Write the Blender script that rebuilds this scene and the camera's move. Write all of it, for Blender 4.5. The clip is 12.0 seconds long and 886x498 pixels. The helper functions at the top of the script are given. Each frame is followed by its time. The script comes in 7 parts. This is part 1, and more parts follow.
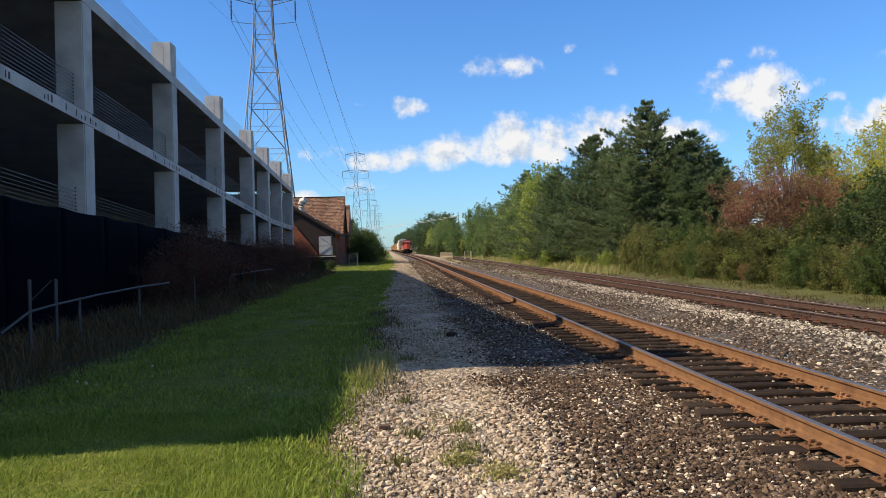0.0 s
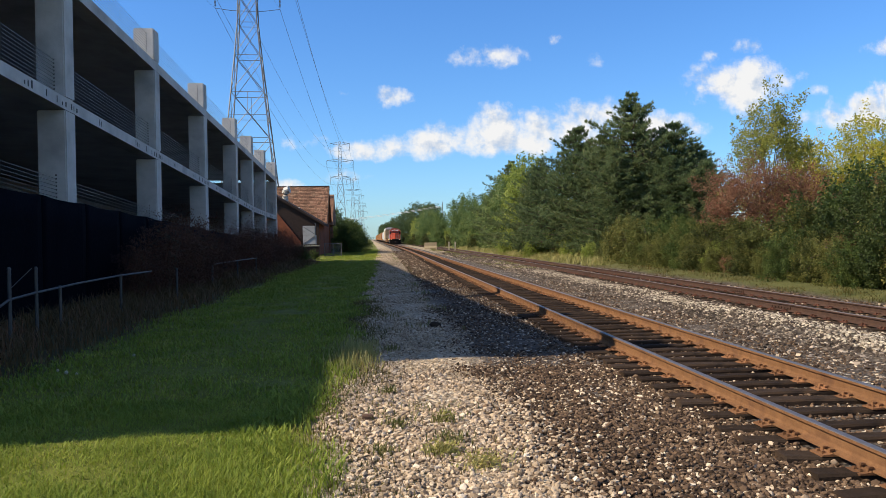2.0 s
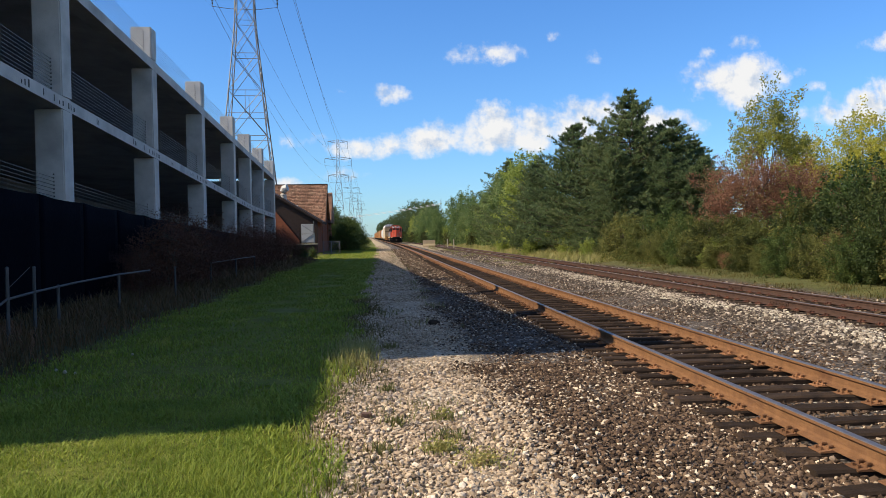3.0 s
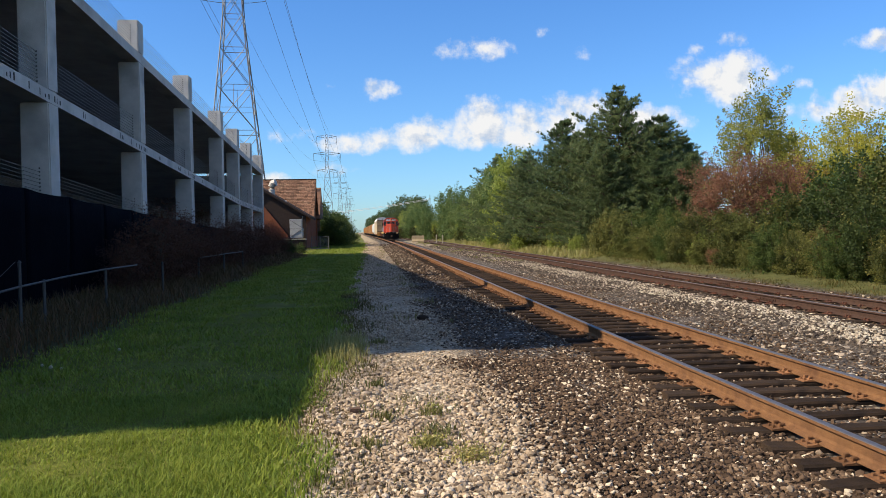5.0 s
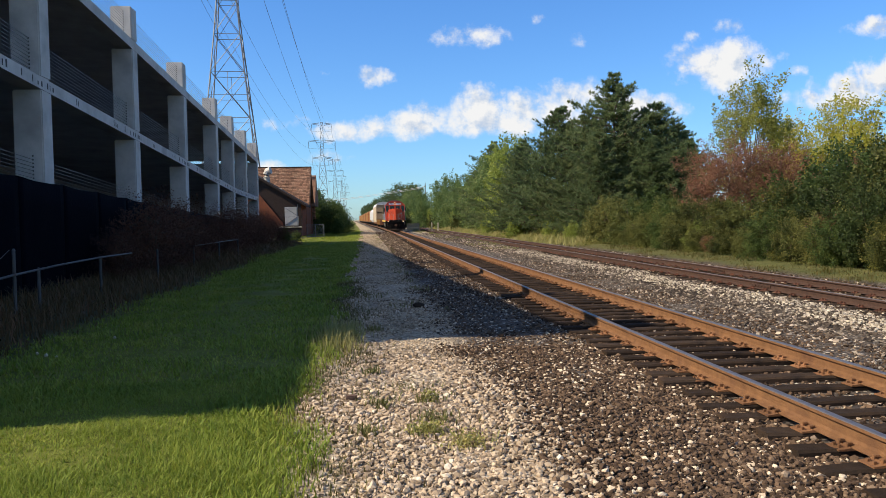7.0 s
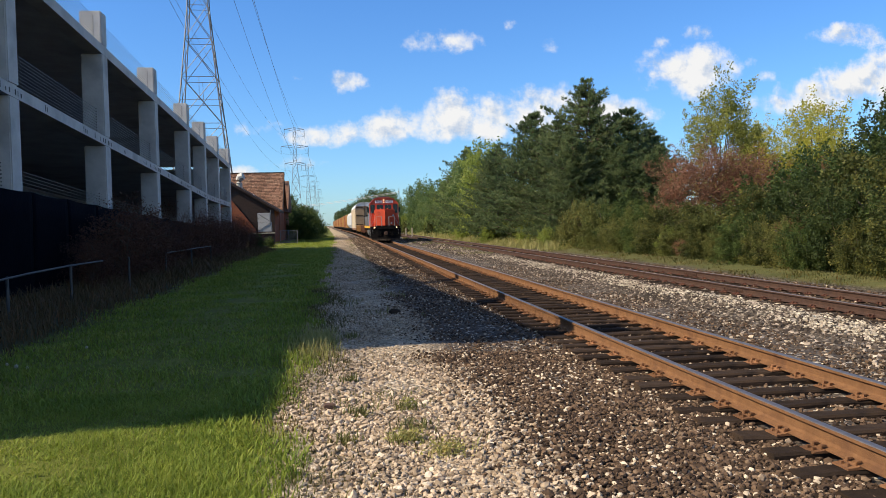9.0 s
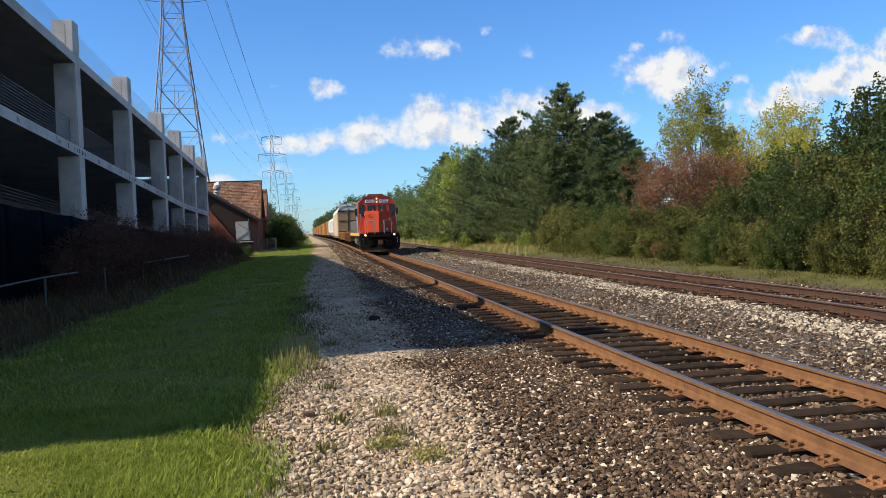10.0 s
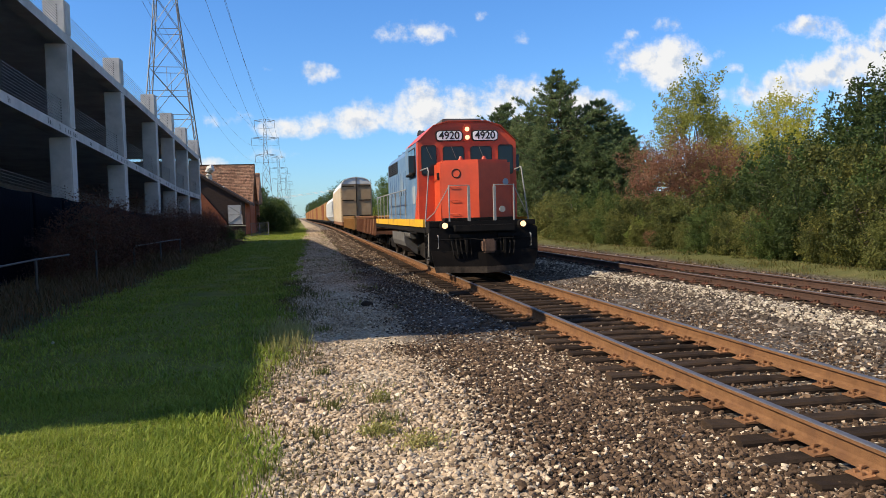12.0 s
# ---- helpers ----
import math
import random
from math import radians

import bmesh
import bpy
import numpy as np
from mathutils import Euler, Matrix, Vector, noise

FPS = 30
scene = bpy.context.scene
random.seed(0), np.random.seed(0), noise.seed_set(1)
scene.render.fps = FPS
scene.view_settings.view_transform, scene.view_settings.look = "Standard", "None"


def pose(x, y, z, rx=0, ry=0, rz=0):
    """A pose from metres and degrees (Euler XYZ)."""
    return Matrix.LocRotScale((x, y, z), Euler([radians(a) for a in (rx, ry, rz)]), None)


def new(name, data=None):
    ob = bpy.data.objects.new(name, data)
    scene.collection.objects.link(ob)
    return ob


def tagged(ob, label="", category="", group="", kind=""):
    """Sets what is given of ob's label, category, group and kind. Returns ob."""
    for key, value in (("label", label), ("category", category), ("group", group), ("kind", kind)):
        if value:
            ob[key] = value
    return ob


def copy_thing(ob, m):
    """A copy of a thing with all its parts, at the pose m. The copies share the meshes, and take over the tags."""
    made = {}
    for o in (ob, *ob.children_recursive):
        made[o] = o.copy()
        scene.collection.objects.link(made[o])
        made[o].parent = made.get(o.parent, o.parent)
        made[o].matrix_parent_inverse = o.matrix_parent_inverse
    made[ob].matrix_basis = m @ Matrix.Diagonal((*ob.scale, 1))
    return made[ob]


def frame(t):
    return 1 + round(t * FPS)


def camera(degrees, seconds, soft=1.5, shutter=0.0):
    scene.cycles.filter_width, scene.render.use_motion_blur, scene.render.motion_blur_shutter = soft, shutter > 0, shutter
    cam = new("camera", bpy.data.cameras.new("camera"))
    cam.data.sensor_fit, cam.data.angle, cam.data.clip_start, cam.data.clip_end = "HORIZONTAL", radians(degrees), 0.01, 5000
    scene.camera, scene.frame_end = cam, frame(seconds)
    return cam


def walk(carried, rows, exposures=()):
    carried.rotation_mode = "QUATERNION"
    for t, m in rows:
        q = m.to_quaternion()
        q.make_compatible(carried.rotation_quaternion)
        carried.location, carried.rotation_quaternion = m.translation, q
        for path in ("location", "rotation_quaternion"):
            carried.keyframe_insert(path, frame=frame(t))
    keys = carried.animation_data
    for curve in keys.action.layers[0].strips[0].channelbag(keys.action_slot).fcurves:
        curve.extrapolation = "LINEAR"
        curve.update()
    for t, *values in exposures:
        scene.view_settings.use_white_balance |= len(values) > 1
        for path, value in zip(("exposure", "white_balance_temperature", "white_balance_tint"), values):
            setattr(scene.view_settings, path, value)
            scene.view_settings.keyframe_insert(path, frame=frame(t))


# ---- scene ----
# ---------------- camera ----------------
cam = camera(59.0, 12.0, soft=0.7)
ROWS = [
    (0.0, 0.000, 0.000, 1.908, 89.917, 1.263, -3.290), (0.5, -0.005, -0.004, 1.914, 90.065, 1.211, -3.188),
    (1.0, 0.005, -0.005, 1.918, 90.221, 1.061, -4.232), (1.5, 0.004, -0.005, 1.908, 89.794, 0.860, -4.454),
    (2.0, 0.001, -0.004, 1.907, 89.187, 0.881, -4.442), (2.5, 0.001, 0.000, 1.907, 89.128, 0.943, -4.362),
    (3.0, 0.005, 0.002, 1.911, 89.010, 1.105, -4.554), (5.0, 0.004, 0.015, 1.905, 88.665, 0.983, -5.365),
    (5.5, 0.006, 0.020, 1.902, 88.150, 0.907, -5.255), (6.0, 0.002, 0.015, 1.904, 87.892, 1.038, -5.318),
    (6.5, -0.002, 0.015, 1.903, 87.824, 1.103, -5.559), (7.0, -0.002, 0.029, 1.899, 87.765, 1.054, -5.702),
    (9.0, -0.042, 0.029, 1.923, 88.090, 1.318, -7.619), (9.5, -0.034, 0.017, 1.926, 88.558, 1.395, -8.091),
    (10.0, -0.016, 0.037, 1.914, 88.476, 2.172, -9.119), (10.5, -0.006, 0.063, 1.923, 87.208, 2.337, -11.276),
    (11.0, -0.049, 0.048, 1.923, 87.965, 1.472, -9.039), (11.5, -0.030, 0.047, 1.924, 87.634, 2.012, -9.338),
    (12.0, -0.034, 0.047, 1.927, 87.427, 1.544, -9.646)]
walk(cam, [(t, pose(x, y, z, a, b, c)) for t, x, y, z, a, b, c in ROWS])

# ---------------- sun, sky ----------------
# a shadow runs this far along x and y for every metre of height
SHADOW = Vector((1.20, 0.22, -1.0))
SUN_ELEVATION = math.atan2(1.0, math.hypot(SHADOW.x, SHADOW.y))
SUN_AZIMUTH = math.atan2(-SHADOW.x, -SHADOW.y)      # from +y towards +x
sun_data = bpy.data.lights.new("sun", "SUN")
sun_data.energy, sun_data.angle, sun_data.color = 5.3, radians(0.55), (1.0, 0.87, 0.665)
sun = new("sun", sun_data)
sun.matrix_world = Matrix.Translation((-60, 30, 60)) @ SHADOW.to_track_quat("-Z", "Y").to_matrix().to_4x4()
scene.view_settings.exposure = 0.55


def build_world():
    world = bpy.data.worlds.new("sky")
    scene.world = world
    world.use_nodes = True
    nt = world.node_tree
    nt.nodes.clear()
    N, L = nt.nodes.new, nt.links.new

    def math_node(op, a, b=None, clamp=False):
        n = N("ShaderNodeMath")
        n.operation, n.use_clamp = op, clamp
        for i, v in enumerate((a, b)):
            if v is None:
                continue
            if isinstance(v, (int, float)):
                n.inputs[i].default_value = v
            else:
                L(v, n.inputs[i])
        return n.outputs[0]

    sky = N("ShaderNodeTexSky")
    sky.sky_type, sky.sun_disc = "NISHITA", False
    sky.sun_elevation, sky.sun_rotation = SUN_ELEVATION, SUN_AZIMUTH
    sky.air_density, sky.dust_density, sky.ozone_density = 1.0, 0.3, 2.2
    tc = N("ShaderNodeTexCoord")
    sep = N("ShaderNodeSeparateXYZ")
    L(tc.outputs["Generated"], sep.inputs[0])
    ahead = math_node("MAXIMUM", sep.outputs[1], 0.05)
    u = math_node("DIVIDE", sep.outputs[0], ahead)
    v = math_node("DIVIDE", sep.outputs[2], ahead)
    uv = N("ShaderNodeCombineXYZ")
    L(u, uv.inputs[0]), L(v, uv.inputs[1])
    big = N("ShaderNodeTexNoise")
    big.inputs["Scale"].default_value, big.inputs["Detail"].default_value, big.inputs["Roughness"].default_value = 24, 9, 0.60
    L(uv.outputs[0], big.inputs["Vector"])
    # cumulus banks: centre and half size, as slopes over the distance ahead
    banks = [(0.136, 0.231, 0.040, 0.014, .8), (0.155, 0.236, 0.024, 0.012, .6), (0.015, 0.180, 0.023, 0.013, .95),
             (-0.100, 0.121, 0.035, 0.010, .45), (-0.012, 0.112, 0.045, 0.014, .95), (0.060, 0.119, 0.055, 0.017, 1.0),
             (0.105, 0.128, 0.045, 0.022, 1.05), (0.150, 0.137, 0.050, 0.028, 1.1), (0.165, 0.120, 0.090, 0.016, 1.1), (0.230, 0.137, 0.070, 0.026, 1.1),
             (0.275, 0.150, 0.055, 0.024, 1.1), (0.345, 0.136, 0.070, 0.022, 1.0), (0.385, 0.137, 0.024, 0.011, .9),
             (0.474, 0.196, 0.062, 0.030, 1.2), (0.495, 0.212, 0.040, 0.022, 1.1), (0.440, 0.190, 0.032, 0.016, 1.0), (0.480, 0.175, 0.030, 0.018, .9),
             (0.485, 0.243, 0.026, 0.010, .6), (0.440, 0.232, 0.018, 0.009, .5), (0.561, 0.208, 0.012, 0.010, .5), (0.575, 0.188, 0.012, 0.008, .45),
             (0.600, 0.150, 0.045, 0.014, .9), (0.660, 0.158, 0.060, 0.022, 1.1), (0.730, 0.178, 0.070, 0.030, 1.15), (0.800, 0.200, 0.075, 0.036, 1.2),
             (0.870, 0.240, 0.070, 0.040, 1.2), (0.700, 0.243, 0.055, 0.014, .85), (0.725, 0.238, 0.036, 0.012, .85), (0.960, 0.270, 0.090, 0.040, 1.1),
             (-0.045, 0.078, 0.030, 0.010, .55), (-0.125, 0.066, 0.022, 0.010, .9), (0.275, 0.230, 0.016, 0.010, .5), (0.225, 0.255, 0.014, 0.006, .45),
             (-0.045, 0.187, 0.012, 0.006, .4)]
    total = None
    for cu, cv, ru, rv, gain in banks:
        a = math_node("MULTIPLY", math_node("SUBTRACT", u, cu), 1 / ru)
        b = math_node("MULTIPLY", math_node("SUBTRACT", v, cv), 1 / rv)
        r2 = math_node("ADD", math_node("MULTIPLY", a, a), math_node("MULTIPLY", b, b))
        one = math_node("MULTIPLY", math_node("SUBTRACT", 1.0, math_node("MULTIPLY", r2, 0.55)), gain)
        total = one if total is None else math_node("MAXIMUM", total, one)
    fine = N("ShaderNodeTexNoise")
    fine.inputs["Scale"].default_value, fine.inputs["Detail"].default_value, fine.inputs["Roughness"].default_value = 75, 7, 0.7
    L(uv.outputs[0], fine.inputs["Vector"])
    lumps = math_node("MULTIPLY", math_node("SUBTRACT", big.outputs["Fac"], 0.5), 2.9)
    wisps = math_node("MULTIPLY", math_node("SUBTRACT", fine.outputs["Fac"], 0.5), 0.6)
    body = math_node("ADD", total, math_node("ADD", lumps, wisps))

    def smooth(value, lo, hi):
        n = N("ShaderNodeMapRange")
        n.interpolation_type = "SMOOTHSTEP"
        n.inputs["From Min"].default_value, n.inputs["From Max"].default_value = lo, hi
        L(value, n.inputs["Value"])
        return n.outputs[0]

    near_view = math_node("MULTIPLY", math_node("GREATER_THAN", sep.outputs[1], 0.06), math_node("SUBTRACT", 1.0, smooth(v, 0.42, 0.62)))
    ahead_cover = math_node("MULTIPLY", smooth(body, 0.15, 1.15), near_view)
    # unseen broken cumulus added over the rest of the sky as neutral fill light
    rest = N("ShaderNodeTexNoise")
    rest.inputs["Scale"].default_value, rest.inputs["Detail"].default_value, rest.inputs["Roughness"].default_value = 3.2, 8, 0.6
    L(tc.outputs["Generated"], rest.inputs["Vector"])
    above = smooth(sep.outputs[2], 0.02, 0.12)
    fill_cover = math_node("MULTIPLY", math_node("MULTIPLY", smooth(rest.outputs["Fac"], 0.525, 0.64), above), math_node("SUBTRACT", 1.0, near_view))
    fac = math_node("MAXIMUM", ahead_cover, fill_cover)
    # lit from the upper left: compare the lumps with those a step towards the sun
    moved = N("ShaderNodeVectorMath")
    moved.operation = "ADD"
    moved.inputs[1].default_value = (-0.007, 0.011, 0.0)
    L(uv.outputs[0], moved.inputs[0])
    other = N("ShaderNodeTexNoise")
    other.inputs["Scale"].default_value, other.inputs["Detail"].default_value, other.inputs["Roughness"].default_value = 24, 5, 0.6
    L(moved.outputs[0], other.inputs["Vector"])
    relief = math_node("MULTIPLY_ADD", math_node("SUBTRACT", big.outputs["Fac"], other.outputs["Fac"]), 1.9)
    relief.node.inputs[2].default_value = 0.55
    ramp = N("ShaderNodeValToRGB")
    ramp.color_ramp.elements[0].position, ramp.color_ramp.elements[0].color = 0.25, (0.60, 0.70, 0.86, 1)
    ramp.color_ramp.elements[1].position, ramp.color_ramp.elements[1].color = 0.60, (1.0, 1.0, 1.0, 1)
    L(relief, ramp.inputs[0])
    sky_bg, cloud_bg, mix, out = N("ShaderNodeBackground"), N("ShaderNodeBackground"), N("ShaderNodeMixShader"), N("ShaderNodeOutputWorld")
    sky_bg.inputs["Strength"].default_value = 0.092
    cloud_bg.inputs["Strength"].default_value = 0.62
    tint = N("ShaderNodeMix")
    tint.data_type, tint.blend_type = "RGBA", "MULTIPLY"
    tint.inputs["Factor"].default_value = 1.0
    haze = N("ShaderNodeValToRGB")
    haze.color_ramp.elements[0].position, haze.color_ramp.elements[0].color = 0.0, (0.60, 0.90, 1.26, 1)
    haze.color_ramp.elements[1].position, haze.color_ramp.elements[1].color = 0.30, (0.52, 0.92, 1.40, 1)
    top = haze.color_ramp.elements.new(1.0)
    top.color = (0.80, 0.95, 1.12, 1)
    L(sep.outputs[2], haze.inputs[0])
    L(haze.outputs[0], tint.inputs["B"])
    L(sky.outputs[0], tint.inputs["A"])
    L(tint.outputs["Result"], sky_bg.inputs["Color"])
    L(ramp.outputs[0], cloud_bg.inputs["Color"])
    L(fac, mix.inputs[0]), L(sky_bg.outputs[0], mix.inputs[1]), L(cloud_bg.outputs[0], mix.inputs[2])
    L(mix.outputs[0], out.inputs[0])


build_world()

# ---------------- materials ----------------


def mat(name, base, other=None, scale=8.0, rough=0.7, metal=0.0, bump=0.25, fine=60.0, contrast=(0.35, 0.7), island=None, dirt_or_sheen=None, coord="Object", spec=None):
    """A surface with variation at two scales: base and other mixed by a broad noise, bump from a fine one."""
    m = bpy.data.materials.new(name)
    m.use_nodes = True
    nt = m.node_tree
    N, L = nt.nodes.new, nt.links.new
    bsdf = nt.nodes["Principled BSDF"]
    bsdf.inputs["Roughness"].default_value, bsdf.inputs["Metallic"].default_value = rough, metal
    bsdf.inputs["Specular IOR Level"].default_value = spec if spec is not None else (0.2 if rough >= 0.8 else 0.45)
    tc = N("ShaderNodeTexCoord")
    n1 = N("ShaderNodeTexNoise")
    n1.inputs["Scale"].default_value, n1.inputs["Detail"].default_value, n1.inputs["Roughness"].default_value = scale, 6, 0.65
    L(tc.outputs[coord], n1.inputs["Vector"])
    ramp = N("ShaderNodeValToRGB")
    e = ramp.color_ramp.elements
    e[0].position, e[1].position = contrast
    e[0].color, e[1].color = (*base, 1), (*(other or [c * 0.7 for c in base]), 1)
    L(n1.outputs["Fac"], ramp.inputs[0])
    col = ramp.outputs[0]
    n2 = N("ShaderNodeTexNoise")
    n2.inputs["Scale"].default_value, n2.inputs["Detail"].default_value = fine, 4
    L(tc.outputs[coord], n2.inputs["Vector"])
    if dirt_or_sheen:
        d = N("ShaderNodeTexNoise")
        d.inputs["Scale"].default_value, d.inputs["Detail"].default_value = scale * 0.35, 8
        L(tc.outputs[coord], d.inputs["Vector"])
        r = N("ShaderNodeMapRange")
        r.inputs["From Min"].default_value, r.inputs["From Max"].default_value = 0.52, 0.72
        L(d.outputs["Fac"], r.inputs["Value"])
        mx = N("ShaderNodeMix")
        mx.data_type = "RGBA"
        L(r.outputs[0], mx.inputs["Factor"]), L(col, mx.inputs["A"])
        mx.inputs["B"].default_value = (*dirt_or_sheen, 1)
        col = mx.outputs["Result"]
    if island:
        src = N("ShaderNodeNewGeometry").outputs["Random Per Island"] if island == "island" else N("ShaderNodeObjectInfo").outputs["Random"]
        hsv = N("ShaderNodeHueSaturation")
        r = N("ShaderNodeMapRange")
        r.inputs["To Min"].default_value, r.inputs["To Max"].default_value = 0.65, 1.35
        L(src, r.inputs["Value"])
        L(r.outputs[0], hsv.inputs["Value"]), L(col, hsv.inputs["Color"])
        col = hsv.outputs[0]
    L(col, bsdf.inputs["Base Color"])
    b = N("ShaderNodeBump")
    b.inputs["Strength"].default_value, b.inputs["Distance"].default_value = bump, 0.02
    L(n2.outputs["Fac"], b.inputs["Height"]), L(b.outputs[0], bsdf.inputs["Normal"])
    rr = N("ShaderNodeMapRange")
    rr.inputs["To Min"].default_value, rr.inputs["To Max"].default_value = max(rough - 0.12, 0.02), min(rough + 0.12, 1)
    L(n2.outputs["Fac"], rr.inputs["Value"]), L(rr.outputs[0], bsdf.inputs["Roughness"])
    return m


def mat_islands(name, stops, rough=0.85, bump=0.3, fine=90.0):
    """Loose pieces in one mesh: each takes its own colour out of a ramp of (position, colour)."""
    m = mat(name, stops[0][1], rough=rough, bump=bump, fine=fine)
    nt = m.node_tree
    ramp = nt.nodes.new("ShaderNodeValToRGB")
    ramp.color_ramp.interpolation = "LINEAR"
    els = ramp.color_ramp.elements
    while len(els) < len(stops):
        els.new(0.5)
    for el, (p, c) in zip(els, stops):
        el.position, el.color = p, (*c, 1)
    geo = nt.nodes.new("ShaderNodeNewGeometry")
    nt.links.new(geo.outputs["Random Per Island"], ramp.inputs[0])
    nt.links.new(ramp.outputs[0], nt.nodes["Principled BSDF"].inputs["Base Color"])
    return m


def mat_leaf(name, stops, through_light=0.35):
    m = mat_islands(name, stops, rough=0.6, bump=0.0)
    nt = m.node_tree
    bsdf, out = nt.nodes["Principled BSDF"], nt.nodes["Material Output"]
    bsdf.inputs["Specular IOR Level"].default_value = 0.25
    tr, mix = nt.nodes.new("ShaderNodeBsdfTranslucent"), nt.nodes.new("ShaderNodeMixShader")
    src = bsdf.inputs["Base Color"].links[0].from_socket
    ramp = src.node
    # broad noise shifts the ramp: sunlit and dark clumps painted into the leaf colour
    tc, clump_light = nt.nodes.new("ShaderNodeTexCoord"), nt.nodes.new("ShaderNodeTexNoise")
    clump_light.inputs["Scale"].default_value, clump_light.inputs["Detail"].default_value = 0.9, 4
    nt.links.new(tc.outputs["Object"], clump_light.inputs["Vector"])
    spread_out = nt.nodes.new("ShaderNodeMapRange")
    spread_out.inputs["From Min"].default_value, spread_out.inputs["From Max"].default_value = 0.34, 0.66
    nt.links.new(clump_light.outputs["Fac"], spread_out.inputs["Value"])
    geo, info = nt.nodes.new("ShaderNodeNewGeometry"), nt.nodes.new("ShaderNodeObjectInfo")
    total = None
    for sock, weight in ((geo.outputs["Random Per Island"], 0.42), (spread_out.outputs[0], 0.36), (info.outputs["Random"], 0.22)):
        n = nt.nodes.new("ShaderNodeMath")
        n.operation = "MULTIPLY_ADD"
        nt.links.new(sock, n.inputs[0])
        n.inputs[1].default_value = weight
        if total is not None:
            nt.links.new(total, n.inputs[2])
        else:
            n.inputs[2].default_value = 0.0
        total = n.outputs[0]
    nt.links.new(total, ramp.inputs[0])
    nt.links.new(src, tr.inputs["Color"])
    mix.inputs[0].default_value = through_light
    nt.links.new(bsdf.outputs[0], mix.inputs[1]), nt.links.new(tr.outputs[0], mix.inputs[2])
    nt.links.new(mix.outputs[0], out.inputs["Surface"])
    return m


def mat_glow(name, colour, strength):
    m = bpy.data.materials.new(name)
    m.use_nodes = True
    b = m.node_tree.nodes["Principled BSDF"]
    b.inputs["Base Color"].default_value = (*colour, 1)
    b.inputs["Emission Color"].default_value, b.inputs["Emission Strength"].default_value = (*colour, 1), strength
    return m


def mat_glass(name, colour, rough=0.06):
    m = bpy.data.materials.new(name)
    m.use_nodes = True
    b = m.node_tree.nodes["Principled BSDF"]
    b.inputs["Base Color"].default_value = (*colour, 1)
    b.inputs["Roughness"].default_value, b.inputs["Specular IOR Level"].default_value = rough, 0.4
    return m


CONCRETE = mat("cast_concrete", (0.55, 0.525, 0.495), (0.43, 0.41, 0.385), 1.6, 0.85, bump=0.2, fine=30, dirt_or_sheen=(0.31, 0.295, 0.28))
# same concrete, with the shade inside the decks put into its darker colour
SHADED_SLAB = mat("shaded_slab_concrete", (0.33, 0.325, 0.32), (0.24, 0.235, 0.23), 1.1, 0.9, bump=0.25, fine=24, dirt_or_sheen=(0.18, 0.175, 0.17))
SEAL = mat("dark_joint_sealant", (0.07, 0.07, 0.07), rough=0.8)
CABLE = mat("galvanised_strand", (0.19, 0.19, 0.195), rough=0.45, metal=0.7, bump=0.1)
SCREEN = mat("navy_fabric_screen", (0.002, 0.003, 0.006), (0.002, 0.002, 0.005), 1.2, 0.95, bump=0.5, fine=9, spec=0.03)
GALV = mat("galvanised_pipe", (0.20, 0.20, 0.205), (0.13, 0.13, 0.135), 6, 0.5, 0.6, bump=0.1)
STEEL = mat("weathered_tower_steel", (0.20, 0.205, 0.21), (0.13, 0.13, 0.135), 2, 0.6, 0.5, bump=0.1)
WIRE = mat("aluminium_conductor", (0.10, 0.10, 0.105), rough=0.6, metal=0.3, bump=0)
PORCELAIN = mat("grey_porcelain", (0.16, 0.15, 0.15), rough=0.35, bump=0)
RUST_RAIL = mat("rusty_rail_side", (0.202, 0.101, 0.046), (0.133, 0.065, 0.030), 9, 0.85, 0.1, bump=0.5, fine=120, dirt_or_sheen=(0.112, 0.053, 0.028))
RAIL_TOP = mat("worn_rail_head", (0.25, 0.225, 0.215), (0.18, 0.16, 0.15), 14, 0.50, 0.85, bump=0.05)
OLD_RAIL = mat("brown_siding_rail", (0.074, 0.041, 0.029), (0.047, 0.027, 0.021), 8, 0.9, 0.1, bump=0.5, fine=120)
OLD_TOP = mat("dull_rail_head", (0.24, 0.19, 0.17), (0.17, 0.13, 0.11), 9, 0.5, 0.7, bump=0.1)
PLATE = mat("rusty_tie_plate", (0.23, 0.11, 0.05), (0.14, 0.068, 0.034), 11, 0.9, bump=0.5, fine=140, island="object")
OLD_PLATE = mat("dark_rusty_tie_plate", (0.125, 0.050, 0.030), (0.07, 0.032, 0.022), 11, 0.9, bump=0.5, fine=140, island="object")
TIE = mat("creosoted_tie_wood", (0.040, 0.027, 0.019), (0.016, 0.012, 0.010), 5, 0.92, bump=0.5, fine=70, dirt_or_sheen=(0.055, 0.034, 0.021), island="object", spec=0.08)
BARK = mat("grey_brown_bark", (0.13, 0.10, 0.075), (0.07, 0.055, 0.04), 7, 0.95, bump=0.8, fine=25)
STONE_LIGHT = mat_islands("pale_crushed_limestone", [(0.0, (0.543, 0.425, 0.303)), (0.25, (0.416, 0.315, 0.217)), (0.55, (0.280, 0.209, 0.142)), (0.82, (0.136, 0.098, 0.066)), (0.93, (0.506, 0.408, 0.303)), (1.0, (0.652, 0.545, 0.425))])
STONE_DARK = mat_islands("dark_ballast_stone", [(0.0, (0.025, 0.015, 0.009)), (0.35, (0.059, 0.037, 0.023)), (0.7, (0.122, 0.076, 0.047)), (0.90, (0.194, 0.132, 0.085)), (0.94, (0.451, 0.357, 0.258)), (1.0, (0.595, 0.493, 0.371))])
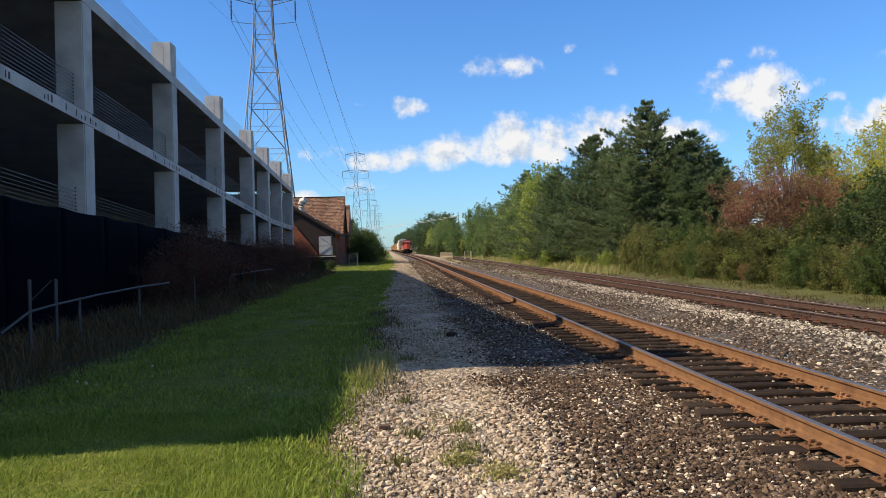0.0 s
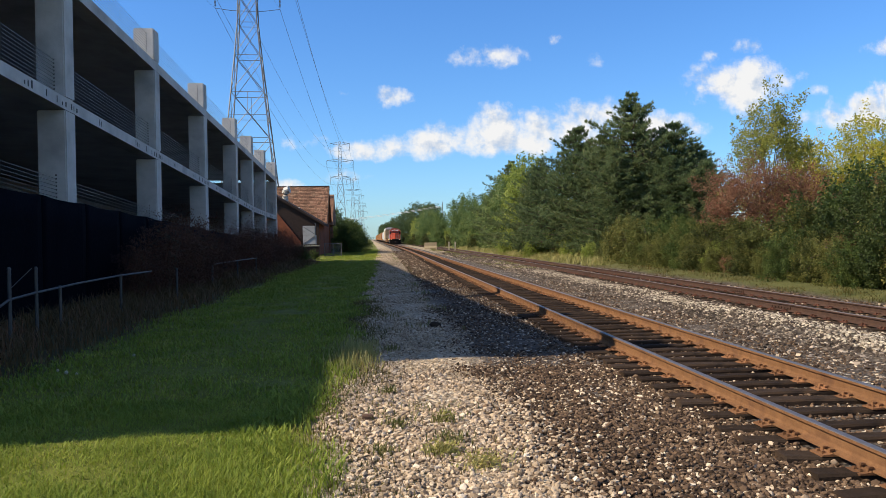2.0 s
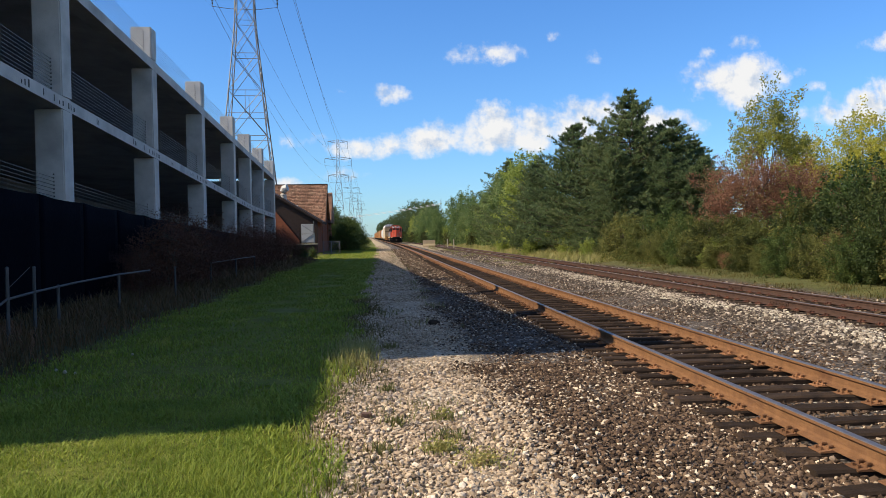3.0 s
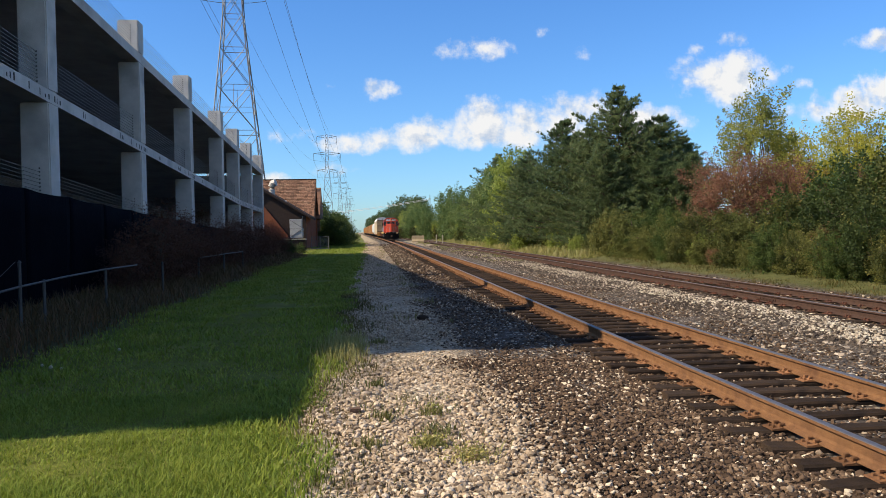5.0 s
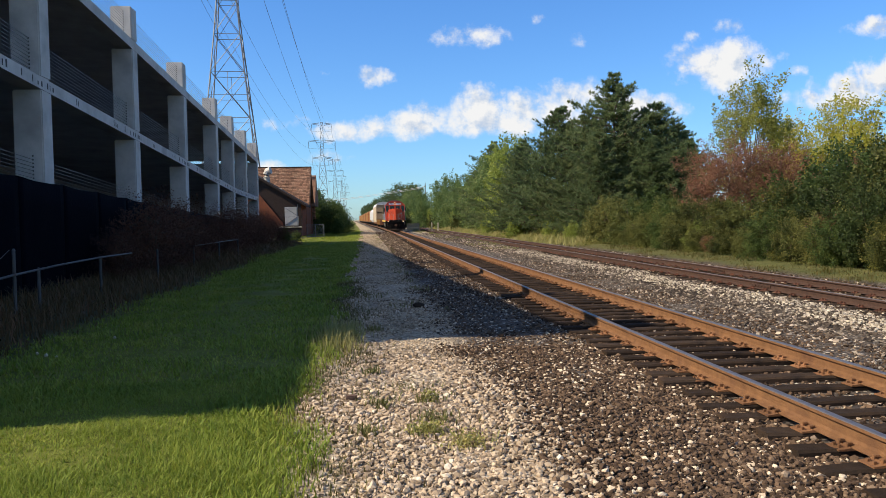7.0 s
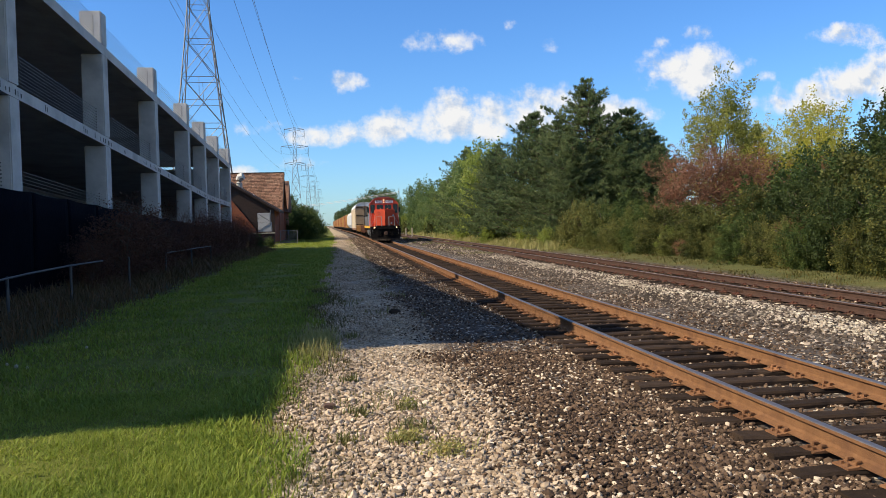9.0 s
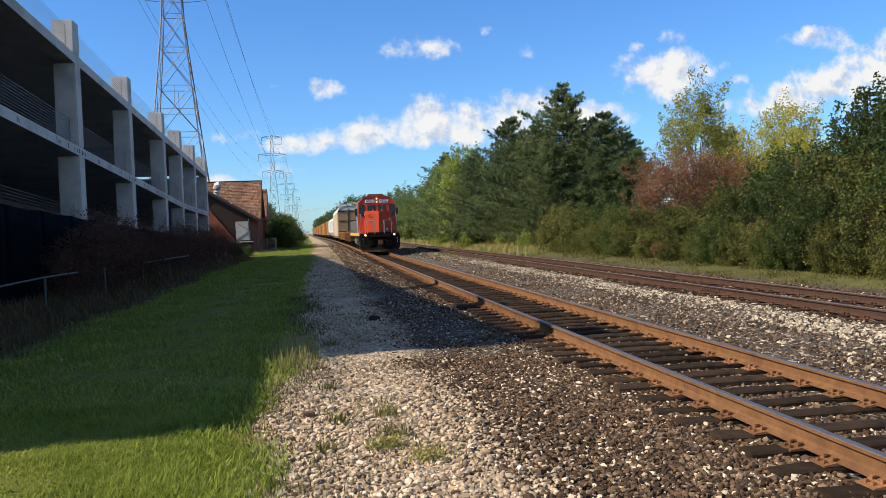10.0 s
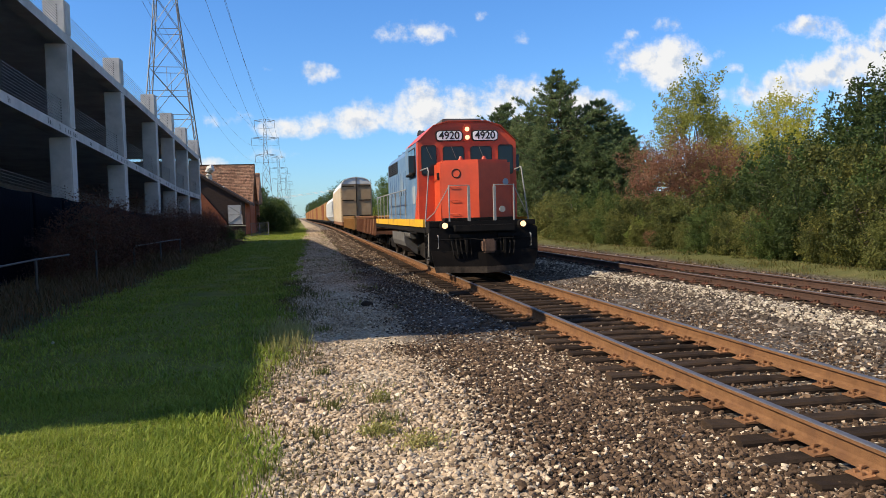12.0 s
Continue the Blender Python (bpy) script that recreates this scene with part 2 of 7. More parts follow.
STONE_PALE = mat_islands("pale_grey_white_stone", [(0.0, (0.521, 0.447, 0.344)), (0.35, (0.353, 0.295, 0.224)), (0.6, (0.168, 0.135, 0.100)), (0.75, (0.420, 0.361, 0.276)), (1.0, (0.622, 0.549, 0.440))])
STONE_MIX = mat_islands("mixed_grey_ballast", [(0.0, (0.335, 0.264, 0.200)), (0.10, (0.093, 0.070, 0.053)), (0.50, (0.045, 0.034, 0.027)), (0.76, (0.069, 0.052, 0.040)), (0.87, (0.278, 0.221, 0.169)), (1.0, (0.482, 0.397, 0.320))])
BLADE = mat_leaf("green_grass_blade", [(0.0, (0.092, 0.141, 0.018)), (0.45, (0.178, 0.235, 0.029)), (0.8, (0.280, 0.310, 0.051)), (1.0, (0.452, 0.358, 0.129))], 0.35)
BLADE_DRY = mat_leaf("dry_grass_blade", [(0.0, (0.075, 0.105, 0.022)), (0.5, (0.14, 0.14, 0.042)), (1.0, (0.23, 0.185, 0.078))], 0.35)
BLADE_STRAW = mat_leaf("straw_grass_blade", [(0.0, (0.13, 0.16, 0.045)), (0.5, (0.27, 0.26, 0.085)), (1.0, (0.42, 0.35, 0.16))], 0.35)
WEED_LEAF = mat_leaf("pale_weed_leaf", [(0.0, (0.156, 0.170, 0.044)), (0.6, (0.312, 0.290, 0.088)), (1.0, (0.494, 0.380, 0.154))], 0.35)
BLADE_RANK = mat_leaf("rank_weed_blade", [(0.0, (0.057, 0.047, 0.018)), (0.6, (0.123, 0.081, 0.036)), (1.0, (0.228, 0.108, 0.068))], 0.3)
BLADE_VERGE = mat_leaf("verge_grass_blade", [(0.0, (0.042, 0.050, 0.011)), (0.5, (0.084, 0.080, 0.019)), (0.8, (0.142, 0.098, 0.033)), (1.0, (0.200, 0.118, 0.055))], 0.35)
PINE = mat_leaf("dark_pine_needles", [(0.0, (0.051, 0.081, 0.036)), (0.5, (0.124, 0.170, 0.070)), (1.0, (0.253, 0.265, 0.115))], 0.36)
LEAF = mat_leaf("green_leaves", [(0.0, (0.017, 0.036, 0.009)), (0.5, (0.060, 0.093, 0.022)), (0.8, (0.128, 0.162, 0.041)), (1.0, (0.221, 0.238, 0.072))], 0.42)
LEAF_DARK = mat_leaf("dark_green_leaves", [(0.0, (0.018, 0.031, 0.009)), (0.5, (0.041, 0.063, 0.015)), (0.85, (0.082, 0.093, 0.024)), (1.0, (0.145, 0.134, 0.042))], 0.4)
# leaves of the far trees: the paling by haze is put into their green
LEAF_HAZED = mat_leaf("haze_paled_far_leaves", [(0.0, (0.055, 0.095, 0.030)), (0.5, (0.130, 0.190, 0.060)), (1.0, (0.28, 0.31, 0.115))], 0.45)
LEAF_DEEP = mat_leaf("deep_green_far_leaves", [(0.0, (0.032, 0.056, 0.022)), (0.5, (0.072, 0.112, 0.040)), (1.0, (0.16, 0.19, 0.075))], 0.4)
LEAF_LIGHT = mat_leaf("light_green_leaves", [(0.0, (0.14, 0.19, 0.036)), (0.6, (0.26, 0.31, 0.064)), (1.0, (0.42, 0.41, 0.125))], 0.45)
LEAF_BUSH = mat_leaf("sunny_bush_leaves", [(0.0, (0.053, 0.072, 0.017)), (0.5, (0.123, 0.132, 0.034)), (1.0, (0.266, 0.232, 0.071))], 0.42)
LEAF_OLIVE = mat_leaf("olive_leaves", [(0.0, (0.020, 0.032, 0.010)), (0.5, (0.067, 0.079, 0.021)), (0.8, (0.163, 0.156, 0.035)), (0.93, (0.265, 0.232, 0.056)), (1.0, (0.184, 0.081, 0.028))], 0.4)
LEAF_ASH = mat_leaf("thin_yellow_green_leaves", [(0.0, (0.123, 0.158, 0.030)), (0.5, (0.280, 0.284, 0.060)), (1.0, (0.470, 0.399, 0.100))], 0.5)
LEAF_YELLOW = mat_leaf("yellowing_leaves", [(0.0, (0.192, 0.230, 0.033)), (0.5, (0.408, 0.391, 0.055)), (1.0, (0.600, 0.494, 0.077))], 0.5)
LEAF_RED = mat_leaf("reddish_brown_leaves", [(0.0, (0.130, 0.066, 0.038)), (0.5, (0.226, 0.110, 0.065)), (0.85, (0.291, 0.154, 0.091)), (1.0, (0.107, 0.132, 0.038))])
TWIG_RED = mat_leaf("dull_red_twigs", [(0.0, (0.075, 0.034, 0.022)), (1.0, (0.16, 0.075, 0.048))])
FENCE_PIPE = mat("dull_fence_pipe", (0.085, 0.085, 0.088), (0.058, 0.057, 0.055), 6, 0.6, 0.3, bump=0.1)


# ---------------- mesh helpers ----------------


def bend(y):
    """How far the line has swung to the left at the distance y."""
    if y < 90:
        return 0.0
    if y < 200:
        return -0.016 * (y - 90) ** 2 / 220
    return -0.88 - 0.016 * (y - 200)


def thing(name, label, category, group="", at=(0, 0, 0)):
    ob = new(name)
    ob.empty_display_size = 0.2
    ob.location = at
    return tagged(ob, label, category, group)


def finish(bm, material, name):
    bmesh.ops.recalc_face_normals(bm, faces=bm.faces)
    me = bpy.data.meshes.new(name)
    bm.to_mesh(me)
    bm.free()
    for m in material if isinstance(material, (list, tuple)) else [material]:
        me.materials.append(m)
    return me


def part(name, bm, material, parent=None, label=""):
    """One mesh object out of a bmesh (or ready mesh), under a thing or a part."""
    me = bm if isinstance(bm, bpy.types.Mesh) else finish(bm, material, name)
    ob = new(name, me)
    ob.parent = parent
    return tagged(ob, label)


def box(bm, x0, x1, y0, y1, z0, z1, bevel=0.0, mi=0):
    v = [bm.verts.new((x, y, z)) for x in (x0, x1) for y in (y0, y1) for z in (z0, z1)]
    fs = [bm.faces.new([v[i] for i in f]) for f in ((0, 1, 3, 2), (4, 6, 7, 5), (0, 4, 5, 1), (2, 3, 7, 6), (0, 2, 6, 4), (1, 5, 7, 3))]
    for f in fs:
        f.material_index = mi
    if bevel:
        bmesh.ops.bevel(bm, geom=list({e for f in fs for e in f.edges}), offset=bevel, segments=2, affect="EDGES", clamp_overlap=True)
    return bm


def B(*a, bevel=0.0):
    return box(bmesh.new(), *a, bevel=bevel)


def rod(bm, a, b, r, seg=8, r2=None, mi=0):
    a, b = Vector(a), Vector(b)
    d = b - a
    if d.length < 1e-6:
        return bm
    q = d.to_track_quat("Z", "Y")
    rings = []
    for p, rr in ((a, r), (b, r if r2 is None else r2)):
        rings.append([bm.verts.new(p + q @ Vector((rr * math.cos(t), rr * math.sin(t), 0))) for t in [2 * math.pi * i / seg for i in range(seg)]])
    for i in range(seg):
        j = (i + 1) % seg
        bm.faces.new((rings[0][i], rings[0][j], rings[1][j], rings[1][i])).material_index = mi
    bm.faces.new(rings[0][::-1]).material_index = mi
    bm.faces.new(rings[1]).material_index = mi
    return bm


def tube(bm, pts, r, seg=6, taper=None):
    pts = [Vector(p) for p in pts]
    rings = []
    for i, p in enumerate(pts):
        d = (pts[min(i + 1, len(pts) - 1)] - pts[max(i - 1, 0)])
        q = d.to_track_quat("Z", "Y")
        rr = r if taper is None else r + (taper - r) * i / (len(pts) - 1)
        rings.append([bm.verts.new(p + q @ Vector((rr * math.cos(2 * math.pi * k / seg), rr * math.sin(2 * math.pi * k / seg), 0))) for k in range(seg)])
    for a, b in zip(rings, rings[1:]):
        for k in range(seg):
            bm.faces.new((a[k], a[(k + 1) % seg], b[(k + 1) % seg], b[k]))
    bm.faces.new(rings[0][::-1]), bm.faces.new(rings[-1])
    return bm


def prism(bm, outline, axis, lo, hi, mi=0):
    """A closed outline of (a, b) pushed along an axis: 'x' takes (y, z), 'y' takes (x, z), 'z' takes (x, y)."""
    def at(p, h):
        return {"x": (h, p[0], p[1]), "y": (p[0], h, p[1]), "z": (p[0], p[1], h)}[axis]
    lo_v, hi_v = [bm.verts.new(at(p, lo)) for p in outline], [bm.verts.new(at(p, hi)) for p in outline]
    n = len(outline)
    bm.faces.new(lo_v[::-1]).material_index = mi
    bm.faces.new(hi_v).material_index = mi
    for i in range(n):
        bm.faces.new((lo_v[i], lo_v[(i + 1) % n], hi_v[(i + 1) % n], hi_v[i])).material_index = mi
    return bm


def arrays(name, verts, faces, material, smooth=False):
    """A mesh from numpy arrays of vertices and of equal faces."""
    me = bpy.data.meshes.new(name)
    n, k = faces.shape
    me.vertices.add(len(verts)), me.loops.add(n * k), me.polygons.add(n)
    me.vertices.foreach_set("co", verts.astype(np.float32).ravel())
    me.loops.foreach_set("vertex_index", faces.astype(np.int32).ravel())
    me.polygons.foreach_set("loop_start", np.arange(0, n * k, k, dtype=np.int32))
    me.polygons.foreach_set("use_smooth", np.full(n, smooth))
    me.materials.append(material)
    me.update(calc_edges=True)
    return me

# ---------------- ground ----------------
RAIL_Z = 0.20            # top of the rails
MAIN_X, SIDE_X = 4.62, 10.45
GAUGE_HALF = 0.754       # to the middle of each rail head


def ground_profile(x):
    if x < -0.7:
        return 0.0 + 0.02 * math.sin(x * 1.7) + (0.12 * min((-5.8 - x) / 2, 1.5) if x < -5.8 else 0)
    if x < 1.2:
        return 0.0
    if x < 2.6:
        return -0.05 * (x - 1.2) / 1.4
    if x < 6.6:
        return -0.05
    if x < 8.3:
        return -0.05 + 0.11 * (x - 6.6) / 1.7
    if x < 9.2:
        return 0.06 - 0.08 * (x - 8.3) / 0.9
    if x < 12.2:
        return -0.02
    if x < 14:
        return -0.02 + 0.22 * (x - 12.2) / 1.8
    return 0.20 + min(0.02 * (x - 14), 0.6)


def mat_ground():
    m = bpy.data.materials.new("grass_gravel_and_ballast_ground")
    m.use_nodes = True
    nt = m.node_tree
    N, L = nt.nodes.new, nt.links.new
    bsdf = nt.nodes["Principled BSDF"]
    bsdf.inputs["Roughness"].default_value = 0.95
    bsdf.inputs["Specular IOR Level"].default_value = 0.15
    cross = N("ShaderNodeAttribute")
    cross.attribute_name = "across"
    tc = N("ShaderNodeTexCoord")

    def noise_tex(scale, detail=5, rough=0.6):
        n = N("ShaderNodeTexNoise")
        n.inputs["Scale"].default_value, n.inputs["Detail"].default_value, n.inputs["Roughness"].default_value = scale, detail, rough
        L(tc.outputs["Object"], n.inputs["Vector"])
        return n.outputs["Fac"]

    def ramp(fac, stops):
        r = N("ShaderNodeValToRGB")
        els = r.color_ramp.elements
        while len(els) < len(stops):
            els.new(0.5)
        for el, (p, c) in zip(els, stops):
            el.position, el.color = p, (*c, 1)
        L(fac, r.inputs[0])
        return r.outputs[0]

    def step(lo, hi, wobble):
        add = N("ShaderNodeMath")
        add.operation = "MULTIPLY_ADD"
        L(wob, add.inputs[0])
        add.inputs[1].default_value = wobble
        L(cross.outputs["Fac"], add.inputs[2])
        r = N("ShaderNodeMapRange")
        r.interpolation_type = "SMOOTHSTEP"
        r.inputs["From Min"].default_value, r.inputs["From Max"].default_value = lo + wobble / 2, hi + wobble / 2
        L(add.outputs[0], r.inputs["Value"])
        return r.outputs[0]

    def mix(f, a, b):
        x = N("ShaderNodeMix")
        x.data_type = "RGBA"
        L(f, x.inputs["Factor"]), L(a, x.inputs["A"]), L(b, x.inputs["B"])
        return x.outputs["Result"]

    wob = noise_tex(0.8, 6)
    vor = N("ShaderNodeTexVoronoi")
    vor.inputs["Scale"].default_value = 21
    L(tc.outputs["Object"], vor.inputs["Vector"])
    cell = N("ShaderNodeSeparateColor")
    L(vor.outputs["Color"], cell.inputs[0])
    turf = ramp(noise_tex(1.3, 8, 0.7), [(0.3, (0.075, 0.085, 0.014)), (0.55, (0.120, 0.130, 0.024)), (0.75, (0.18, 0.160, 0.045))])
    grit = ramp(cell.outputs[0], [(0.0, (0.20, 0.155, 0.11)), (0.4, (0.36, 0.285, 0.205)), (0.8, (0.50, 0.41, 0.305)), (1.0, (0.62, 0.53, 0.42))])
    soil = ramp(noise_tex(3.0, 6, 0.7), [(0.35, (0.11, 0.088, 0.055)), (0.65, (0.22, 0.175, 0.115))])
    patch = N("ShaderNodeMapRange")
    patch.inputs["From Min"].default_value, patch.inputs["From Max"].default_value, patch.inputs["To Max"].default_value = 0.42, 0.66, 0.75
    L(noise_tex(0.55, 9, 0.72), patch.inputs["Value"])
    pale = mix(patch.outputs[0], grit, soil)
    dark = ramp(cell.outputs[1], [(0.0, (0.04, 0.034, 0.03)), (0.5, (0.075, 0.061, 0.052)), (0.9, (0.125, 0.10, 0.08)), (0.965, (0.45, 0.40, 0.33))])
    mixed = ramp(cell.outputs[2], [(0.0, (0.04, 0.031, 0.024)), (0.5, (0.070, 0.055, 0.041)), (0.78, (0.115, 0.090, 0.066)), (0.88, (0.26, 0.21, 0.155)), (1.0, (0.40, 0.335, 0.255))])
    rusty = ramp(cell.outputs[1], [(0.0, (0.035, 0.027, 0.022)), (0.6, (0.062, 0.047, 0.037)), (1.0, (0.18, 0.15, 0.12))])
    weeds = ramp(noise_tex(1.1, 8, 0.7), [(0.3, (0.05, 0.06, 0.018)), (0.55, (0.10, 0.10, 0.035)), (0.75, (0.17, 0.14, 0.06))])
    col = mix(step(-0.95, -0.45, 0.9), turf, pale)
    col = mix(step(1.0, 1.8, 0.8), col, dark)
    col = mix(step(6.7, 7.9, 0.9), col, mixed)
    col = mix(step(9.0, 9.6, 0.5), col, rusty)
    col = mix(step(12.6, 13.2, 0.8), col, weeds)
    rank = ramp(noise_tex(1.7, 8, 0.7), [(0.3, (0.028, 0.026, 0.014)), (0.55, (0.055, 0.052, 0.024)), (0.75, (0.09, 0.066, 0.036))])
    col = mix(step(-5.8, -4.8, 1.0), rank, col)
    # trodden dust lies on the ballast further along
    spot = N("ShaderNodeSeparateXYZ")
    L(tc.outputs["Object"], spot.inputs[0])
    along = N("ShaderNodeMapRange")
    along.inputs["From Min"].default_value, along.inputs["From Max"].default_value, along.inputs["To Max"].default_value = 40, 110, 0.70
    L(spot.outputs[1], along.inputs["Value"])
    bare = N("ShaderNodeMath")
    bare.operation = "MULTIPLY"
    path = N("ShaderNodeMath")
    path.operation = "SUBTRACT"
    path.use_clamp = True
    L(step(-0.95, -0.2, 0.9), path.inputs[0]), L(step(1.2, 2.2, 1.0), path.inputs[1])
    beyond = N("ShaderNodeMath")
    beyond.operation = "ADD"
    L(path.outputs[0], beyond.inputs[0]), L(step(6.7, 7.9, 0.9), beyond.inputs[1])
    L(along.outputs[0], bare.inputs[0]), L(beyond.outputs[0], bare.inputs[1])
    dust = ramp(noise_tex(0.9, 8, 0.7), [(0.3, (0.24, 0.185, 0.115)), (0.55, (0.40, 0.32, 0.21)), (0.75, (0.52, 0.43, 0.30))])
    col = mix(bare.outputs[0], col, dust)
    L(col, bsdf.inputs["Base Color"])
    b = N("ShaderNodeBump")
    b.inputs["Strength"].default_value, b.inputs["Distance"].default_value = 1.0, 0.035
    h = N("ShaderNodeMath")
    h.operation = "SUBTRACT"
    h.inputs[0].default_value = 1.0
    L(vor.outputs["Distance"], h.inputs[1])
    stony = N("ShaderNodeMath")
    stony.operation = "MULTIPLY"
    L(h.outputs[0], stony.inputs[0]), L(step(-0.95, -0.45, 0.9), stony.inputs[1])
    L(stony.outputs[0], b.inputs["Height"]), L(b.outputs[0], bsdf.inputs["Normal"])
    return m


def build_ground():
    xs = [-3000, -1200, -400, -150, -70, -40, -26, -18, -13] + [-10 + 0.4 * i for i in range(61)] + [15, 16.5, 19, 24, 32, 50, 90, 200, 500, 1300, 3000]
    ys = [-1500, -300, -80, -30, -12, -5, 0, 3] + [4 + 0.5 * i for i in range(60)] + [35 + 3 * i for i in range(24)] + [110 + 12 * i for i in range(20)] + [360, 420, 500, 600, 800, 1100, 1600, 2400, 3800]
    verts, across = [], []
    for y in ys:
        for x in xs:
            near = abs(x) < 20 and 0 < y < 60
            z = ground_profile(x) + (0.03 * (noise.noise((x * 0.9, y * 0.6, 0)) + 0.5 * noise.noise((x * 2.2, y * 2.2, 3))) if near and not (3 < x < 6.3 or 9 < x < 12) else 0)
            verts.append((x + (bend(y) if abs(x) < 60 else 0), y, z))
            across.append(x + (2.6 * min(max((y - 50) / 60, 0), 1) if x > 7 else 0))
    n = len(xs)
    faces = np.array([(j * n + i, j * n + i + 1, (j + 1) * n + i + 1, (j + 1) * n + i) for j in range(len(ys) - 1) for i in range(n - 1)])
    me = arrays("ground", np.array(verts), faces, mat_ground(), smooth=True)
    me.attributes.new("across", "FLOAT", "POINT").data.foreach_set("value", np.array(across, dtype=np.float32))
    ob = new("ground", me)
    return tagged(ob, "mown grass, pale gravel and dark railway ballast", "ground", kind="structure")


ground = build_ground()


# ---------------- garage ----------------
GX = -9.0                                     # face of the columns
GARAGE_COLUMNS = [6.9, 10.8, 16.3, 23.6, 32.6, 41.3, 49.9, 55.9, 61.8, 68.1]
COL_W, COL_D = 0.80, 0.72                     # across and along the face


def upper_soffit(y):
    return 9.30 - 0.0535 * (y - 23.6)


def lower_soffit(y):
    return 6.55 if y < 10 else 6.55 - 0.07 * (y - 10) if y < 14.3 else 5.74 - 0.0545 * (y - 23.6) if y < 57 else 3.92 - 0.022 * (y - 57)


def garage_slab(name, soffit, y0, y1, thick, x_in, parent):
    ys = [y0 + (y1 - y0) * i / 24 for i in range(25)]
    bm = bmesh.new()
    ring = []
    for y in ys:
        z = soffit(y)
        ring.append([bm.verts.new(p) for p in ((GX, y, z), (GX, y, z + thick), (x_in, y, z + thick), (x_in, y, z + 0.22), (GX - 0.55, y, z + 0.22), (GX - 0.55, y, z))])
    for a, b in zip(ring, ring[1:]):
        for i in range(6):
            # outer edge takes the paler concrete, standing in for light bounced onto it
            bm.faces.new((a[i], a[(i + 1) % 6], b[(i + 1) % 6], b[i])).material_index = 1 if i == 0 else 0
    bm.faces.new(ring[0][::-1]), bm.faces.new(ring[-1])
    return part(name, bm, [SHADED_SLAB, CONCRETE], parent)


def build_garage():
    g = thing("parking_garage", "grey cast concrete parking garage with sloping open decks and cable rails", "building")
    end = 68.5
    garage_slab("roof_deck", upper_soffit, 10.4, end, 0.37, -26, g)
    garage_slab("parking_deck", lower_soffit, 6.5, end, 0.35, -26, g)
    garage_slab("parking_deck", lambda y: lower_soffit(y) - 3.3, 6.5, end, 0.35, -26, g)
    # walls added to close the decks off, so that the inside stays dark
    part("added_back_wall", B(-26.4, -26, 6.5, end, -0.5, 9.0), SHADED_SLAB, g)
    part("added_end_wall", B(-26, GX - 1.6, end - 0.3, end - 0.02, -0.5, 6.9), SHADED_SLAB, g)
    part("added_inner_wall", prism(bmesh.new(), [(6.6, -0.5), (end - 0.6, -0.5), (end - 0.6, upper_soffit(end) + 0.1), (10.6, upper_soffit(10.6) + 0.1), (10.6, 6.2), (6.6, 6.2)], "x", -18.2, -18.0), SHADED_SLAB, g)
    bays = list(zip(GARAGE_COLUMNS, GARAGE_COLUMNS[1:]))
    POCKET = finish(B(-0.02, 0.02, -0.006, 0.01, -0.022, 0.022), SEAL, "anchor_pocket")
    for i, y in enumerate(GARAGE_COLUMNS):
        top = upper_soffit(y) + 1.66
        if y < 8:
            top = lower_soffit(y) + 0.3
        # columns are cut by the decks: three lifts
        for lo, hi in ((-0.4, lower_soffit(y) - 3.3), (lower_soffit(y) - 2.95, lower_soffit(y)), (lower_soffit(y) + 0.35, upper_soffit(y)), (upper_soffit(y) + 0.37, top)):
            if hi - lo < 0.3 or hi > top + 0.01:
                continue
            c = part("column", B(GX - COL_W + 0.02, GX + 0.02, y - COL_D / 2, y + COL_D / 2, lo, hi, bevel=0.035), CONCRETE, g)
            if 18 < y and lo > 2:
                for k in range(10):                       # anchor pockets of the strands
                    z = lo + 0.14 + 0.105 * k
                    if z < hi - 0.1:
                        part("anchor_pocket", POCKET, None, c).location = (GX - 0.28, y - COL_D / 2, z)
    for y0, y1 in bays:
        for soffit, thick, strands in ((upper_soffit, 0.37, 10), (lower_soffit, 0.35, 10), (lambda y: lower_soffit(y) - 3.3, 0.35, 9)):
            if soffit is upper_soffit and y0 < 10:
                continue
            for k in range(strands):
                a, b = (GX - 0.28, y0 + COL_D / 2, soffit(y0) + thick + 0.14 + 0.105 * k), (GX - 0.28, y1 - COL_D / 2, soffit(y1) + thick + 0.14 + 0.105 * k)
                part("barrier_cable", rod(bmesh.new(), a, b, 0.009, 5), CABLE, g)
    for y in GARAGE_COLUMNS[2:]:                           # grout pockets on the deck's edge
        for d in (-2.9, -2.7, -2.5, -1.6, -0.9, -0.55, -0.3, 0.1, 0.3, 0.5, 2.4, 2.55):
            w = random.uniform(0.03, 0.09)
            if y + d + w < end:
                z = lower_soffit(y + d)
                part("grout_pocket", B(GX - 0.01, GX + 0.005, y + d, y + d + w, z + 0.08, z + random.uniform(0.18, 0.29)), SEAL, g)
    return g


garage = build_garage()


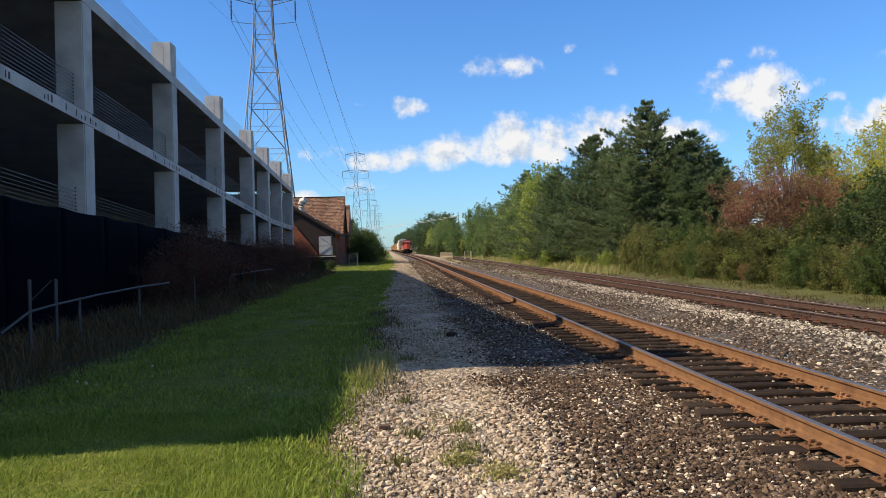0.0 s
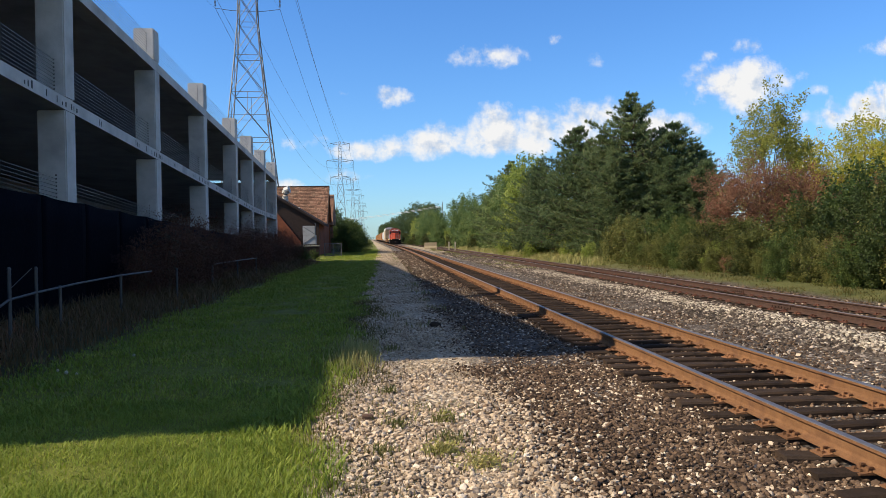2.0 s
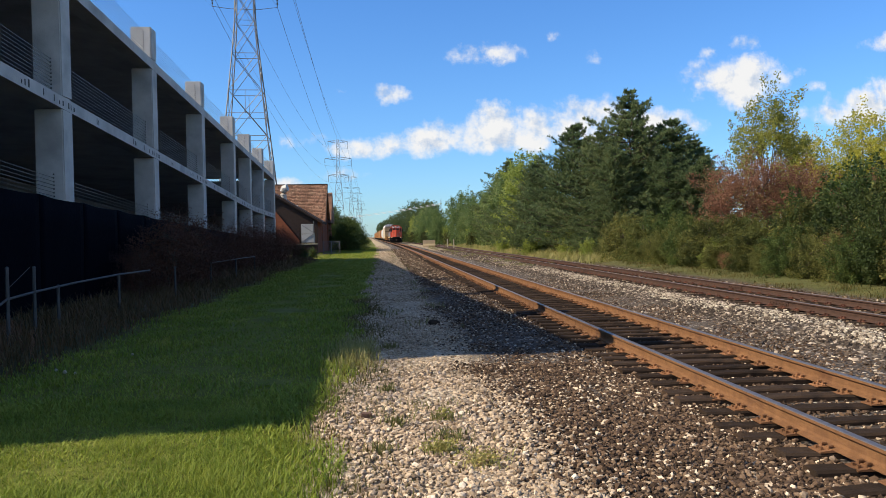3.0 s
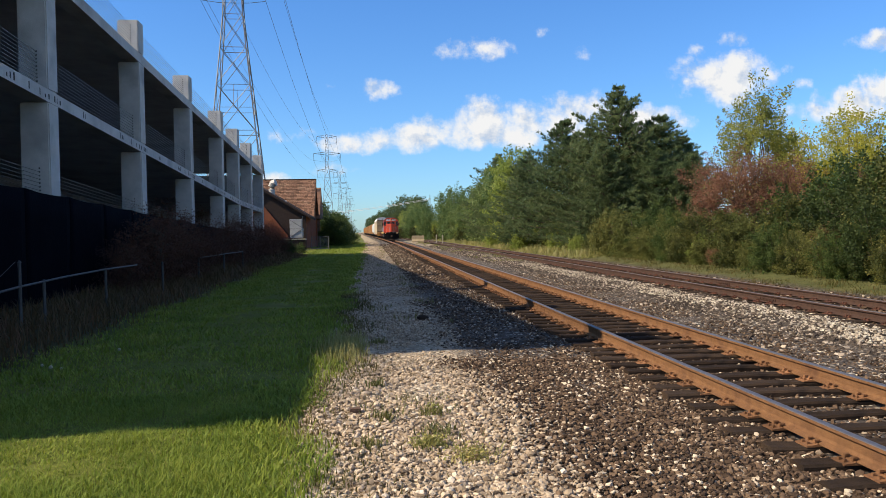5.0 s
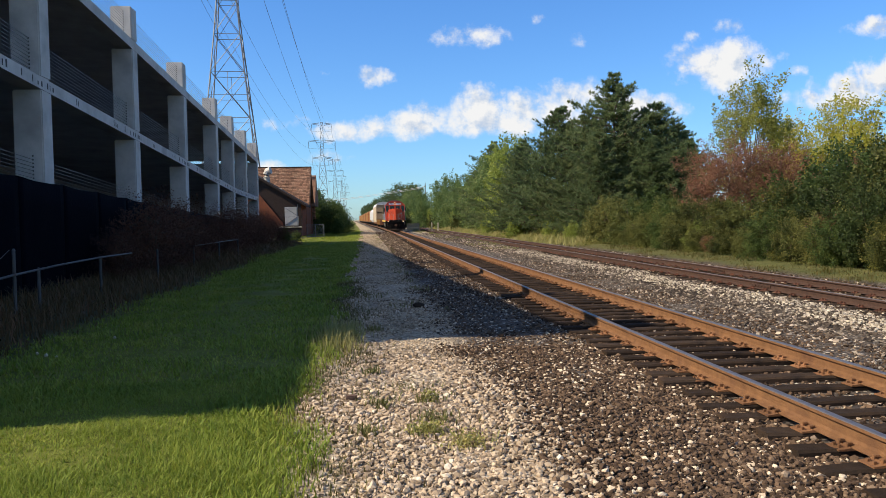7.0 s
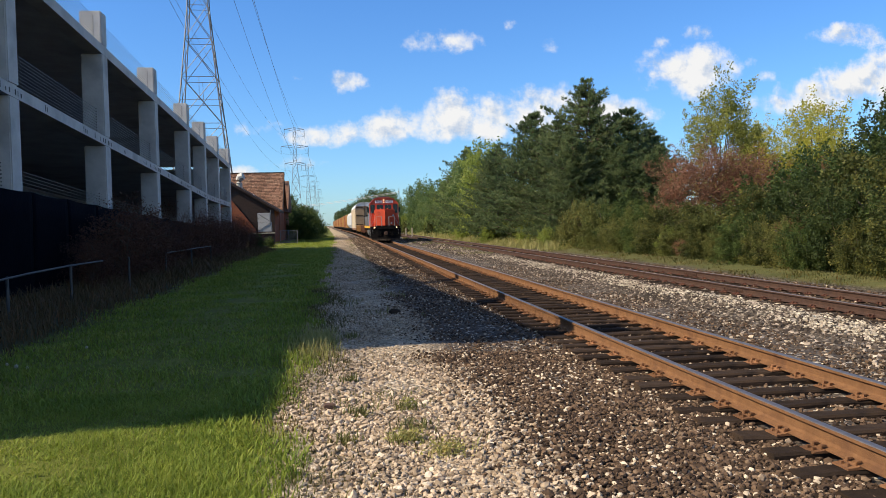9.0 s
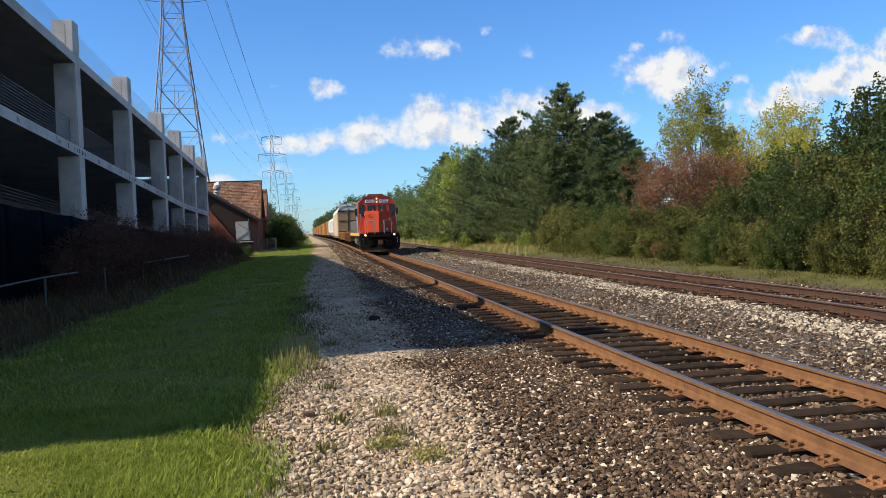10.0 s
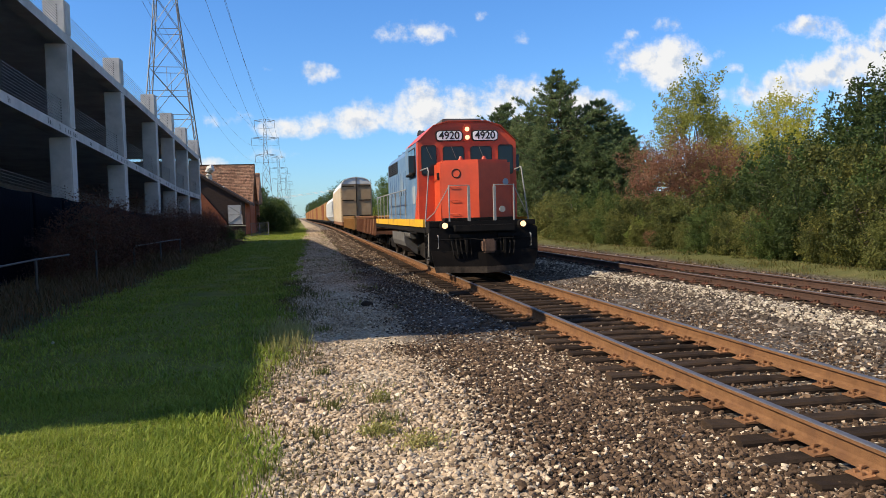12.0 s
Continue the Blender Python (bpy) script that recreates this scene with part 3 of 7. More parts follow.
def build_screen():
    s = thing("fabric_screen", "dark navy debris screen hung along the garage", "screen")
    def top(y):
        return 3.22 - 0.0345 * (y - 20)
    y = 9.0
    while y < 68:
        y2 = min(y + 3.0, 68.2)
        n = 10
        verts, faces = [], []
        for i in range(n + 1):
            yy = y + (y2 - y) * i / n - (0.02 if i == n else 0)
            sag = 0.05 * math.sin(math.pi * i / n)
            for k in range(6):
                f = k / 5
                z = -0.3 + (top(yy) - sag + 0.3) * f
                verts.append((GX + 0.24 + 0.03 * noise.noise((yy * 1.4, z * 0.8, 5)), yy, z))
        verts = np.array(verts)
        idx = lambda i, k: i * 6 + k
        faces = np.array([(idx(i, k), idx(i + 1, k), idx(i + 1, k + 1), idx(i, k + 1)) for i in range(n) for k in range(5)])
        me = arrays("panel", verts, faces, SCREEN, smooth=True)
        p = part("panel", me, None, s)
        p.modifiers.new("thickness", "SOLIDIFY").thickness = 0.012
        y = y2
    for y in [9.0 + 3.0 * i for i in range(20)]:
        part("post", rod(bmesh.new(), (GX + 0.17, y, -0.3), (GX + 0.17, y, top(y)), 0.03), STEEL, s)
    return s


build_screen()

# ---------------- railway tracks ----------------


def rail_mesh(x, y_from, y_to, side, head):
    """A flat-bottomed rail, swept along the line."""
    half = [(0.0, 0.0), (0.070, 0.0), (0.070, 0.012), (0.018, 0.030), (0.009, 0.055), (0.009, 0.120), (0.020, 0.138), (0.036, 0.145), (0.036, 0.172), (0.028, 0.180), (0.0, 0.180)]
    prof = half[1:-1]
    outline = prof + [(-a, b) for a, b in prof[::-1]]
    ys, y = [], y_from
    while y < y_to:
        ys.append(y)
        y += 2.0 if y < 90 else 10
    ys.append(y_to)
    bm = bmesh.new()
    rings = [[bm.verts.new((x + a + bend(y), y, RAIL_Z - 0.18 + b)) for a, b in outline] for y in ys]
    n = len(outline)
    for p, q in zip(rings, rings[1:]):
        for i in range(n):
            j = (i + 1) % n
            f = bm.faces.new((p[i], p[j], q[j], q[i]))
            f.material_index = 1 if min(outline[i][1], outline[j][1]) > 0.171 else 0
    bm.faces.new(rings[0][::-1]), bm.faces.new(rings[-1])
    return finish(bm, [side, head], "rail")


def tie_mesh(seed, length=2.6):
    """A worn wooden sleeper: split ends and rounded arrises."""
    rnd = random.Random(seed)
    bm = bmesh.new()
    n = 9
    rings = []
    for i in range(n + 1):
        x = -length / 2 + length * i / n
        w = 0.104 + rnd.uniform(-0.010, 0.008)
        t = rnd.uniform(-0.010, 0.006)
        if i in (0, n):
            x += rnd.uniform(-0.04, 0.04)
        o = [(-w, -0.17), (-w, -0.02 + t), (-w + 0.02, t), (rnd.uniform(-0.02, 0.02), t - rnd.uniform(0, 0.012)), (w - 0.02, t), (w, -0.02 + t), (w, -0.17)]
        rings.append([bm.verts.new((x, a, b)) for a, b in o])
    for p, q in zip(rings, rings[1:]):
        for k in range(6):
            bm.faces.new((p[k], p[k + 1], q[k + 1], q[k]))
    bm.faces.new(rings[0][::-1]), bm.faces.new(rings[-1])
    return finish(bm, TIE, "tie")


def plate_mesh(material):
    """A tie plate with its shoulders and four square spikes."""
    bm = bmesh.new()
    prism(bm, [(-0.19, 0.0), (-0.19, 0.012), (-0.10, 0.022), (-0.085, 0.030), (-0.075, 0.016), (0.075, 0.016), (0.085, 0.030), (0.10, 0.022), (0.19, 0.012), (0.19, 0.0)], "y", -0.095, 0.095)
    for sx in (-1, 1):
        for sy in (-0.055, 0.05):
            box(bm, sx * 0.088 - 0.013, sx * 0.088 + 0.013, sy - 0.012, sy + 0.012, 0.015, 0.052)
            box(bm, sx * 0.078 - 0.022, sx * 0.078 + 0.022, sy - 0.016, sy + 0.016, 0.044, 0.058)
            box(bm, sx * 0.150 - 0.012, sx * 0.150 + 0.012, sy * 0.7 - 0.012, sy * 0.7 + 0.012, 0.010, 0.040)
    return finish(bm, material, "tie_plate")


TIES = [tie_mesh(i) for i in range(6)]
PLATE_MESH, OLD_PLATE_MESH = plate_mesh(PLATE), plate_mesh(OLD_PLATE)


def build_track(name, label, x, side, head, pitch, near_count, tie_z, start, plates_to, far_end):
    root = tagged(new(name), label, "railway track", kind="structure")
    for s in (-1, 1):
        part("rail", rail_mesh(x + s * GAUGE_HALF, -12.0, far_end, side, head), None, root)
    rnd = random.Random(int(x * 100))
    y, k = start, 0
    far_v, far_f = [], []
    while y < 330:
        me = TIES[rnd.randrange(6)]
        m = pose(x + bend(y) + rnd.uniform(-0.05, 0.05), y + rnd.uniform(-0.04, 0.04), tie_z + rnd.uniform(-0.012, 0.008), rnd.uniform(-1, 1), rnd.uniform(-0.3, 0.3), rnd.uniform(-1.6, 1.6))
        if k < near_count:
            t = part("tie", me, None, root)
            t.matrix_basis = m
            if y < plates_to:
                for s in (-1, 1):
                    p = part("tie_plate", OLD_PLATE_MESH if side is OLD_RAIL else PLATE_MESH, None, root)
                    p.matrix_basis = pose(x + s * GAUGE_HALF + bend(y), m.translation.y, RAIL_Z - 0.18 - 0.016)
        else:
            b = len(far_v)
            for c in ((-1.3, -.11, -.1), (1.3, -.11, -.1), (1.3, .11, -.1), (-1.3, .11, -.1), (-1.3, -.11, 0), (1.3, -.11, 0), (1.3, .11, 0), (-1.3, .11, 0)):
                far_v.append(tuple(m @ Vector(c)))
            far_f += [(b + 4, b + 5, b + 6, b + 7), (b, b + 1, b + 5, b + 4), (b + 1, b + 2, b + 6, b + 5), (b + 3, b, b + 4, b + 7)]
        y += pitch * rnd.uniform(0.94, 1.06)
        k += 1
    if far_v:
        tagged(part("far_ties", arrays("far_ties", np.array(far_v), np.array(far_f), TIE), None, root), kind="stuff")
    return root


main_track = build_track("track_1", "main line with orange-rusty rails on dark wooden ties", MAIN_X, RUST_RAIL, RAIL_TOP, 0.52, 295, 0.012, -11.5, 70, 900)
side_track = build_track("track_2", "little-used siding with brown rails on old ties", SIDE_X, OLD_RAIL, OLD_TOP, 0.60, 170, 0.018, -6.0, 60, 260)


# joint bars and a switch stand's rods on the siding
def build_joint_bars():
    for x, y in ((SIDE_X - GAUGE_HALF, 18.4), (SIDE_X + GAUGE_HALF, 24.0), (SIDE_X - GAUGE_HALF, 36.5), (SIDE_X + GAUGE_HALF, 43.0)):
        bm = bmesh.new()
        for s in (-1, 1):
            box(bm, x + s * 0.010, x + s * 0.034, y - 0.45, y + 0.45, RAIL_Z - 0.145, RAIL_Z - 0.055, bevel=0.006)
        for k in range(6):
            rod(bm, (x - 0.06, y - 0.375 + 0.15 * k, RAIL_Z - 0.10), (x + 0.06, y - 0.375 + 0.15 * k, RAIL_Z - 0.10), 0.018, 6)
        part("joint_bar", bm, OLD_RAIL, side_track)


build_joint_bars()


# ---------------- loose stones, grass ----------------
RNG = np.random.default_rng(7)


def ground_z(x):
    return np.interp(x, [-12, -6.5, -0.7, 1.2, 2.6, 6.6, 8.3, 9.2, 12.2, 14, 40], [0.18, 0.03, 0, 0, -0.05, -0.05, 0.06, -0.02, -0.02, 0.2, 0.7])


def stones(name, label, material, x, y, size, sink=0.25, raise_z=0.0):
    n = len(x)
    cube = np.array([(a, b, c) for a in (-1, 1) for b in (-1, 1) for c in (-1, 1)], float)
    quads = np.array([(0, 1, 3, 2), (4, 6, 7, 5), (0, 4, 5, 1), (2, 3, 7, 6), (1, 5, 7, 3), (0, 2, 6, 4)])
    v = cube[None] * RNG.uniform(0.30, 1.0, (n, 8, 3)) * 0.58
    v *= (size[:, None] * RNG.uniform(0.7, 1.2, (n, 3)) * np.array([1.10, 1.0, 0.72]))[:, None, :]
    a, b = RNG.uniform(0, 2 * np.pi, n), RNG.uniform(-1.2, 1.2, n)
    ca, sa, cb, sb = np.cos(a)[:, None], np.sin(a)[:, None], np.cos(b)[:, None], np.sin(b)[:, None]
    xx, yy, zz = v[..., 0], v[..., 1], v[..., 2]
    yy, zz = yy * cb - zz * sb, yy * sb + zz * cb
    xx, yy = xx * ca - yy * sa, xx * sa + yy * ca
    z0 = ground_z(x) + raise_z + size * (0.38 - sink)
    v = np.stack([xx + x[:, None], yy + y[:, None], zz + z0[:, None]], -1)
    f = quads[None] + (np.arange(n) * 8)[:, None, None]
    me = arrays(name, v.reshape(-1, 3), f.reshape(-1, 4), material)
    return tagged(new(name, me), label, "stones", kind="stuff")


def round_stones(name, label, material, x, y, size, sink=0.18):
    """Rounded, many-sided stones for the ground nearest to the viewer."""
    n = len(x)
    bm = bmesh.new()
    bmesh.ops.create_icosphere(bm, subdivisions=1, radius=0.5)
    base = np.array([v.co[:] for v in bm.verts])
    tris = np.array([[v.index for v in f.verts] for f in bm.faces])
    bm.free()
    v = base[None] * RNG.uniform(0.58, 1.18, (n, len(base), 1))
    v = v * (size[:, None] * RNG.uniform(0.72, 1.25, (n, 3)) * np.array([1.1, 1.05, 0.78]))[:, None, :]
    a, b = RNG.uniform(0, 2 * np.pi, n), RNG.uniform(-0.6, 0.6, n)
    ca, sa, cb, sb = np.cos(a)[:, None], np.sin(a)[:, None], np.cos(b)[:, None], np.sin(b)[:, None]
    xx, yy, zz = v[..., 0], v[..., 1], v[..., 2]
    yy, zz = yy * cb - zz * sb, yy * sb + zz * cb
    xx, yy = xx * ca - yy * sa, xx * sa + yy * ca
    z0 = ground_z(x) + size * (0.38 - sink) + RNG.uniform(0, 0.012, n)
    v = np.stack([xx + x[:, None], yy + y[:, None], zz + z0[:, None]], -1)
    f = tris[None] + (np.arange(n) * len(base))[:, None, None]
    return tagged(new(name, arrays(name, v.reshape(-1, 3), f.reshape(-1, 3), material)), label, "stones", kind="stuff")


def spread(n, x0, x1, y0, y1, power=1.0):
    """Random places, thicker towards y0."""
    return RNG.uniform(x0, x1, n), y0 + (y1 - y0) * RNG.uniform(0, 1, n) ** power


def scatter_stones():
    # near ground: packed pebbles, pale beside the grass and dark towards the track
    x, y = spread(21000, -0.7, 2.9, 4.0, 10.5, 1.25)
    split = 1.32 + 0.45 * np.clip((8.5 - y) / 3.5, 0, 1) + 0.15 * np.sin(y * 0.9) + RNG.normal(0, 0.22, len(x))
    edge = -0.5 + 0.25 * np.sin(y * 1.3) + 0.12 * np.sin(y * 3.7) + np.abs(RNG.normal(0, 0.25, len(x)))
    bare = np.array([noise.noise((a * 0.8, b * 0.6, 51)) for a, b in zip(x, y)]) + RNG.normal(0, 0.15, len(x)) > 0.48
    keep = (x > edge) & (x < split) & ~(bare & (x < 1.0))
    stones_size = lambda m: RNG.choice([0.028, 0.038, 0.050, 0.066], m, p=[.36, .36, .22, .06]) * RNG.uniform(.85, 1.2, m)
    round_stones("gravel", "pale rounded limestone pebbles, closely packed", STONE_LIGHT, x[keep], y[keep], stones_size(keep.sum()))
    x, y = spread(26000, 0.9, 3.9, 4.0, 11.5, 1.25)
    keep = (x > 1.32 + 0.45 * np.clip((8.5 - y) / 3.5, 0, 1) + 0.15 * np.sin(y * 0.9) + RNG.normal(0, 0.22, len(x))) & (np.abs(x - MAIN_X + GAUGE_HALF) > 0.10)
    round_stones("ballast", "dark rounded ballast stones, closely packed", STONE_DARK, x[keep], y[keep], stones_size(keep.sum()) * 0.92)
    x, y = spread(7000, -0.5, 1.5, -5.0, 4.2)
    stones("gravel", "pale crushed limestone gravel behind the viewer", STONE_LIGHT, x, y, RNG.uniform(0.03, 0.06, len(x)))
    x, y = spread(9000, 1.4, 3.7, -5.0, 4.2)
    stones("ballast", "dark railway ballast behind the viewer", STONE_DARK, x, y, RNG.uniform(0.03, 0.055, len(x)))
    x, y = spread(36000, -0.75, 2.6, 3.6, 30, 1.7)
    edge = -0.55 + 0.25 * np.sin(y * 1.3) + 0.12 * np.sin(y * 3.7)
    far_edge = 1.35 + 0.15 * np.sin(y * 0.9) + RNG.normal(0, 0.28, len(x))
    keep = (x > edge + RNG.normal(0, 0.12, len(x))) & (x < far_edge)
    x, y = x[keep], y[keep]
    stones("gravel", "pale crushed limestone gravel", STONE_LIGHT, x, y, RNG.choice([0.018, 0.026, 0.038, 0.052], len(x), p=[.46, .34, .16, .04]) * RNG.uniform(.8, 1.2, len(x)))
    x, y = spread(54000, 0.9, 7.2, 3.6, 34, 1.8)
    on_side = np.abs(x - MAIN_X) < 1.5
    keep = (x > 1.30 + 0.15 * np.sin(y * 0.9) + RNG.normal(0, 0.3, len(x))) & ~((np.abs(np.abs(x - MAIN_X) - GAUGE_HALF) < 0.10)) & (~on_side | (RNG.uniform(0, 1, len(x)) < 0.75))
    x, y = x[keep], y[keep]
    stones("ballast", "dark angular crushed-rock railway ballast", STONE_DARK, x, y, RNG.choice([0.019, 0.028, 0.038, 0.052], len(x), p=[.36, .36, .22, .06]) * RNG.uniform(.8, 1.2, len(x)))
    x, y = spread(9000, MAIN_X - 1.9, MAIN_X + 1.5, 3.6, 40, 1.7)
    keep = np.abs(np.abs(x - MAIN_X) - GAUGE_HALF) > 0.2
    x, y = x[keep], y[keep]
    stones("ballast", "dark ballast heaped between the ties", STONE_DARK, x, y, RNG.uniform(0.025, 0.05, len(x)), raise_z=0.008)
    x, y = spread(38000, 6.2, 9.5, 7, 44, 1.6)
    keep = (x > 7.3 + RNG.normal(0, 0.5, len(x))) & (x < 9.3 + RNG.normal(0, 0.15, len(x)))
    x, y = x[keep], y[keep]
    stones("ballast", "light grey mixed ballast between the tracks", STONE_MIX, x, y, RNG.choice([0.028, 0.040, 0.055, 0.075], len(x), p=[.34, .38, .23, .05]) * RNG.uniform(.8, 1.2, len(x)))
    x, y = spread(15000, 7.7, 9.6, 8.5, 60, 1.5)
    heap = np.array([noise.noise((a * 0.7, b * 0.35, 21)) for a, b in zip(x, y)])
    keep = (np.abs(x - 8.45 + 0.25 * np.sin(y * 0.7)) < np.abs(RNG.normal(0, 0.75, len(x)))) & (x < 9.35) & (heap + RNG.normal(0, 0.2, len(x)) > -0.12)
    stones("gravel", "pale stones thrown up beside the siding", STONE_PALE, x[keep], y[keep], RNG.uniform(0.025, 0.062, keep.sum()), raise_z=0.012)
    x, y = spread(9000, 7.0, 9.6, 42, 100, 1.3)
    stones("ballast", "mixed light and dark ballast further along", STONE_MIX, x, y, RNG.uniform(0.05, 0.10, len(x)))
    x, y = spread(14000, -0.6, 1.7, 28, 150, 1.5)
    keep = x < 1.5 + 0.3 * np.sin(y * 0.4) + RNG.normal(0, 0.15, len(x))
    x, y = x[keep], y[keep]
    stones("gravel", "pale gravel strip further along the line", STONE_LIGHT, x + np.array([bend(b) for b in y]), y, RNG.uniform(0.03, 0.06, len(x)) * (0.6 + y / 80))
    x, y = spread(11000, 1.5, 3.7, 31, 120, 1.3)
    stones("ballast", "dark ballast shoulder further along the line", STONE_DARK, x + np.array([bend(b) for b in y]), y, RNG.uniform(0.04, 0.075, len(x)) * (0.6 + y / 90))
    x, y = spread(9000, 9.4, 12.6, 9, 44, 1.5)
    keep = np.abs(np.abs(x - SIDE_X) - GAUGE_HALF) > 0.1
    stones("ballast", "old brown ballast in the siding", STONE_DARK, x[keep], y[keep], RNG.uniform(0.035, 0.08, keep.sum()))


def blades(name, label, material, x, y, height, width, z=None, lean=0.45):
    n = len(x)
    z = ground_z(x) if z is None else z
    a = RNG.uniform(0, 2 * np.pi, n)
    d = np.stack([np.cos(a), np.sin(a), np.zeros(n)], -1)
    side = np.stack([-np.sin(a), np.cos(a), np.zeros(n)], -1)
    side = side * (width * 0.5)[:, None]
    base = np.stack([x, y, z - 0.01], -1)
    l = RNG.uniform(0.1, lean, n)[:, None] * height[:, None]
    up = np.array([0, 0, 1.0])
    mid = base + d * l * 0.3 + up * (height * 0.55)[:, None]
    tip = base + d * l + up * (height * RNG.uniform(0.85, 1.0, n))[:, None]
    v = np.stack([base - side, base + side, mid + side * 0.8, mid - side * 0.8, tip + side * 0.12, tip - side * 0.12], 1)
    f = np.array([(0, 1, 2, 3), (3, 2, 4, 5)])[None] + (np.arange(n) * 6)[:, None, None]
    me = arrays(name, v.reshape(-1, 3), f.reshape(-1, 4), material)
    return tagged(new(name, me), label, "grass", kind="stuff")


def leaf_quads(centres, size, rng, flat=0.0):
    n = len(centres)
    a = rng.normal(0, 1, (n, 3))
    a[:, 2] *= 1 - flat
    a /= np.linalg.norm(a, axis=1)[:, None]
    b = np.cross(a, rng.normal(0, 1, (n, 3)))
    b /= np.linalg.norm(b, axis=1)[:, None] + 1e-9
    s = (size * rng.uniform(0.6, 1.3, n))[:, None]
    v = np.stack([centres - a * s, centres + b * s * 0.55, centres + a * s, centres - b * s * 0.55], 1)
    return v.reshape(-1, 3), (np.arange(n) * 4)[:, None] + np.arange(4)[None]


def grow_grass():
    x, y = spread(125000, -6.8, -0.35, 3.5, 62, 2.6)
    edge = -0.6 + 0.22 * np.sin(y * 1.3) + 0.15 * np.sin(y * 2.9 + 1)
    keep = (x < edge + RNG.normal(0, 0.16, len(x))) & (x > -5.0 - 0.3 * np.sin(y * 0.7) - np.abs(RNG.normal(0, 0.35, len(x))))
    x, y = x[keep], y[keep]
    tall = np.array([noise.noise((a * 0.8, b * 0.8, 1)) for a, b in zip(x, y)])
    h = np.clip(0.08 + 0.08 * tall + 0.05 * np.exp(-((x - edge[keep]) / 0.5) ** 2), 0.03, 0.25) * RNG.uniform(0.6, 1.3, len(x))
    blades("lawn_grass", "short green grass beside the gravel", BLADE, x, y, h * 0.72, RNG.uniform(0.006, 0.011, len(x)) * (1 + y / 11), lean=1.3)
    x, y = RNG.uniform(-8.0, -0.2, 36000), 40 + 100 * RNG.uniform(0, 1, 36000) ** 1.2
    tall = np.array([noise.noise((a * 0.5, b * 0.2, 31)) for a, b in zip(x, y)])
    keep = x < -0.5 + 0.5 * np.sin(y * 0.31) + RNG.normal(0, 0.3, len(x))
    x, y, tall = x[keep], y[keep], tall[keep]
    blades("lawn_grass", "rough green grass further along the line", BLADE, x + np.array([bend(b) for b in y]), y, np.clip(0.07 + 0.12 * tall, 0.03, 0.3) * RNG.uniform(0.6, 1.3, len(x)), RNG.uniform(0.02, 0.04, len(x)) * (y / 40), lean=1.1)
    x, y = RNG.uniform(-6.8, -0.3, 95000), RNG.uniform(3.6, 9.6, 95000)
    x = x[(keep := x < -0.6 + 0.22 * np.sin(y * 1.3) + 0.15 * np.sin(y * 2.9 + 1) + RNG.normal(0, 0.10, len(y)))]
    y = y[keep]
    lift = np.array([noise.noise((a * 1.1, b * 1.1, 4)) for a, b in zip(x, y)])
    blades("lawn_grass", "dense sunlit green grass beside the gravel", BLADE, x, y, np.clip(0.058 + 0.075 * lift, 0.02, 0.16) * RNG.uniform(0.5, 1.35, len(x)), RNG.uniform(0.004, 0.0075, len(x)), lean=1.5)
    x, y = RNG.uniform(-6.0, -0.3, 26000), RNG.uniform(-5.0, 3.8, 26000)
    keep = x < -0.6 + 0.22 * np.sin(y * 1.3) + RNG.normal(0, 0.12, len(y))
    x, y = x[keep], y[keep]
    blades("lawn_grass", "short green grass behind the viewer", BLADE, x, y, RNG.uniform(0.03, 0.09, len(x)), RNG.uniform(0.008, 0.014, len(x)), lean=1.4)
    # weeds along the gravel further off
    x, y = RNG.uniform(-0.8, 1.7, 9000), 14 + 86 * RNG.uniform(0, 1, 9000) ** 1.4
    clump = np.array([noise.noise((a * 1.3, b * 0.5, 8)) for a, b in zip(x, y)])
    keep = clump > 0.12 + 0.25 * np.sin(np.pi * np.clip((x + 0.8) / 2.5, 0, 1))
    x, y = x[keep], y[keep]
    blades("gravel_weeds", "thin dry weeds along the gravel strip", BLADE_DRY, x, y, RNG.uniform(0.04, 0.16, len(x)), RNG.uniform(0.008, 0.016, len(x)) * (1 + y / 30), lean=0.9)
    x, y = RNG.normal(-0.42, 0.22, 5000), RNG.uniform(4.2, 24, 5000)
    blades("edge_grass", "thin straggling grass where lawn meets gravel", BLADE_VERGE, x + 0.2 * np.sin(y * 1.3), y, RNG.uniform(0.03, 0.11, 5000), RNG.uniform(0.004, 0.009, 5000) * (1 + y / 18), lean=1.3)
    # tuft at the edge, straw colour painting a sunlit patch, and weeds in the gravel
    x, y = RNG.normal(-0.45, 0.18, 1500), RNG.normal(12.6, 0.7, 1500)
    blades("dry_tuft", "yellow-green grass tuft at the gravel edge, coloured as sunlit", BLADE_STRAW, x, y, RNG.uniform(0.06, 0.30, 1500), RNG.uniform(0.007, 0.013, 1500))
    for cx, cy, s, n, mm in ((0.50, 6.85, 0.09, 70, BLADE_STRAW), (0.84, 6.4, 0.11, 70, BLADE_STRAW), (0.75, 6.7, 0.25, 50, BLADE_VERGE), (0.62, 7.3, 0.1, 120, BLADE_DRY), (0.1, 7.9, 0.06, 90, BLADE_DRY), (0.62, 8.0, 0.08, 90, BLADE_DRY), (-0.02, 6.9, 0.06, 80, BLADE_DRY), (0.05, 9.6, 0.07, 90, BLADE_DRY), (0.12, 13.4, 0.08, 120, BLADE_DRY), (0.4, 8.4, 0.3, 120, BLADE_DRY)):
        x, y = RNG.normal(cx, s, n), RNG.normal(cy, s, n)
        blades("weed_tuft", "small weed tuft growing through gravel", mm, x, y, RNG.uniform(0.04, 0.15, n), RNG.uniform(0.008, 0.016, n), lean=0.9)
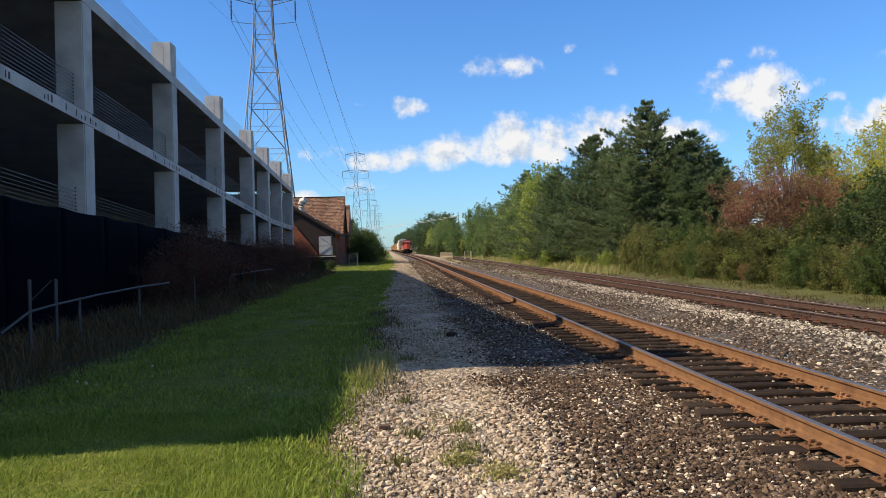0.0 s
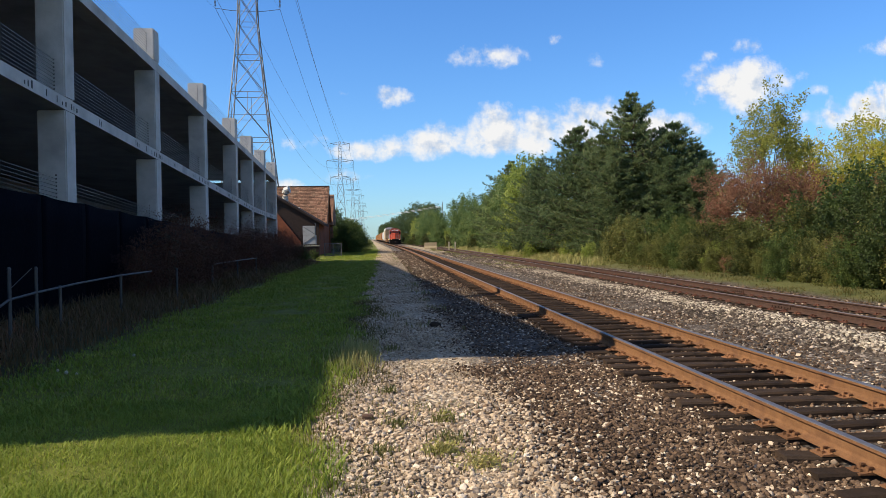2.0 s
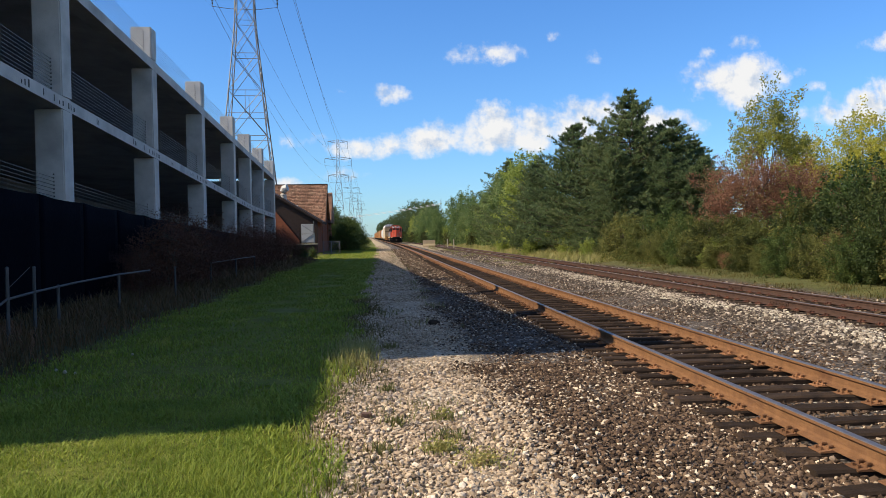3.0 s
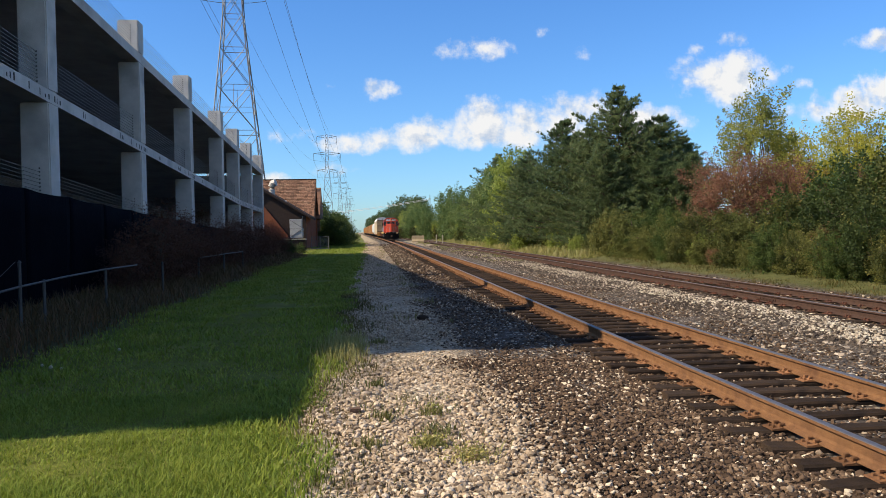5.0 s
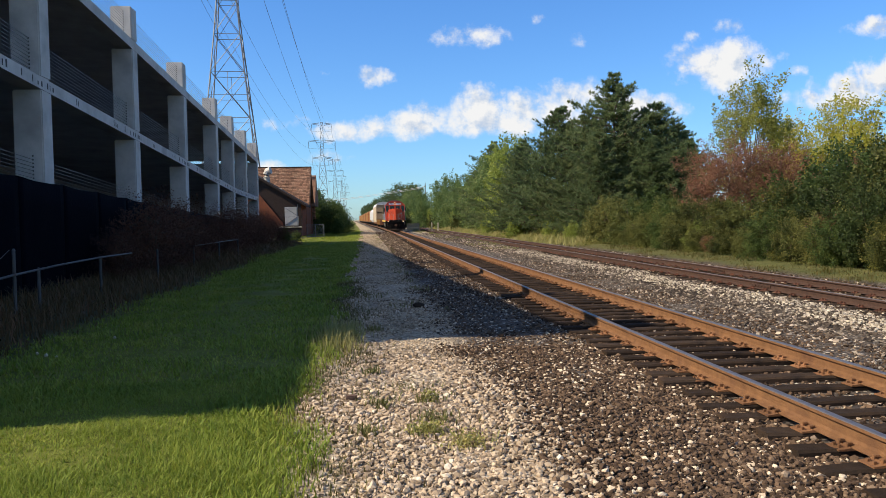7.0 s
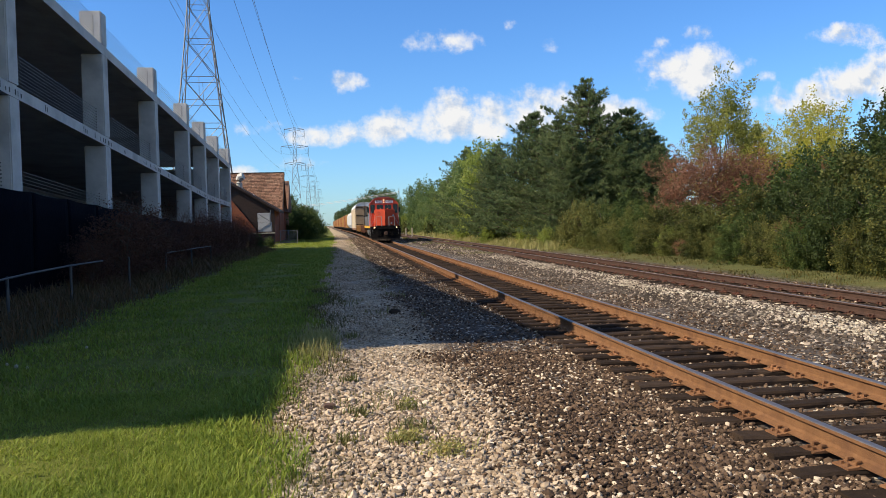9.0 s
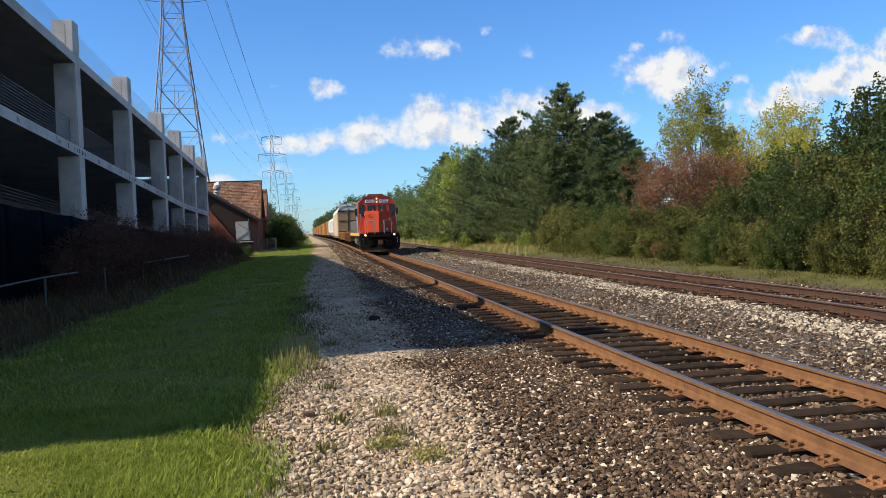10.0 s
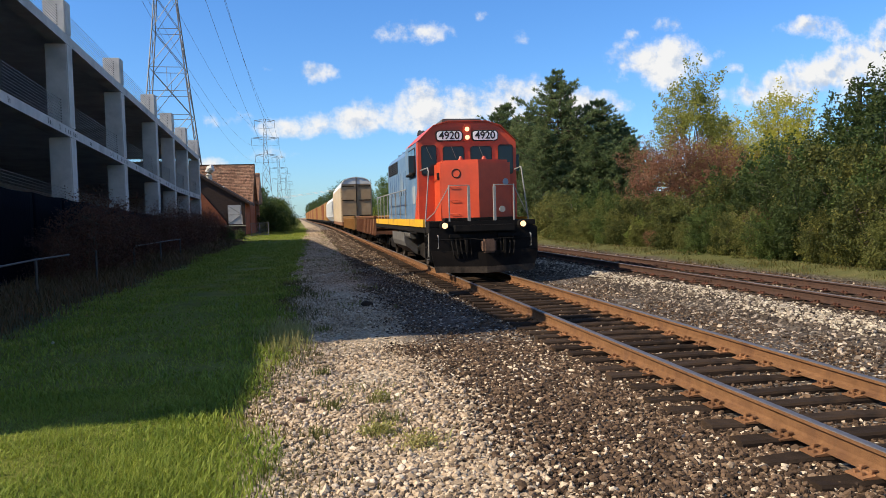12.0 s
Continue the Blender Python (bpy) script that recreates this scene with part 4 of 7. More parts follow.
    for cx, cy, r, n in ((0.50, 6.85, 0.13, 420), (0.80, 6.42, 0.16, 460), (0.62, 8.1, 0.08, 160)):
        c = np.stack([RNG.normal(cx, r * 0.6, n), RNG.normal(cy, r * 0.6, n), RNG.uniform(0.0, 0.11, n)], -1)
        v, f = leaf_quads(c, 0.016, RNG)
        tagged(new("weed_tuft", arrays("weed_tuft", v, f, WEED_LEAF)), "leafy pale green weed growing through gravel", "weed", kind="stuff")
    x, y = spread(26000, 12.2, 15.0, 12, 90, 1.3)
    keep = x > 12.8 + 0.35 * np.sin(y * 0.5) + RNG.normal(0, 0.3, len(x))
    x, y = x[keep], y[keep]
    blades("verge_grass", "low yellow-green grass along the siding", BLADE_VERGE, x + np.array([bend(b) for b in y]), y, RNG.uniform(0.02, 0.13, len(x)) * np.clip(0.7 + 1.3 * np.array([noise.noise((a, b * 0.6, 40)) for a, b in zip(x, y)]), 0.15, 2.0), RNG.uniform(0.008, 0.018, len(x)) * (1 + y / 50), lean=0.9)
    x, y = RNG.uniform(11.9, 16.0, 26000), 46 + 100 * RNG.uniform(0, 1, 26000) ** 1.2
    keep = x > 12.5 + 0.4 * np.sin(y * 0.3) + RNG.normal(0, 0.25, len(x))
    x, y = x[keep], y[keep]
    blades("verge_grass", "tall straw-coloured grass below the far trees", BLADE_STRAW, x + np.array([bend(b) for b in y]), y, RNG.uniform(0.10, 0.45, len(x)) * (1 + 0.5 * np.sin(y * 0.9 + x)), RNG.uniform(0.012, 0.022, len(x)) * (1 + y / 40), lean=0.7)
    # thin weeds in the ballast beyond the siding's end
    x, y = RNG.uniform(7.2, 12.4, 14000), 44 + 90 * RNG.uniform(0, 1, 14000) ** 1.2
    clump = np.array([noise.noise((a * 0.9, b * 0.25, 15)) for a, b in zip(x, y)])
    keep = (clump > 0.16) & (np.abs(np.abs(x - SIDE_X) - GAUGE_HALF) > 0.15)
    x, y = x[keep], y[keep]
    blades("ballast_weeds", "scattered dry weeds in the old ballast", BLADE_DRY, x + np.array([bend(b) for b in y]), y, RNG.uniform(0.04, 0.18, len(x)), RNG.uniform(0.012, 0.022, len(x)) * (1 + y / 45), lean=0.9)
    x, y = RNG.uniform(-8.4, -4.8, 26000), 8 + 60 * RNG.uniform(0, 1, 26000) ** 1.5
    keep = x < -5.5 + RNG.normal(0, 0.4, len(x))
    x, y = x[keep], y[keep]
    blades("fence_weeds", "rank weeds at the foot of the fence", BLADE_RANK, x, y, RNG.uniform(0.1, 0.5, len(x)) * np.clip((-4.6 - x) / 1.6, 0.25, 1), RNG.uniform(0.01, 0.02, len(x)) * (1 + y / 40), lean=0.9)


scatter_stones()
grow_grass()

# ---------------- trees and shrubs ----------------


def crown_mesh(name, material, seed, centre, radii, clumps, per, leaf, clump_r, gap=0.0, low=-1.0, lump_size=0.42):
    """A crown of leaf clumps: thick on its uneven shell, thinner within, with gaps."""
    rng = np.random.default_rng(seed)
    noise.seed_set(seed + 1)
    clumps, per = int(clumps * 1.5), int(per / 1.5)
    c = []
    while len(c) < clumps:
        d = rng.normal(0, 1, 3)
        d /= np.linalg.norm(d)
        if d[2] < low:
            continue
        lump = 1 + lump_size * noise.noise(Vector(d) * 2.1) + 0.48 * lump_size * noise.noise(Vector(d) * 5.0)
        r = rng.uniform(0.45, 1.0) ** 0.5 * lump
        if gap and noise.noise(Vector(d) * 3.3 + Vector((9, 0, 0))) > gap:
            r *= 0.6
        c.append(d * r)
    c = np.array(c) * np.array(radii) + np.array(centre)
    # each clump is a spray that points outwards and up, wide at its foot
    out = (c - np.array(centre)) / np.array(radii)
    axis = out * 0.8 + np.array([0, 0, 0.45]) + rng.normal(0, 0.45, c.shape)
    axis /= np.linalg.norm(axis, axis=1)[:, None]
    reach = clump_r * rng.uniform(0.7, 1.75, len(c))
    p, ax = np.repeat(c, per, 0), np.repeat(axis, per, 0)
    t = rng.uniform(-0.75, 1.0, len(p))
    off = rng.normal(0, 1, p.shape)
    off *= (rng.uniform(0.2, 1.0, len(p)) ** 0.5 * clump_r * 0.72 * (1 - 0.55 * np.maximum(t, 0)) / (np.linalg.norm(off, axis=1) + 1e-9))[:, None]
    off += ax * (t * np.repeat(reach, per))[:, None]
    v, f = leaf_quads(p + off, leaf, rng)
    noise.seed_set(1)
    return arrays(name, v, f, material), c


def broadleaf(label, category, material, seed, height, radius, clumps=150, per=60, leaf=0.10, clump_r=0.55, base=0.25, gap=0.1, name="tree", trunk_r=0.14, low=-1.0, lump_size=0.42):
    t = thing(name, label, category)
    rng = random.Random(seed)
    cz = height * (base + (1 - base) / 2)
    me, c = crown_mesh("crown", material, seed, (0, 0, cz), (radius, radius, height * (1 - base) / 2), clumps, per, leaf, clump_r, gap, low, lump_size)
    bm = bmesh.new()
    trunk = [(rng.uniform(-.12, .12) * k, rng.uniform(-.12, .12) * k, height * 0.82 * k / 5 - (0.3 if k == 0 else 0)) for k in range(6)]
    tube(bm, trunk, trunk_r, 7, 0.03)
    part("trunk", bm, BARK, t)
    bm = bmesh.new()
    for q in c[:: max(len(c) // 26, 1)]:
        k = rng.randrange(1, 5)
        p0 = Vector(trunk[k])
        p1 = Vector(q)
        if p1.z < p0.z * 0.7:
            continue
        mid = p0.lerp(p1, 0.5) + Vector((0, 0, 0.25))
        tube(bm, [p0, mid, p1], trunk_r * 0.35, 5, 0.012)
    part("branch_work", bm, BARK, t)
    part("crown", me, None, t)
    return t


def pine(label, seed, height, radius, whorls=30, name="pine_tree", material=None):
    t = thing(name, label, "tree")
    rng = np.random.default_rng(seed)
    bm = bmesh.new()
    tube(bm, [(0, 0, -0.3), (0.05, 0, height * 0.4), (0, 0.05, height * 0.97)], 0.20, 8, 0.03)
    part("trunk", bm, BARK, t)
    bl, tufts, ways = bmesh.new(), [], []
    for w in range(whorls):
        f = (w + 0.5) / whorls
        z = height * (0.05 + 0.94 * f) + rng.uniform(-0.15, 0.15)
        reach = radius * min(1.0, 1.25 * (1 - f) ** 0.74) * (0.86 + 0.14 * math.sin(w * 2.4))
        for k in range(9 if f < 0.85 else 7):
            a = rng.uniform(0, 2 * math.pi)
            r = reach * (rng.uniform(0.55, 1.05) if rng.uniform() < 0.8 else rng.uniform(1.05, 1.35)) + 0.12
            rise = rng.uniform(0.08, 0.42) * r * (0.6 + 0.9 * f)
            end = Vector((math.cos(a) * r, math.sin(a) * r, z + rise))
            mid = Vector((math.cos(a) * r * 0.5, math.sin(a) * r * 0.5, z + rise * 0.2))
            tube(bl, [(0, 0, z), mid, end], 0.035, 4, 0.010)
            m = int(5 + r * 8)
            for s in np.linspace(0.25, 1.03, m):
                p = mid.lerp(end, (s - 0.5) * 2) if s > 0.5 else Vector((0, 0, z)).lerp(mid, s * 2)
                spreadr = 0.19 * r * max(1.02 - s, 0) + 0.07
                tufts.append(np.array(p) + rng.normal(0, 1, 3) * (spreadr, spreadr, spreadr * 0.45))
                ways.append((math.cos(a), math.sin(a), 0.3))
    part("branch_work", bl, BARK, t)
    c = np.array(tufts)
    per = 15
    p = np.repeat(c, per, 0)
    n = len(p)
    d = rng.normal(0, 0.8, (n, 3)) + np.array([0, 0, 0.9]) + 0.9 * np.repeat(np.array(ways), per, 0)
    d /= np.linalg.norm(d, axis=1)[:, None]
    side = np.cross(d, rng.normal(0, 1, (n, 3)))
    side /= np.linalg.norm(side, axis=1)[:, None] + 1e-9
    length, wid = rng.uniform(0.14, 0.30, n)[:, None], 0.018
    v = np.stack([p - side * wid, p + side * wid, p + d * length + side * wid * 0.5, p + d * length - side * wid * 0.5], 1).reshape(-1, 3)
    f = (np.arange(n) * 4)[:, None] + np.arange(4)[None]
    part("crown", arrays("crown", v, f, material or PINE), None, t)
    return t


def place(src, x, y, z, turn=0.0, scale=1.0, first=False):
    m = pose(x, y, z, 0, 0, turn)
    if first:
        src.matrix_basis = m
        ob = src
    else:
        ob = copy_thing(src, m)
    ob.scale = (scale, scale, scale) if isinstance(scale, (int, float)) else scale
    return ob


def plant():
    # tall pines across the tracks
    p1 = pine("tall dark green pine with a dense ragged crown", 11, 12.4, 5.6, 32)
    p2 = pine("dark green pine with upturned branch tips", 12, 10.5, 4.5, 28)
    place(p1, 18.9, 58, 0.1, 0, 1.0, True)
    place(p2, 15.9, 63, 0.1, 0, 1.02, True)
    for src, x, y, s, r in ((p2, 21.8, 57, .97, 40), (p2, 20.3, 59.8, .90, 250), (p1, 23.2, 60.5, .66, 320), (p2, 24.4, 59, .84, 90), (p1, 17.3, 60, .80, 15), (p2, 17.0, 55.5, .75, 200), (p1, 14.4, 70, .70, 130), (p2, 20.5, 54.5, .70, 300), (p2, 23.0, 54, .66, 20), (p1, 16.2, 97, 0.9, 10), (p2, 15.2, 84, .78, 77)):
        place(src, x, y, 0.1, r, s)
    # leafy trees further along
    b1 = broadleaf("green broadleaf tree beside the railway", "tree", LEAF_HAZED, 21, 9.5, 3.0, 230, 70, 0.12, 0.75, 0.0, lump_size=0.24)
    b2 = broadleaf("light green broadleaf tree with pale foliage", "tree", LEAF_LIGHT, 22, 9.5, 2.7, 210, 70, 0.12, 0.75, 0.0, lump_size=0.24)
    b3 = broadleaf("dark green broadleaf tree in the tree belt", "tree", LEAF_HAZED, 23, 10, 3.2, 240, 70, 0.13, 0.8, -0.04, lump_size=0.24)
    b4 = broadleaf("tall dark green tree standing over the far tree belt", "tree", LEAF_DEEP, 24, 10, 3.3, 240, 70, 0.13, 0.8, -0.04, lump_size=0.24)
    place(b4, 17.6, 290, 0, 0, 1.45, True)
    place(b2, 15.0, 79, 0.1, 0, 1.06, True)
    place(b1, 15.4, 92, 0.1, 0, 0.98, True)
    place(b3, 15.4, 104, 0.1, 0, 0.88, True)
    for src, x, y, s, r in ((b1, 15.0, 119, .74, 50), (b2, 16.0, 111, .74, 120), (b3, 16, 88, 1.0, 80), (b2, 15.0, 74, .42, 200), (b1, 14.4, 130, .64, 10), (b3, 14, 140, .75, 33), (b1, 11.4, 152, .6, 99),
                            (b3, 12.4, 170, .8, 150), (b1, 10.8, 186, .75, 222), (b3, 11.8, 205, .95, 310), (b2, 10.0, 222, .8, 12), (b3, 15.0, 245, 1.05, 60), (b4, 15.5, 265, 1.05, 90),
                            (b4, 15.0, 320, 1.62, 190), (b4, 21, 345, 1.70, 240), (b4, 12.2, 370, 1.55, 300), (b4, 8.6, 420, 1.4, 20), (b4, 5.6, 480, 1.3, 70), (b4, 3.2, 560, 1.3, 33), (b4, 0.5, 680, 1.4, 98),
                            (b3, 20, 130, 1.05, 5), (b1, 20, 160, 1.1, 45), (b3, 21, 200, 1.3, 85), (b1, 19, 112, 1.0, 110),
                            (b4, -10.3, 165, .84, 15), (b4, -16, 200, 1.2, 55), (b1, -15, 240, 1.0, 95), (b3, -12.5, 300, 1.0, 135), (b3, -14, 380, 1.1, 175), (b3, -15.5, 480, 1.2, 215), (b1, -18.5, 620, 1.3, 255)):
        place(src, x, y, 0, r, s)
    # thicket behind the siding
    ash = broadleaf("young ash with sparse yellow-green leaves", "tree", LEAF_ASH, 31, 9.0, 1.8, 220, 100, 0.066, 0.50, 0.12, gap=0.0, lump_size=0.5)
    place(ash, 21.6, 42, 0.3, 0, 1.0, True)
    yel = broadleaf("broad yellow-leaved tree behind the thicket", "tree", LEAF_YELLOW, 32, 8.4, 2.4, 200, 130, 0.068, 0.58, 0.15, lump_size=0.24)
    place(yel, 28.6, 44, 0.3, 0, 1.0, True)
    place(yel, 26.4, 46.5, 0.3, 120, 0.88)
    red = broadleaf("reddish-brown shrub tree turning in autumn", "tree", LEAF_RED, 33, 5.2, 2.0, 200, 130, 0.038, 0.44, 0.08, trunk_r=0.08)
    place(red, 17.5, 36.8, 0.2, 0, 1.04, True)
    place(red, 20.0, 36.4, 0.25, 100, 0.98)
    place(red, 17.6, 29.6, 0.2, 20, 0.60)
    place(red, 22.4, 33.0, 0.25, 200, 0.80)
    place(red, 15.4, 24.9, 0.15, 300, 0.34)
    place(red, 14.6, 32.2, 0.15, 50, 0.16)
    big = broadleaf("tall dark broadleaf tree above the thicket", "tree", LEAF_DARK, 34, 9.4, 2.9, 190, 70, 0.11, 0.6, 0.15, trunk_r=0.18)
    place(big, 32.0, 40.0, 0.3, 0, 1.0, True)
    place(big, 29.0, 38.5, 0.3, 77, 0.74)
    place(big, 34.5, 38.0, 0.3, 160, 1.02)
    s1 = broadleaf("dense green thicket shrub", "shrub", LEAF, 41, 3.4, 1.7, 115, 150, 0.058, 0.44, -0.25, name="shrub", trunk_r=0.05, low=-0.85)
    s2 = broadleaf("olive-green thicket shrub with yellowing leaves", "shrub", LEAF_OLIVE, 42, 3.6, 1.7, 115, 150, 0.058, 0.44, -0.25, name="shrub", trunk_r=0.05, low=-0.85)
    s3 = broadleaf("dark green tangled shrub", "shrub", LEAF_DARK, 43, 4.0, 1.8, 115, 150, 0.062, 0.46, -0.25, name="shrub", trunk_r=0.05, low=-0.85)
    for src in (s1, s2, s3):
        src["group"] = "thicket shrubs"
    s4 = broadleaf("light yellow-green bush in the sun", "shrub", LEAF_BUSH, 44, 3.0, 1.6, 100, 130, 0.058, 0.44, -0.25, name="shrub", trunk_r=0.05, low=-0.85)
    s4["group"] = "thicket shrubs"
    s5 = broadleaf("pale yellow-green bush at the foot of the pines", "shrub", LEAF_LIGHT, 45, 3.0, 1.6, 100, 120, 0.062, 0.46, -0.25, name="shrub", trunk_r=0.05, low=-0.85)
    s5["group"] = "thicket shrubs"
    place(s5, 13.3, 68.5, 0.15, 0, 0.55, True)
    for x, y, s, r in ((15.2, 61.5, .74, 60), (13.6, 71.5, .42, 130), (14.2, 52.6, .40, 200), (12.7, 81.0, .5, 250), (15.1, 34.0, .45, 300)):
        place(s5, x, y, 0.15, r, s)
    place(s4, 14.7, 46.5, 0.15, 0, 0.92, True)
    for x, y, s, r in ((14.9, 43.2, .86, 60), (14.6, 50.5, .42, 120), (15.6, 39.2, .82, 15), (16.2, 35.2, .74, 75), (14.6, 56.0, .34, 180), (14.8, 64.0, .42, 240), (15.0, 70.0, .5, 300), (15.0, 76.0, .6, 20), (14.8, 84.0, .7, 80), (14.8, 95.0, .75, 140), (15.0, 36.2, .6, 200), (15.4, 30.6, .72, 260), (16.5, 23.4, .85, 320), (14.8, 39.5, .62, 40), (15.3, 26.0, .62, 110), (15.0, 21.0, .5, 170)):
        place(s4, x, y, 0.15, r, s)
    place(s1, 15.6, 41.5, 0.15, 0, 0.86, True)
    place(s2, 15.0, 35.0, 0.15, 0, 0.62, True)
    place(s3, 16.9, 30.4, 0.2, 0, 0.66, True)
    for src, x, y, s, r in ((s1, 15.5, 44.5, .72, 50), (s2, 15.2, 47.5, .5, 100), (s2, 15.5, 32.6, .64, 150), (s1, 15.3, 38.2, .68, 200), (s2, 15.9, 28.6, .74, 250), (s1, 17.9, 27.4, 1.12, 300), (s1, 18.2, 29.8, 1.15, 20),
                            (s3, 16.8, 26.6, .78, 60), (s2, 18.0, 25.0, 1.05, 100), (s1, 19.8, 26.0, 1.2, 140), (s2, 17.6, 22.6, .95, 180), (s3, 19.0, 23.4, 1.1, 220), (s2, 20.4, 22.2, 1.15, 260), (s1, 21.6, 24.8, 1.2, 300),
                            (s2, 18.2, 20.4, .95, 340), (s3, 20.2, 19.6, 1.2, 30), (s3, 24.5, 27.5, 1.2, 70), (s2, 23.0, 22.5, 1.35, 110), (s3, 21.0, 31.0, 1.0, 150), (s3, 23.0, 34.0, 1.1, 190), (s3, 26.5, 36.5, 1.15, 230),
                            (s2, 14.7, 30.4, .46, 15), (s1, 14.5, 27.0, .50, 75), (s4, 14.6, 24.2, .52, 135), (s3, 14.7, 21.6, .60, 195), (s2, 14.8, 19.0, .62, 255), (s1, 16.2, 20.6, .80, 315), (s4, 14.7, 33.4, .44, 45), (s1, 14.7, 37.0, .46, 105), (s4, 14.6, 41.0, .5, 165),
                            (s4, 14.6, 28.6, .42, 5), (s2, 14.5, 25.6, .40, 65), (s1, 14.5, 22.9, .44, 125), (s2, 14.5, 20.3, .42, 185), (s4, 14.6, 17.7, .5, 245), (s2, 15.0, 16.2, .6, 305), (s2, 16.4, 18.2, .8, 25), (s3, 16.0, 22.4, .7, 85), (s3, 16.0, 25.2, .7, 145), (s3, 15.8, 28.0, .66, 205),
                            (s1, 14.2, 108, .6, 12), (s2, 13.8, 118, .6, 62), (s1, 13.2, 132, .6, 112), (s2, 12.6, 146, .65, 162), (s1, 10.8, 160, .7, 212), (s2, 10.0, 178, .7, 262), (s1, 9.6, 196, .8, 312), (s2, 9.0, 215, .8, 2), (s1, 8.4, 240, .9, 52), (s2, 8.0, 275, 1.0, 102),
                            (b2, 14.2, 122, .35, 20), (b2, 12.9, 150, .4, 70), (b2, 11.6, 182, .4, 120), (b2, 15.2, 68, .28, 170), (b2, 15.0, 77, .32, 220), (b2, 14.8, 88, .34, 270),
                            (s1, 15.0, 53, .36, 0), (s1, 15.0, 58, .4, 40), (s2, 14.9, 66, .45, 90), (s1, 15.0, 73, .6, 10), (s1, 14.9, 82, .6, 140), (s2, 14.8, 90, .6, 180), (s1, 14.5, 99, .65, 220), (s2, 18.6, 17.6, .9, 77), (s3, 21, 16.5, 1.2, 87)):
        place(src, x, y, 0.15, r, s)
    # shrubs on the station side
    h1 = broadleaf("rounded green bush beside the station fence", "shrub", LEAF, 51, 4.4, 2.6, 190, 90, 0.08, 0.6, -0.3, name="shrub", trunk_r=0.06, low=-0.85)
    place(h1, -4.9, 112, 0, 0, 1.0, True)
    place(h1, -5.6, 120, 0, 70, 1.05)
    place(h1, -3.6, 126, 0, 140, .72)
    place(h1, -6.2, 135, 0, 210, 1.1)
    for src, x, y, s, r in ((s1, -6.6, 66, .34, 35), (s3, -7.2, 70, .32, 95), (s1, -6.4, 74.5, .28, 155), (s3, -8.4, 79, .26, 215)):
        place(src, x, y, 0, r, s)
    # dead-leaved brush along the fence
    d1 = broadleaf("dull red-brown brush tangled in the fence", "shrub", TWIG_RED, 52, 3.0, 1.15, 120, 75, 0.036, 0.5, -0.1, name="shrub", trunk_r=0.03, low=-0.9)
    place(d1, -7.5, 28.2, 0, 0, 0.95, True)
    for x, y, s, r in ((-7.4, 31, 1.0, 50), (-7.2, 33.5, .8, 15), (-7.8, 60, .95, 15), (-7.5, 64, .9, 75), (-6.9, 66, .6, 125), (-8.2, 11.5, .7, 190), (-7.7, 25.6, .6, 90), (-7.6, 42, .9, 130), (-7.5, 46, 1.0, 170), (-7.8, 51, .95, 210), (-7.6, 57, .85, 250), (-7.9, 12.4, .5, 290)):
        place(d1, x, y, 0, r, s)


plant()

# ---------------- train ----------------
LOCO_RED = mat("vermilion_locomotive_paint", (0.56, 0.070, 0.024), (0.45, 0.052, 0.020), 2.5, 0.42, bump=0.06, fine=30, dirt_or_sheen=(0.34, 0.06, 0.03))
# faded blue; its pale blotches paint in the white sheen of grazing sun
LOCO_BLUE = mat("faded_blue_paint_with_sheen", (0.075, 0.150, 0.270), (0.13, 0.21, 0.32), 1.8, 0.40, bump=0.06, fine=30, dirt_or_sheen=(0.20, 0.25, 0.30))
LOCO_BLACK = mat("sooty_black_underframe", (0.008, 0.0075, 0.0075), (0.014, 0.012, 0.011), 4, 0.88, bump=0.3, dirt_or_sheen=(0.026, 0.020, 0.016), spec=0.10)
SILL_YELLOW = mat("yellow_sill_stripe", (0.72, 0.40, 0.02), (0.55, 0.30, 0.03), 5, 0.5, bump=0.05, dirt_or_sheen=(0.30, 0.18, 0.05))
PLOUGH = mat("scuffed_black_plough", (0.011, 0.009, 0.008), (0.007, 0.006, 0.006), 2.6, 0.9, bump=0.3, dirt_or_sheen=(0.040, 0.031, 0.025), spec=0.08)
PLOUGH_EDGE = mat("dusty_plough_edge", (0.075, 0.056, 0.042), (0.016, 0.013, 0.011), 4, 0.9, bump=0.3, spec=0.1)
TANK_GREY = mat("dusty_grey_fuel_tank", (0.11, 0.105, 0.10), (0.065, 0.06, 0.057), 3, 0.7, bump=0.15)
RAILING = mat("pale_grey_handrail_paint", (0.30, 0.285, 0.27), rough=0.5, bump=0.05)
WINDOW = mat_glass("dark_cab_glass", (0.012, 0.018, 0.022))
GASKET = mat("black_rubber_gasket", (0.012, 0.012, 0.012), rough=0.6, bump=0)
BOARD = mat("white_number_board", (0.9, 0.9, 0.88), (0.86, 0.86, 0.84), 5, 0.5, bump=0)
PATCH = mat("faded_emblem_paint", (0.30, 0.33, 0.36), (0.20, 0.24, 0.28), 5, 0.6, bump=0)
INK = mat("black_lettering", (0.012, 0.012, 0.012), rough=0.6, bump=0)
LAMP = mat_glow("warm_headlight", (1.0, 0.60, 0.28), 1.15)
WHEEL = mat("worn_wheel_steel", (0.10, 0.08, 0.07), (0.06, 0.05, 0.045), 6, 0.6, 0.5)
RACK_TAN = mat("dusty_tan_rack_panels", (0.44, 0.345, 0.225), (0.36, 0.28, 0.19), 1.5, 0.7, bump=0.15, dirt_or_sheen=(0.29, 0.23, 0.165))
